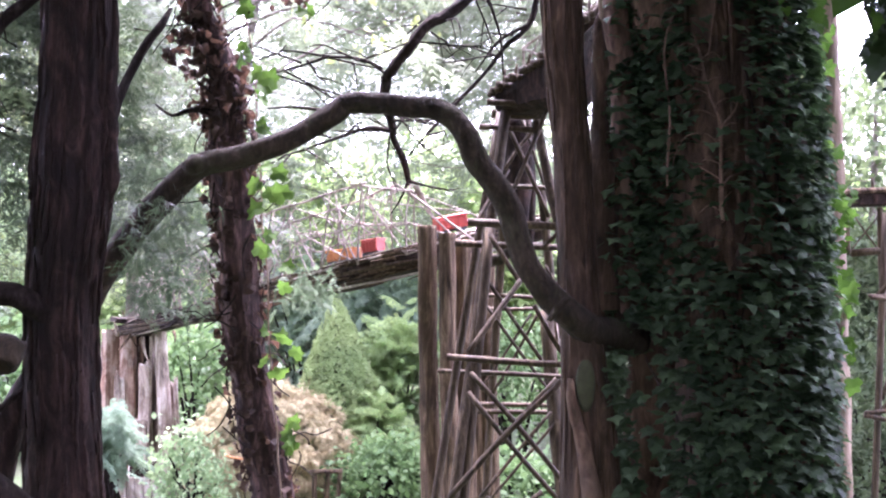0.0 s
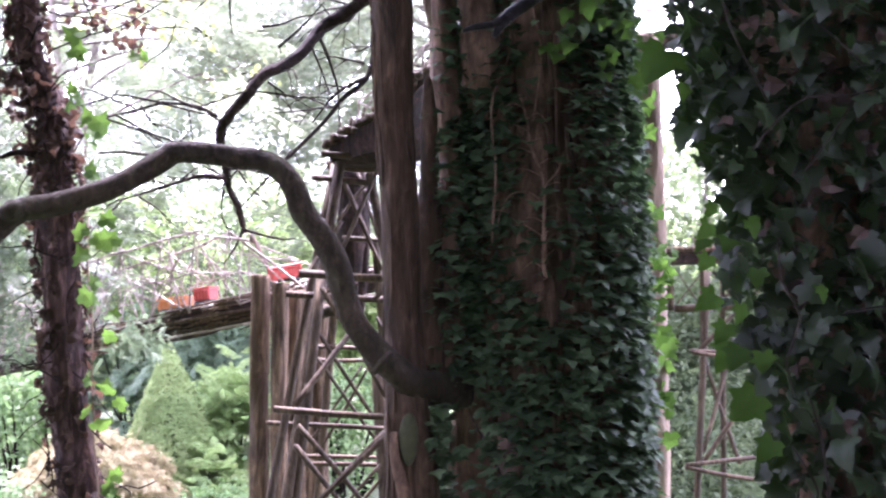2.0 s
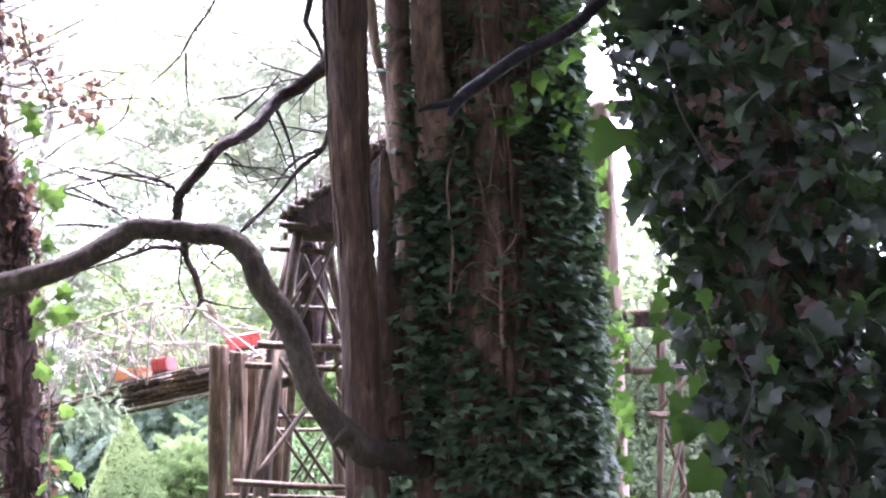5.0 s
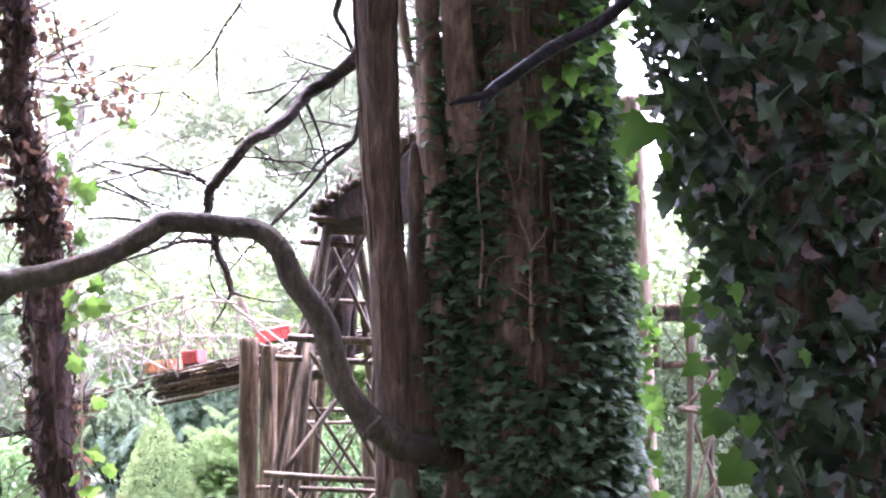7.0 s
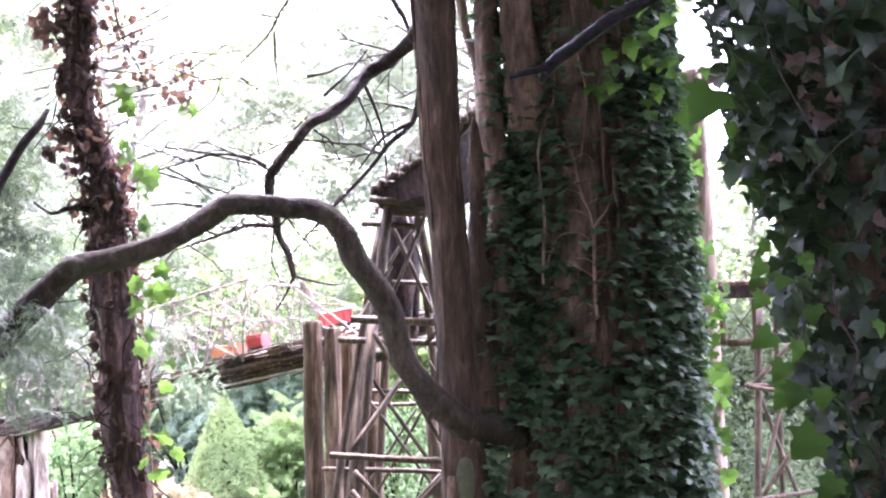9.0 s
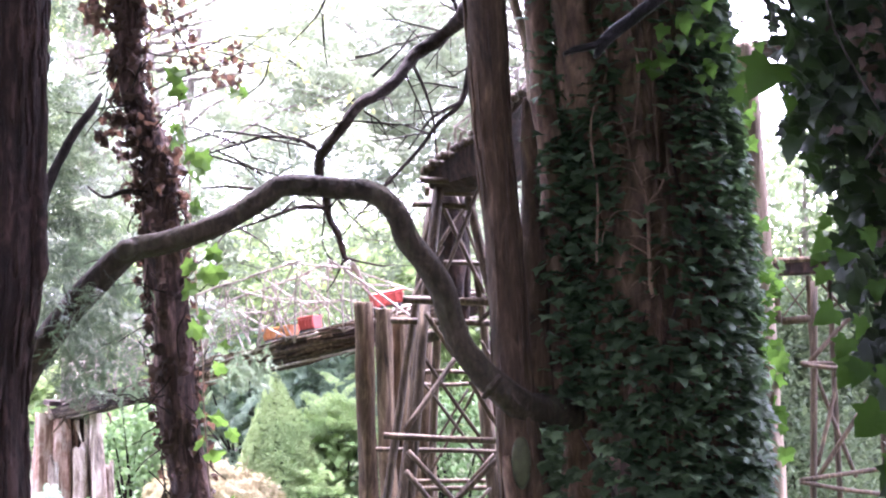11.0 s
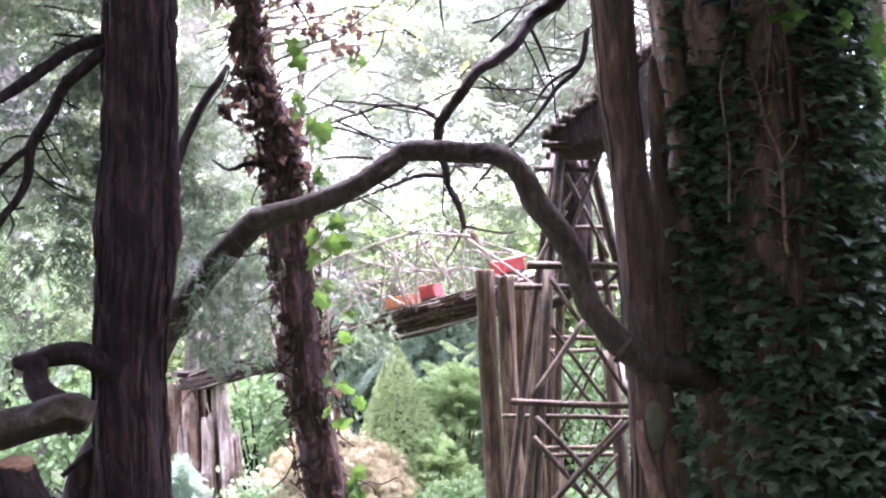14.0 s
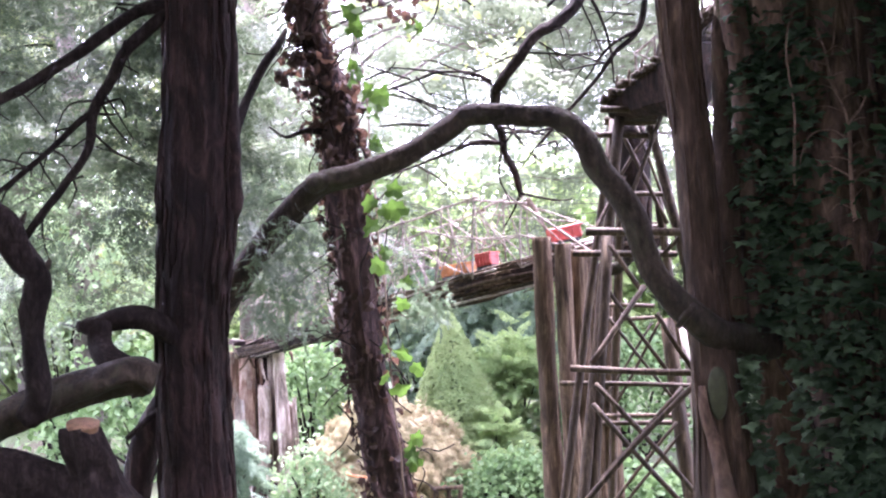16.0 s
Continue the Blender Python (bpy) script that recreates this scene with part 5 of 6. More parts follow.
# ---- the high curving deck on top of the tower ----
def build_high_deck():
    deck = thing("high_railway_deck", (0.6, 5.4, 2.3), "high curved railway deck of bark slabs with log-end edging", "railway deck")
    line = [(0.213, 5.200, 2.241), (0.270, 5.120, 2.273), (0.333, 5.020, 2.310), (0.405, 4.920, 2.354), (0.493, 4.800, 2.418), (0.596, 4.750, 2.505), (0.785, 4.850, 2.594), (1.082, 5.000, 2.682), (1.551, 5.200, 2.765), (1.905, 5.400, 2.830)]
    c = spline(line, 0.06)
    n = len(c)
    tan = unit(np.gradient(c, axis=0))
    side = unit(np.cross(tan, (0, 0, 1)))
    # slab deepens as the deck rises, standing in for the shadow triangle beneath
    floor = c[0][2] - 0.075
    deep = [min(0.2, max(0.05, c[i][2] - floor)) if c[i][0] < 0.43 else max(0.04, 0.2 - (c[i][0] - 0.43) * 1.7) for i in range(n)]
    prof = [(-0.24, 0.0), (0.0, 0.0), (0.002, -0.3), (-0.01, -0.8), (-0.06, -1.0), (-0.18, -1.0), (-0.23, -0.8), (-0.24, -0.3)]
    v = np.array([c[i] + side[i] * (s + 0.006 * noise.noise(Vector((i * 0.7, s * 9, 0)))) + np.array([0, 0, h * deep[i] + 0.006 * noise.noise(Vector((i * 0.7, s * 9, 5)))]) for i in range(n) for s, h in prof])
    f = [[i * 8 + j, i * 8 + (j + 1) % 8, i * 8 + 8 + (j + 1) % 8, i * 8 + 8 + j] for i in range(n - 1) for j in range(8)] + [[3, 2, 1, 0], [7, 4, 3, 0], [7, 6, 5, 4]] + [[(n - 1) * 8 + k for k in q] for q in ([0, 1, 2, 3], [0, 3, 4, 7], [4, 5, 6, 7])]
    part("deck_slab", v, np.array(f), SLAB, deck, "dark bark slab underside, deepened to fill the shadow below", smooth=False)
    logs = spline(line, 0.031)
    ltan = unit(np.gradient(logs, axis=0))
    lside = unit(np.cross(ltan, (0, 0, 1)))
    for i in range(len(logs)):
        wob = noise.noise(Vector((i * 2.3, 0.5, 0)))
        thick = 0.0135 + 0.004 * noise.noise(Vector((i * 1.7, 4, 0)))
        p = logs[i] + np.array([0, 0, 0.006 + 0.014 * wob])
        part("log_end", *stick(p - lside[i] * 0.12, p + lside[i] * (0.028 + 0.02 * wob), thick, None, 9, i), POLE, deck)
    for i in (3, 6, 9, 13):
        p = logs[i] + lside[i] * 0.01
        part("stake", *stick(p, p + np.array([0.01, 0, 0.06 + 0.05 * abs(noise.noise(Vector((i * 3.1, 0, 2))))]), 0.007, 0.005, 7, i), POLE, deck)
    up = np.array([0, 0, 1.0])
    for i in range(4, n - 3, 3):
        p, q = c[i] - side[i] * 0.02, c[i + 3] - side[i + 3] * 0.02
        part("post", *stick(p, p + up * 0.125, 0.006, None, 6, i), TWIG_PALE, deck)
        part("rail", *stick(p + up * 0.12, q + up * 0.12, 0.005, None, 6, i), TWIG_PALE, deck)
        part("lattice", *stick(p + up * 0.03, q + up * 0.12, 0.004, None, 6, i), TWIG_PALE, deck)
        part("lattice", *stick(p + up * 0.12, q + up * 0.03, 0.004, None, 6, i), TWIG_PALE, deck)
    return deck


build_high_deck()


# ---- the long twig bridge with its truss ----
BRIDGE = [(0.528, 6.600, 1.747), (0.286, 6.550, 1.710), (0.136, 6.500, 1.668), (-0.070, 6.450, 1.597), (-0.307, 6.500, 1.532), (-0.591, 6.700, 1.454), (-0.904, 7.000, 1.374), (-1.292, 7.400, 1.267), (-1.681, 7.800, 1.178), (-2.003, 8.100, 1.107)]


def along(line, step=0.05):
    c = spline(line, step)
    tan = unit(np.gradient(c, axis=0))
    return c, tan, unit(np.cross(tan, (0, 0, 1)))


def build_bridge():
    bridge = thing("twig_bridge", (-0.4, 6.6, 1.5), "long model railway bridge of bark slabs and pale twig trusses", "bridge")
    c, _, side = along(BRIDGE, 0.06)
    n = len(c)
    thin = np.interp(np.arange(n) / n, [0, 0.44, 0.46, 0.55, 1.0], [1.0, 1.0, 0.95, 0.65, 0.8])
    prof = [(-0.15, 0.0), (0.15, 0.0), (0.16, -0.02), (0.15, -0.075), (0.06, -0.095), (-0.06, -0.095), (-0.15, -0.075), (-0.16, -0.02)]
    v = np.array([c[i] + side[i] * (s + 0.012 * noise.noise(Vector((i * 0.5, s * 9, 0)))) + np.array([0, 0, thin[i] * h * (1 + 0.35 * noise.noise(Vector((i * 0.35, s * 5, 5))))]) for i in range(n) for s, h in prof])
    f = [[i * 8 + j, i * 8 + (j + 1) % 8, i * 8 + 8 + (j + 1) % 8, i * 8 + 8 + j] for i in range(n - 1) for j in range(8)] + [[3, 2, 1, 0], [7, 4, 3, 0], [7, 6, 5, 4]] + [[(n - 1) * 8 + k for k in q] for q in ([0, 1, 2, 3], [0, 3, 4, 7], [4, 5, 6, 7])]
    part("deck_slab", v, np.array(f), SLAB, bridge, "rough dark bark slab deck", smooth=False)
    rng = np.random.default_rng(61)
    # edge sticks and sleepers
    for s, h, r in ((0.155, 0.012, 0.010), (-0.155, 0.012, 0.010), (-0.16, -0.035, 0.012), (-0.15, -0.1, 0.006), (-0.165, 0.03, 0.006)):
        rows = [(c[i] + side[i] * s + np.array([0, 0, h * thin[i] + rng.normal() * 0.006]), r) for i in range(0, n, 4)]
        part("edge_pole", *tube(rows, 7, 0.12, 0.1), TWIG_PALE if s > 0 or h < -0.09 else POLE, bridge)
    for k in range(130):
        i = int(rng.integers(8, n - 8))
        j = min(n - 1, i + int(rng.integers(4, 9)))
        s0 = -0.155 + rng.normal() * 0.012
        h0 = rng.choice([0.015, 0.03, 0.02, -0.1, -0.06, -0.03]) * thin[i]
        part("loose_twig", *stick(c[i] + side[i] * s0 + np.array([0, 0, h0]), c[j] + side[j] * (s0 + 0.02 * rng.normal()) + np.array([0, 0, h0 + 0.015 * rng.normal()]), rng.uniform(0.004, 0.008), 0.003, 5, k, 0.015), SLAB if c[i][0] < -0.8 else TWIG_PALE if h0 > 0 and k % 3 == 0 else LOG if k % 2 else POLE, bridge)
    # split sticks along the face of the slab
    for k in range(210):
        i = int(rng.integers(6, n - 10))
        j = min(n - 1, i + int(rng.integers(5, 12)))
        h0 = -0.085 * rng.random() * thin[i]
        out = 0.03 * max(0.0, -h0 / 0.08 - 0.6) - 0.16
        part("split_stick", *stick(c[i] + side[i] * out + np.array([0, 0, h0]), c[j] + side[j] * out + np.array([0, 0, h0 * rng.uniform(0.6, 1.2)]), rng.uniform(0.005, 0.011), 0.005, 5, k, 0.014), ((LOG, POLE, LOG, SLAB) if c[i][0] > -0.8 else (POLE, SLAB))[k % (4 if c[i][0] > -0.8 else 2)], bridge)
    for i in range(0, n, 2):
        part("sleeper", *box(c[i] + np.array([0, 0, 0.008]), (0.13, 0.03, 0.014), (0, 0, math.degrees(math.atan2(side[i][1], side[i][0])))), POLE, bridge, smooth=False)
    for s in (-0.0225, 0.0225):
        rows = [(c[i] + side[i] * s + np.array([0, 0, 0.021]), 0.004) for i in range(0, n, 3)]
        part("rail", *tube(rows, 6, 0.2, 0.0), STEEL, bridge, "thin metal rail")
    # two trusses: a peaked top chord, uprights and diagonals
    def height(i):
        return float(np.interp(c[i][0], [-2.0, -1.75, -1.4, -0.9, -0.59, -0.40, -0.12, 0.02], [0.1, 0.3, 0.39, 0.40, 0.405, 0.43, 0.31, 0.05]))
    first = int(np.argmin(np.abs(c[:, 0] - 0.02)))
    for s in (0.17, -0.17):
        top = {}
        for k, i in enumerate(range(first, int(n * 0.97), 4)):
            foot = c[i] + side[i] * s
            h = height(i)
            top[k] = foot + np.array([rng.normal() * 0.01, 0, h])
            part("upright", *stick(foot, top[k] + np.array([rng.normal() * 0.03, 0, 0.03]), 0.0062, 0.0045, 6, k, 0.02), TWIG_PALE, bridge)
            if k:
                part("chord", *stick(top[k - 1] + (top[k - 1] - top[k]) * 0.2, top[k] + (top[k] - top[k - 1]) * 0.2, 0.007, 0.0055, 6, k + 50, 0.02), TWIG_PALE, bridge)
                j = i - 4
                base = c[j] + side[j] * s
                part("diagonal", *stick(base, top[k], 0.0048, 0.004, 6, k + 90, 0.02), TWIG_PALE, bridge)
                if h > 0.2:
                  if k % 2:
                    part("diagonal", *stick(foot, top[k - 1], 0.0045, 0.004, 6, k + 130, 0.02), TWIG_PALE, bridge)
                  part("diagonal", *stick(foot + np.array([0, 0, h * 0.5]), base + np.array([0, 0, height(j) * 0.5]), 0.0045, 0.004, 6, k + 170, 0.03), TWIG_PALE, bridge)
        for k in list(top)[1:-2]:
            i = first + 4 * k
            base = c[min(n - 1, i + int(rng.integers(-9, 10)))] + side[i] * s
            part("stay", *stick(base + np.array([0, 0, 0.02]), top[k] + (top[k + 1] - top[k]) * rng.random(), 0.0045, 0.0035, 5, k + 260, 0.02), TWIG_PALE, bridge)
            part("stay", *stick(top[k] * 0.5 + base * 0.5, top[k + 2] if k + 2 in top else top[k + 1], 0.0045, 0.0035, 5, k + 300, 0.02), TWIG_PALE, bridge)
        for k in list(top)[1:-1:1]:
            if s < 0:
                q = top[k] + side[0] * 0.34
                part("cross_tie", *stick(top[k], q, 0.006, 0.005, 6, k + 200, 0.02), TWIG_PALE, bridge)
    i = first
    foot = c[i] + side[i] * 0.17
    top_at = int(np.argmin(np.abs(c[:, 0] + 0.12)))
    part("end_board", *box((foot + c[top_at] + side[top_at] * 0.17 + np.array([0, 0, 0.33])) / 2, (0.37, 0.03, 0.014), (0, math.degrees(math.atan2(0.30, 0.15)), 0)), TWIG_PALE, bridge, "pale sawn end board", smooth=False)
    return bridge


build_bridge()


# ---- the little train on the bridge ----
def build_wagon(name, x, colour, label, tall=0.09, long=0.2):
    c, tan, side = along(BRIDGE, 0.02)
    i = int(np.argmin(np.abs(c[:, 0] - x)))
    p = c[i] + np.array([0, 0, 0.012])
    yaw = math.degrees(math.atan2(tan[i][1], tan[i][0]))
    slope = -math.degrees(math.asin(tan[i][2])) * 0.6
    w = thing(name, p + np.array([0, 0, 0.024]), label, "toy train car", "toy train cars")
    def at(dx, dy, dz):
        return p + tan[i] * dx + side[i] * dy + np.array([0, 0, 0.024 + dz])
    turn = (0, slope, yaw)
    part("chassis", *box(at(0, 0, 0.028), (long, 0.06, 0.012), turn), BLACK, w, smooth=False)
    part("body", *box(at(0, 0, 0.035 + tall / 2), (long * 0.96, 0.085, tall), turn), colour, w, smooth=False)
    part("roof", *box(at(0, 0, 0.04 + tall), (long, 0.095, 0.012), turn), colour, w, smooth=False)
    for k in range(5):
        for s in (-1, 1):
            part("slat", *box(at((k - 2) * long * 0.21, s * 0.0445, 0.035 + tall / 2), (long * 0.04, 0.005, tall * 0.9), turn), colour, w, smooth=False)
    for dx in (-0.34, 0.34):
        for s in (-1, 1):
            m = np.array(Matrix.Rotation(radians(yaw), 3, "Z"))
            wv, wf = tube([((0, -0.004, 0), 0.018), ((0, 0.004, 0), 0.018)], 12, 0.01, 0.0)
            part("wheel", wv @ m.T + at(dx * long, s * 0.026, 0.018), wf, BLACK, w)
    return w


build_wagon("train_wagon", -0.53, ORANGE, "orange toy goods wagon on the twig bridge", 0.045, 0.2)
build_wagon("train_wagon", -0.37, RED, "small red toy wagon on the twig bridge", 0.055, 0.1)
build_wagon("train_engine", 0.04, RED, "red toy locomotive behind the log tops", 0.06, 0.17)


# ---- the hollow stump that carries the bridge ----
def build_stump():
    stump = thing("stump_pier", (-2.0, 8.0, 0), "bleached hollow tree stump carrying the bridge end", "tree stump")
    rng = np.random.default_rng(71)
    def slab(x, y, top, wide, deep, turn, seed, mat):
        """A split, weathered stave with a ragged top."""
        n, m = 22, 12
        rows = []
        for i in range(n + 1):
            h = i / n
            z = -0.1 + (top + 0.1) * h
            for j in range(m):
                a = 2 * math.pi * j / m
                u, w = math.cos(a), math.sin(a)
                k = 1.0 + 0.22 * noise.noise(Vector((u * 2 + seed, w * 2, z * 2.2))) + 0.12 * noise.noise(Vector((u * 5 + seed, w * 5, z * 6)))
                k *= 1.25 - 0.3 * h
                lift = 0.09 * noise.noise(Vector((u * 3.0 + seed * 2, w * 3.0, 9))) if i == n else 0.0
                px, py = math.copysign(abs(u) ** 0.65, u) * wide * k, math.copysign(abs(w) ** 0.7, w) * deep * k
                rows.append((x + px * math.cos(turn) - py * math.sin(turn) + 0.025 * noise.noise(Vector((seed, z * 1.5, 0))), y + px * math.sin(turn) + py * math.cos(turn), z + lift))
        v = np.array(rows)
        caps = [v[:m].mean(0) + (v[:m] - v[:m].mean(0)) * 0.03, v[-m:].mean(0) + (v[-m:] - v[-m:].mean(0)) * 0.1]
        v = np.concatenate([caps[0], v, caps[1]])
        f = [[i * m + j, i * m + (j + 1) % m, (i + 1) * m + (j + 1) % m, (i + 1) * m + j] for i in range(n + 2) for j in range(m)]
        part("wood_slab", v, np.array(f), mat, stump, "red-brown weathered stave" if mat is STUMP_RED else "bleached splintered stave", smooth=False)
    staves = [(-2.135, 8.06, 1.08, 0.072, 0.04, 0.35), (-2.025, 8.02, 1.10, 0.052, 0.04, 0.1), (-2.075, 7.97, 0.78, 0.03, 0.02, 0.2), (-1.965, 8.08, 1.02, 0.02, 0.03, 0.0), (-1.905, 8.0, 0.84, 0.042, 0.03, -0.1), (-1.86, 8.08, 1.06, 0.03, 0.03, -0.2),
              (-1.79, 7.98, 1.09, 0.038, 0.035, -0.3), (-1.745, 8.06, 0.74, 0.022, 0.03, -0.4), (-2.215, 8.18, 1.0, 0.05, 0.04, 0.8), (-1.945, 7.93, 0.52, 0.05, 0.03, 0.0)]
    for k, (x, y, top, wide, deep, turn) in enumerate(staves):
        slab(x, y, top, wide, deep, turn, k * 1.7 + 3, STUMP_RED if k in (0, 1, 3, 8) else STUMP)
    # solid dark tube that stands in for shade inside the hollow stump
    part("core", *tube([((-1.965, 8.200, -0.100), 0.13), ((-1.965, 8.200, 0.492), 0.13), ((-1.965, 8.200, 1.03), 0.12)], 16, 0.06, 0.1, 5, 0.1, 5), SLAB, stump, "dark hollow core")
    for k in range(16):
        p = np.array((-1.937, 7.950, 1.090)) + np.array([rng.uniform(-0.2, 0.2), rng.uniform(-0.1, 0.2), rng.uniform(-0.05, 0.02)])
        part("splinter", *stick(p, p + np.array([rng.normal() * 0.05, rng.normal() * 0.05, rng.choice([-1, 1]) * rng.uniform(0.06, 0.16)]), 0.014, 0.003, 6, k, 0.02), STUMP if k % 3 else LOG, stump)
    part("top_cap", *box((-1.954, 8.050, 1.128), (0.36, 0.2, 0.035), (0, 6, 25)), SLAB, stump, "rough bark cap", smooth=False)
    part("dark_box", *box((-1.835, 7.600, 0.24), (0.15, 0.14, 0.12), (0, 0, 10)), SLAB, stump, "dark wooden box", smooth=False)
    for k in range(6):
        x = 0.05 * k
        p = np.array((-1.93, 7.500, 0.191)) + np.array([x, 0, -0.03 + 0.02 * rng.random()])
        part("paling", *box(p + np.array([0, 0, -0.1]), (0.045, 0.02, 0.32), (0, 0, 0)), STUMP, stump, smooth=False)
    return stump


build_stump()


# ---- the second trestle, past the ivy tree ----
def build_second_trestle():
    trestle = thing("side_trestle", (2.2, 6.5, 0), "slim model railway trestle of brown sticks", "trestle")
    count = [300]

    def pole(name, a, b, r, mat=POLE):
        count[0] += 1
        part(name, *stick(a, b, r, None, 8, count[0], 0.02), mat, trestle)
    part("deck_slab", *box((2.242, 6.400, 1.857), (0.95, 0.26, 0.075), (0, -2, 0)), SLAB, trestle, "dark bark slab deck", smooth=False)
    part("deck_edge", *stick((1.721, 6.260, 1.879), (2.710, 6.260, 1.917), 0.014, None, 8, 4, 0.01), LOG, trestle, "mossy edge pole")
    for a, b, r in (((2.037, 6.300, 1.796), (2.044, 6.300, 1.573), 0.02), ((2.214, 6.300, 1.812), (2.223, 6.300, 1.366), 0.015), ((2.207, 6.200, 1.780), (2.108, 6.100, 0.164), 0.018), ((2.394, 6.500, 1.803), (2.454, 6.600, 0.038), 0.016), ((2.567, 6.300, 1.799), (2.557, 6.200, 0.128), 0.018)):
        pole("leg", a, b, r)
    for a, b, r in (((2.066, 6.300, 1.579), (2.563, 6.300, 1.598), 0.02), ((2.089, 6.100, 1.370), (2.519, 6.200, 1.375), 0.010), ((2.098, 6.100, 1.364), (2.479, 6.100, 1.302), 0.012), ((2.067, 6.100, 0.793), (2.725, 6.200, 0.843), 0.012), ((2.066, 6.100, 0.785), (2.468, 6.100, 0.716), 0.012)):
        pole("cross_beam", a, b, r)
    for a, b, r in (((2.106, 6.400, 1.784), (2.260, 6.400, 1.573), 0.004), ((2.251, 6.400, 1.784), (2.082, 6.400, 1.572), 0.004), ((2.151, 6.150, 1.373), (2.506, 6.150, 1.722), 0.012), ((2.190, 6.200, 0.793), (2.517, 6.200, 1.253), 0.013), ((2.352, 6.500, 1.602), (2.548, 6.500, 1.788), 0.008), ((2.291, 6.500, 1.327), (2.499, 6.500, 0.748), 0.012), ((2.428, 6.500, 1.296), (2.259, 6.400, 0.824), 0.012), ((2.339, 6.500, 1.787), (2.639, 6.500, 1.418), 0.008)):
        pole("brace", a, b, r)
    pole("post", (2.177, 6.300, 1.878), (2.169, 6.300, 1.962), 0.008)
    return trestle


build_second_trestle()

# a slim tan trunk just behind the ivy tree
t = thing("log_post", (1.577, 5.000, 0.216), "tall pale tan log post under the high deck", "post")
part("shaft", *tube([((1.591, 5.000, -0.125), 0.085), ((1.582, 5.000, 0.648), 0.062), ((1.564, 5.000, 1.239), 0.06), ((1.555, 5.000, 1.920), 0.055), ((1.531, 5.000, 2.520), 0.05), ((1.518, 5.000, 2.733), 0.048)], 20, 0.06, 0.07, 5, 0.06, 77), BARK_TAN, t, "pale tan peeling trunk")
rng = np.random.default_rng(78)
at = np.array([(1.584, 4.900, 1.513), (1.572, 4.900, 1.424), (1.595, 4.900, 1.246), (1.572, 4.900, 1.647), (1.561, 4.900, 1.825), (1.312, 4.400, 2.362), (1.332, 4.400, 2.242), (1.550, 4.900, 1.335), (1.436, 4.600, 1.955), (1.463, 4.600, 1.847), (1.445, 4.600, 1.749), (1.475, 4.600, 1.673), (1.446, 4.600, 1.544), (1.477, 4.600, 1.437), (1.418, 4.600, 1.267), (1.449, 4.600, 1.139)])
part("climbing_leaves", *clumps(at, 4, (0.03, 0.03, 0.05), 0.07, IVY_SHAPE, rng, 1.0, 0.2), IVY_YOUNG, t, "bright green climbing leaves", "stuff", False)


# ---- shrubs, from the nearest to the farthest ----
def mound(name, centre, radii, leaves, size, mat, shape, label, category, seed, hang=0.3, lumps=40, shell=0.35):
    """A shrub: leaves in clumps over an uneven dome, with branches inside."""
    rng = np.random.default_rng(seed)
    ob = thing(name, (centre[0], centre[1], 0), label, category)
    d = directions(lumps, rng)
    d[:, 2] = np.abs(d[:, 2]) * 1.25 - 0.45
    c = np.array(centre) + d * np.array(radii) * (1 - shell * rng.random((lumps, 1)))
    k = max(1, leaves // lumps)
    spread = np.array(radii) * 0.17
    if shape is SPRAY or shape is SPRAY_FINE:
        # needled shrub: whole boughs, upright or drooping
        at = np.repeat(c, max(1, k // 4), axis=0)
        way = np.repeat(d, max(1, k // 4), axis=0) + np.array([0, -0.2, 0.0])
        at = at + rng.normal(size=at.shape) * spread
        part("foliage", *hang_boughs(at, way, size * rng.uniform(0.7, 1.5, len(at)), BOUGHS_BUSH, rng, 0.9 * hang + 0.1), mat, ob, "", "stuff", False)
    else:
        part("foliage", *clumps(c, k, spread, size, shape, rng, hang, 0.6), mat, ob, "", "stuff", False)
    for i in range(0, lumps, max(1, lumps // 12)):
        p0 = Vector((centre[0] + rng.normal() * 0.05, centre[1] + rng.normal() * 0.05, 0))
        p1 = Vector(c[i])
        part("branch", *tube([(p0, 0.016), ((p0 + p1) / 2 + Vector((0, 0, 0.08)), 0.01), (p1, 0.004)], 6, 0.15, 0.1, 0, 0, i), BARK_DARK, ob)
    return ob


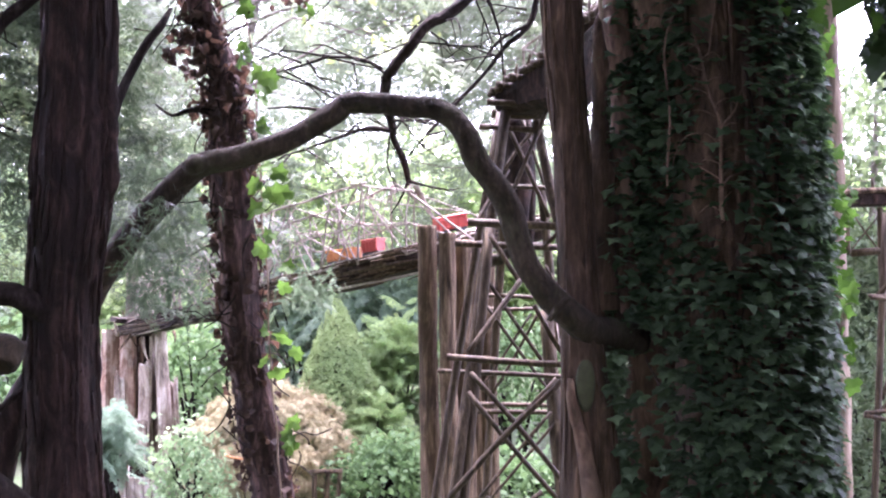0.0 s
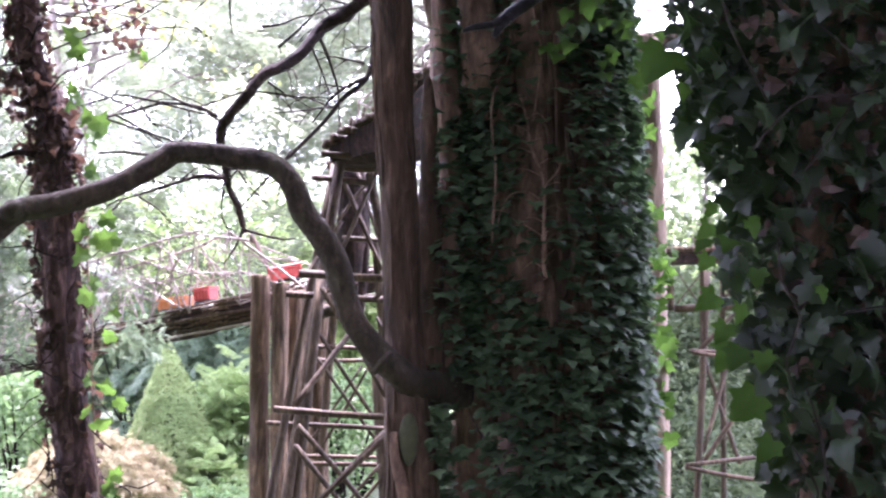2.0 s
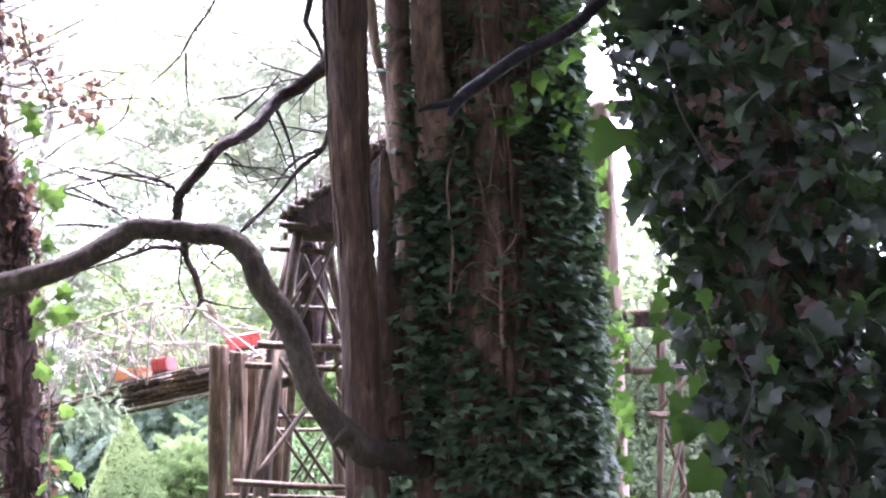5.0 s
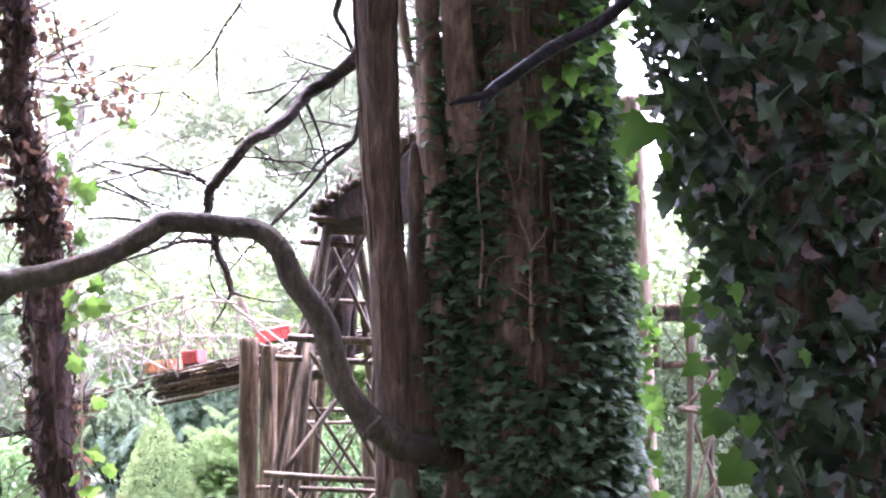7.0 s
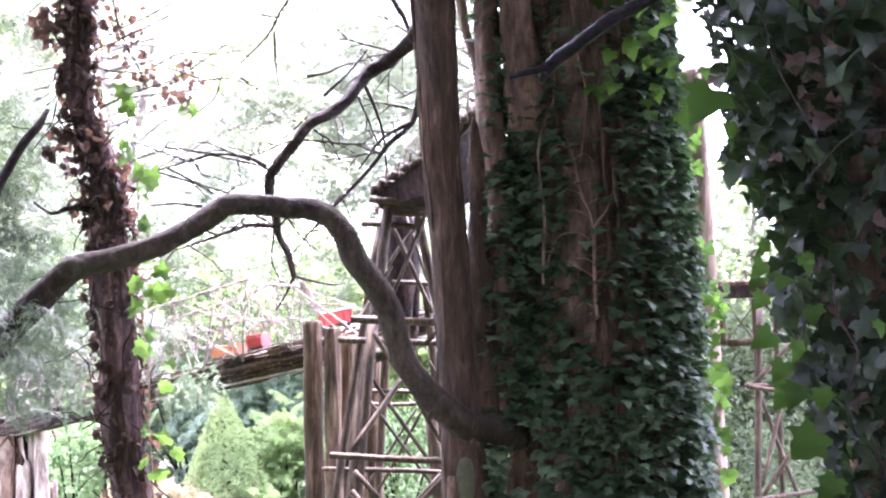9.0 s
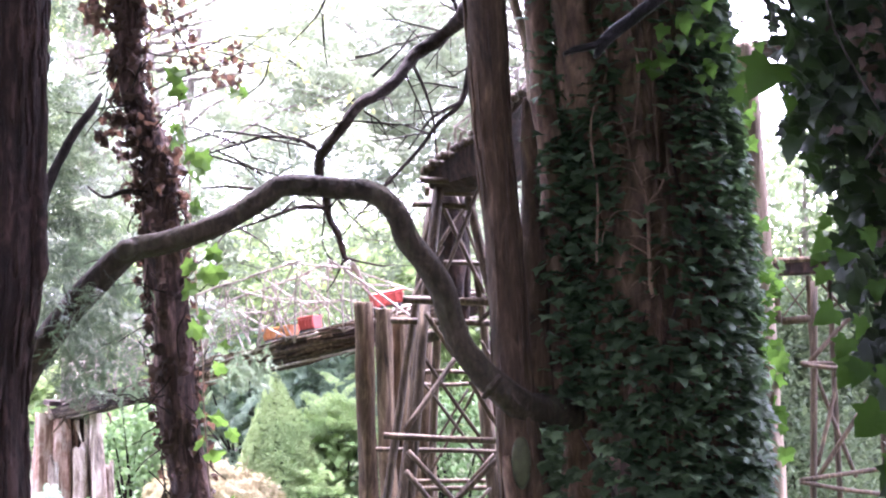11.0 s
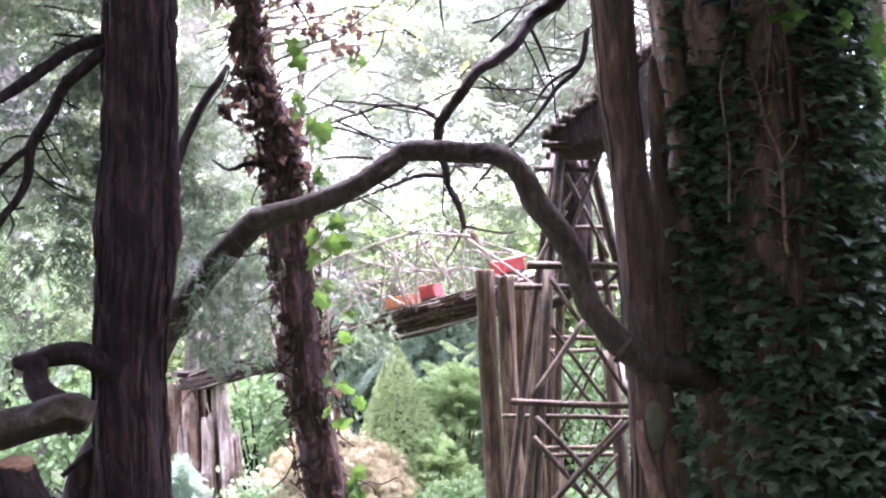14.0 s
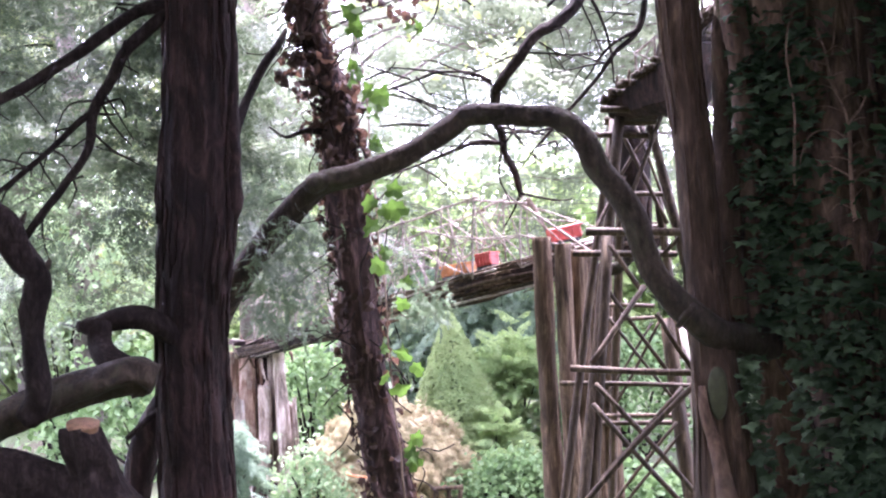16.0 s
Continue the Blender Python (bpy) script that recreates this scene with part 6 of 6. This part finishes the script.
# dwarf conical spruce
def build_spruce():
    rng = np.random.default_rng(81)
    tip = np.array((-0.738, 8.500, 1.264))
    base = (tip[0] + 0.08, tip[1], 0)
    ob = thing("dwarf_spruce", base, "dense conical dwarf spruce, fresh yellow-green", "shrub")
    h = tip[2] + 0.05
    part("trunk", *tube([(base, 0.05), ((tip[0], tip[1], h * 0.9), 0.01)], 8, 0.2, 0.05), BARK_DARK, ob)
    n = 32000
    u = 1 - np.sqrt(rng.random(n)) * 0.985
    a = rng.uniform(0, 2 * np.pi, n)
    tiers = 1 + 0.02 * np.sin(a * 9 + u * 40) + 0.02 * np.sin(u * 55 + 2 * np.sin(a * 5))
    r = (1 - u) ** 0.88 * 0.51 * (0.86 + 0.16 * rng.random(n)) * tiers + 0.006
    z = h * (0.08 + 0.92 * u)
    at = np.stack([tip[0] + 0.08 * (1 - u) + r * np.cos(a), tip[1] + r * np.sin(a), z], 1)
    out = np.stack([np.cos(a), np.sin(a), np.full(n, 0.4)], 1)
    ends = out * 0.9 + np.array([0, 0, 0.5]) + rng.normal(size=out.shape) * 0.5
    part("foliage", *scatter(SMALL_SHAPE, at - out * 0.015, out * 0.9 + np.array([0, 0, 0.5]) + rng.normal(size=out.shape) * 0.35, ends, rng.uniform(0.017, 0.034, n)), SPRUCE, ob, "", "stuff", False)


build_spruce()


def build_maple():
    """A low dome of thread-like leaves that hang in overlapping tiers."""
    rng = np.random.default_rng(82)
    centre, radii = np.array((-1.10, 8.0, 0.20)), np.array((0.60, 0.5, 0.56))
    ob = thing("lace_leaf_maple", (centre[0], centre[1], 0), "mounded lace-leaf maple with beige-pink drooping foliage", "shrub")
    n = 9000
    a = rng.uniform(0, 2 * np.pi, n)
    h = rng.uniform(-0.35, 1.0, n)
    r = np.sqrt(np.clip(1 - np.clip(h, 0, 1) ** 2, 0.0, 1)) * (1 + 0.12 * np.minimum(h, 0))
    d = np.stack([np.cos(a) * r, np.sin(a) * r, h], 1)
    lump = np.array([noise.noise(Vector(p * 2.6)) + 0.6 * noise.noise(Vector(p * 6.0)) for p in d])
    tier = 0.04 * np.sin(h * 26 + 4 * lump)
    at = centre + d * radii * (0.93 + 0.13 * lump + tier - 0.2 * rng.random(n) ** 1.5)[:, None]
    out = d * np.array([0.8, 0.8, 0.5]) + np.array([0, 0, 0.55]) + rng.normal(size=d.shape) * 0.65
    tip = d * np.array([1, 1, 0]) + np.array([0, 0, -0.75]) + rng.normal(size=d.shape) * 0.6
    part("foliage", *scatter(LACE, at, out, tip, rng.uniform(0.035, 0.075, n)), MAPLE, ob, "", "stuff", False)
    for k in range(11):
        p1 = Vector(at[int(rng.integers(0, n))])
        p0 = Vector((centre[0] + rng.normal() * 0.04, centre[1] + rng.normal() * 0.04, -0.03))
        part("branch", *tube([(p0, 0.022), ((p0 + p1) / 2 + Vector((0, 0, 0.1)), 0.012), (p1, 0.004)], 7, 0.12, 0.1, 0, 0, k), BARK_DARK, ob)
    # a few shoots stand above the dome
    for k in range(7):
        p = centre + np.array((rng.uniform(-0.4, 0.4), rng.uniform(-0.2, 0.2), 0.46))
        q = p + np.array((rng.normal() * 0.08, 0, rng.uniform(0.06, 0.14)))
        part("shoot", *stick(p, q, 0.003, 0.002, 5, k, 0.01), MAPLE, ob)
    return ob


build_maple()
mound("yew_bush", (-1.141, 10.500, 0.746), (0.75, 0.5, 0.9), 3600, 0.13, YEW_BUSH, SPRAY_FINE, "dark blue-green evergreen bush", "shrub", 84, 0.5, 90)
mound("yew_bush", (-0.541, 10.000, 0.923), (0.45, 0.5, 0.8), 2600, 0.16, YEW_BUSH, SPRAY_FINE, "drooping dark evergreen bush", "shrub", 85, 1.5, 70)
mound("conifer_bush", (-0.285, 8.750, 0.60), (0.27, 0.3, 0.58), 2800, 0.13, BUSH_NEEDLE, SPRAY, "feathery green conifer under the bridge", "shrub", 86, -0.4, 60)
mound("conifer_bush", (-0.40, 8.150, 0.25), (0.16, 0.2, 0.32), 1100, 0.12, BUSH_NEEDLE, SPRAY, "feathery grey-green conifer beside the spruce", "shrub", 87, -0.2, 40)
mound("broadleaf_shrub", (-0.325, 7.600, 0.187), (0.36, 0.3, 0.30), 2800, 0.045, SHRUB, OVAL_SHAPE, "rounded shrub with fresh green leaves", "shrub", 88, 0.2, 60)
mound("broadleaf_shrub", (-1.756, 8.800, 0.604), (0.36, 0.4, 0.6), 3000, 0.05, SHRUB, OVAL_SHAPE, "leafy bright green shrub", "shrub", 89, 0.2, 60)
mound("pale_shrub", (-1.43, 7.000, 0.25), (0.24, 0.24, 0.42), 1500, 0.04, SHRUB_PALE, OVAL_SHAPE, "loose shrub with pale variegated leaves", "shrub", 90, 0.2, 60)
mound("weeping_shrub", (-1.884, 7.000, 0.490), (0.13, 0.2, 0.26), 900, 0.11, WEEPING, SPRAY_FINE, "weeping pale blue-green shrub", "shrub", 91, 1.6, 40)
mound("broadleaf_shrub", (0.448, 8.500, 0.677), (0.55, 0.4, 0.55), 3600, 0.05, SHRUB, OVAL_SHAPE, "leafy green shrub behind the trestle", "shrub", 92, 0.3, 80)
mound("broadleaf_shrub", (0.390, 7.400, 0.123), (0.5, 0.3, 0.32), 2000, 0.06, SHRUB, OVAL_SHAPE, "low leafy green shrub", "shrub", 93, 0.3, 60)
mound("broadleaf_shrub", (2.882, 8.500, 0.367), (0.9, 0.5, 0.8), 6500, 0.05, WOODS, OVAL_SHAPE, "leafy green shrub beyond the side trestle", "shrub", 94, 0.3, 110)
mound("broadleaf_shrub", (3.1, 9.6, 0.75), (1.1, 0.5, 1.3), 9000, 0.06, WOODS, OVAL_SHAPE, "tall leafy green shrub beyond the side trestle", "shrub", 97, 0.3, 150)
mound("broadleaf_shrub", (2.75, 7.6, 0.2), (0.55, 0.35, 0.55), 3600, 0.05, WOODS, OVAL_SHAPE, "low dark leafy shrub at the foot of the side trestle", "shrub", 98, 0.3, 80)
# a slack orange cord and a low rail among the shrubs
whole("orange_cord", *tube([((-1.308, 7.5, 0.357), 0.006), ((-1.257, 7.5, 0.34), 0.006), ((-1.185, 7.5, 0.333), 0.006)], 6, 0.03, 0.05), ORANGE, (-1.308, 7.5, 0.357), "slack orange cord strung before the maple", "cord")
fence = thing("low_fence", (-0.788, 7.35, 0), "low weathered wooden rail on short posts", "fence")
part("rail", *stick((-0.788, 7.35, 0.281), (-0.594, 7.35, 0.288), 0.014, None, 8, 3, 0.01), LOG, fence)
for x in (-0.77, -0.69, -0.62):
    part("post", *stick((x, 7.37, -0.05), (x + 0.01, 7.37, 0.281), 0.014, None, 8, 5, 0.01), LOG, fence)
mound("broadleaf_shrub", (-3.334, 9.600, 0.383), (0.9, 0.5, 0.9), 3000, 0.07, SHRUB, OVAL_SHAPE, "fresh green shrub under the trees", "shrub", 95, 0.3, 90)
# pale leaves stand in for sunlight on this shaded shrub
mound("broadleaf_shrub", (-4.298, 10.500, 1.476), (1.2, 0.6, 1.2), 4200, 0.07, SHRUB_PALE, OVAL_SHAPE, "green shrub under the trees, sunlight put into its pale colour", "shrub", 96, 0.3, 90)


for k, (x, y, z, rx, rz) in enumerate(((-5.5, 15.0, 1.0, 2.2, 2.0), (-2.6, 16.0, 1.3, 2.0, 2.3), (0.2, 16.5, 1.3, 2.0, 2.3), (3.0, 15.5, 1.0, 1.8, 1.8), (5.6, 14.5, 1.0, 2.0, 2.0), (3.5, 10.5, 0.7, 1.0, 1.25), (8.5, 13.0, 1.0, 2.0, 2.0), (-8.5, 13.0, 1.0, 2.0, 2.2))):
    mound("background_shrub", (x, y, z), (rx, 0.8, rz), 9000, 0.16, BUSH_NEEDLE if k in (0, 1, 2, 4, 6) else WOODS, SMALL_SHAPE, "broad hazy green shrub at the back of the garden", "shrub", 200 + k, 0.4, 120, 0.5)


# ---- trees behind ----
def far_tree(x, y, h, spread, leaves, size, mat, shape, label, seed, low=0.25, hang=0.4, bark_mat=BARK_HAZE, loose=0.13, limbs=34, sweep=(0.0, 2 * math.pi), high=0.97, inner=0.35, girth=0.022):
    rng = np.random.default_rng(seed)
    tree = thing("tree", (x, y, 0), label, "tree")
    part("trunk", *tube([((x, y, -0.1), h * girth), ((x + rng.normal() * 0.1, y, h * 0.45), h * girth * 0.7), ((x + rng.normal() * 0.2, y, h * 0.95), h * girth * 0.2)], 10, h / 14, 0.08, 0, 0, seed), bark_mat, tree)
    ends, ways = [], []
    for k in range(limbs):
        z = h * rng.uniform(low, high)
        a = rng.uniform(*sweep)
        reach = spread * (1.15 - 0.75 * (z / h)) * rng.uniform(0.45, 1.0)
        p0 = np.array([x, y, z])
        p1 = p0 + np.array([math.cos(a) * reach, math.sin(a) * reach, rng.uniform(-0.1, 0.25) * reach])
        mid = (p0 + p1) / 2 + np.array([0, 0, 0.12 * reach])
        part("limb", *tube([(p0, h * 0.0024), (mid + rng.normal(size=3) * 0.05 * reach, h * 0.0011), (p0 * 0.25 + p1 * 0.75 + rng.normal(size=3) * 0.04 * reach, h * 0.0007), (p1, h * 0.0003)], 6, reach / 6, 0.1, 0, 0, k), bark_mat, tree)
        grow = p1 - p0
        for s in np.linspace(inner, 1.05, 6):
            ways.append(grow)
            ends.append(p0 * (1 - s) ** 2 + 2 * mid * s * (1 - s) + p1 * s * s + rng.normal(size=3) * 0.1 * reach)
    ends = np.array(ends)
    k = max(1, leaves // len(ends))
    spread3 = np.array((loose, loose, loose * 0.7)) * spread
    if shape is SPRAY_FINE:
        # conifer: whole boughs to both sides of each limb
        k = max(1, leaves // (7 * len(ends)))
        at = np.repeat(ends, k, axis=0)
        way = unit(np.repeat(np.array(ways), k, axis=0))
        across = np.cross(way, (0, 0, 1.0)) * rng.choice([-1.0, 1.0], (len(at), 1))
        at = at + rng.normal(size=at.shape) * spread3
        part("crown", *hang_boughs(at, way * 0.6 + across * rng.uniform(0.0, 1.0, (len(at), 1)), size * rng.uniform(1.6, 3.4, len(at)), BOUGHS_SOFT, rng, 0.45), mat, tree, "", "stuff", False)
    else:
        part("crown", *clumps(ends, k, spread3, size, shape, rng, hang, 0.5), mat, tree, "", "stuff", False)
    return tree


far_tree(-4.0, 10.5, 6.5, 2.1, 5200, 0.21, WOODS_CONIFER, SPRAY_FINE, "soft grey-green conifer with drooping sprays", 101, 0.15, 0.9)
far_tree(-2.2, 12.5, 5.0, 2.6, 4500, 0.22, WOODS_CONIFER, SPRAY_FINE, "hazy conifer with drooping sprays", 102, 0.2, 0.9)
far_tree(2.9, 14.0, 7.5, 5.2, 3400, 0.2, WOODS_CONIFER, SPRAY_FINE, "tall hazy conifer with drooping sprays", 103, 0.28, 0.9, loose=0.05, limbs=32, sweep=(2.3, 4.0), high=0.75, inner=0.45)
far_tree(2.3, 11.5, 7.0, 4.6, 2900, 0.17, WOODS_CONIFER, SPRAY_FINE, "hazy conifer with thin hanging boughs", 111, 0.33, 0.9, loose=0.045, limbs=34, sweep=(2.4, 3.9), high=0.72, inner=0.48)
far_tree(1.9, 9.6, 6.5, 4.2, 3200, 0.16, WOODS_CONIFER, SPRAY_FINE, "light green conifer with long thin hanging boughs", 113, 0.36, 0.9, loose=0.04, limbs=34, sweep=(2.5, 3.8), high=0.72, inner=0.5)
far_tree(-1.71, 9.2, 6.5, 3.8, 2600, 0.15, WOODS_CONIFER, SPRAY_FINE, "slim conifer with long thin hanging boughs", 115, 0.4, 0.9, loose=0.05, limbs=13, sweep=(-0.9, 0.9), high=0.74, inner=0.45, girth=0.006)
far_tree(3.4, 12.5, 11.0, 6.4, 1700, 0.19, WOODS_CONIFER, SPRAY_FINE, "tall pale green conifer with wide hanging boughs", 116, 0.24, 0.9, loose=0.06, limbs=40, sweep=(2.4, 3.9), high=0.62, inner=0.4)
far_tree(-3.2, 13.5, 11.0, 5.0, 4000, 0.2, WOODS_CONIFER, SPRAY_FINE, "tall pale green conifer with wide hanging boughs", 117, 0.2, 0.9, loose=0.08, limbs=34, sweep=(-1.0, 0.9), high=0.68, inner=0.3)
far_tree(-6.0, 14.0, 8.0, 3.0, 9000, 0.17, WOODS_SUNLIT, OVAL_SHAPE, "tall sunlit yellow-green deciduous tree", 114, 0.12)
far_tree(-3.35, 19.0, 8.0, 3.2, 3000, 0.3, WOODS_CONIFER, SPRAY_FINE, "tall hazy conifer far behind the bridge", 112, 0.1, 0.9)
far_tree(4.6, 13.5, 3.6, 2.2, 6000, 0.10, WOODS, OVAL_SHAPE, "broad pale green deciduous tree", 104, 0.15)
far_tree(-6.6, 15.0, 8.0, 3.0, 7000, 0.12, WOODS, OVAL_SHAPE, "broad pale green deciduous tree", 105, 0.12)
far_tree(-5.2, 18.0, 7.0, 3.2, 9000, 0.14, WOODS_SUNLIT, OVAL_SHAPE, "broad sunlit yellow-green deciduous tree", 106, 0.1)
far_tree(1.8, 22.0, 6.0, 3.4, 9000, 0.09, WOODS, OVAL_SHAPE, "broad pale green deciduous tree", 107, 0.1)
far_tree(5.5, 20.0, 4.6, 3.2, 8000, 0.10, WOODS, OVAL_SHAPE, "broad pale green deciduous tree", 108, 0.1)
far_tree(9.5, 16.0, 7.0, 3.2, 3000, 0.17, WOODS, OVAL_SHAPE, "broad pale green deciduous tree", 109, 0.1)
far_tree(-10.5, 18.0, 8.0, 3.4, 3000, 0.17, WOODS, OVAL_SHAPE, "broad pale green deciduous tree", 110, 0.1)
# added tree whose canopy, above the view, blocks sun over the side trestle
rng = np.random.default_rng(141)
canopy = thing("tree", (4.6, 9.0, 0), "unseen broad evergreen added to shade the side trestle", "tree")
part("trunk", *tube([((4.6, 9.0, -0.1), 0.2), ((4.55, 9.0, 3.5), 0.16), ((4.4, 9.0, 8.0), 0.05)], 12, 0.4, 0.08, 5, 0.05, 9), BARK_HAZE, canopy)
c = np.stack([rng.uniform(1.6, 6.2, 260), rng.uniform(7.6, 12.0, 260), rng.uniform(5.2, 7.5, 260)], 1)
part("crown", *clumps(c, 30, (0.35, 0.35, 0.2), 0.3, SMALL_SHAPE, rng), NEEDLE, canopy, "dense evergreen crown", "stuff", False)
# behind the path and beside it, out of view: added to dim the front light
for k, (x, y) in enumerate(((-3.0, -2.0), (0.3, -2.8), (3.4, -1.8), (-4.6, 2.0), (4.6, 2.2))):
    far_tree(x, y, 7.5, 2.6, 5000, 0.36, YEW, SMALL_SHAPE, "unseen dark evergreen added by the path to dim front light", 120 + k, 0.08)

# far woods that close the view
rng = np.random.default_rng(131)
n = 900
a = rng.uniform(0, 2 * np.pi, n)
r = rng.uniform(24, 36, n)
c = np.stack([np.sin(a) * r, 6 + np.cos(a) * r, rng.uniform(0.0, 6.0, n) * rng.uniform(0.3, 1.0, n)], 1)
v, f = clumps(c, 44, (1.0, 1.0, 0.7), 0.27, SMALL_SHAPE, rng)
whole("far_woods", v, f, WOODS, (0, 6, 0), "hazy green woods in the distance", "woods", kind="stuff", smooth=False)
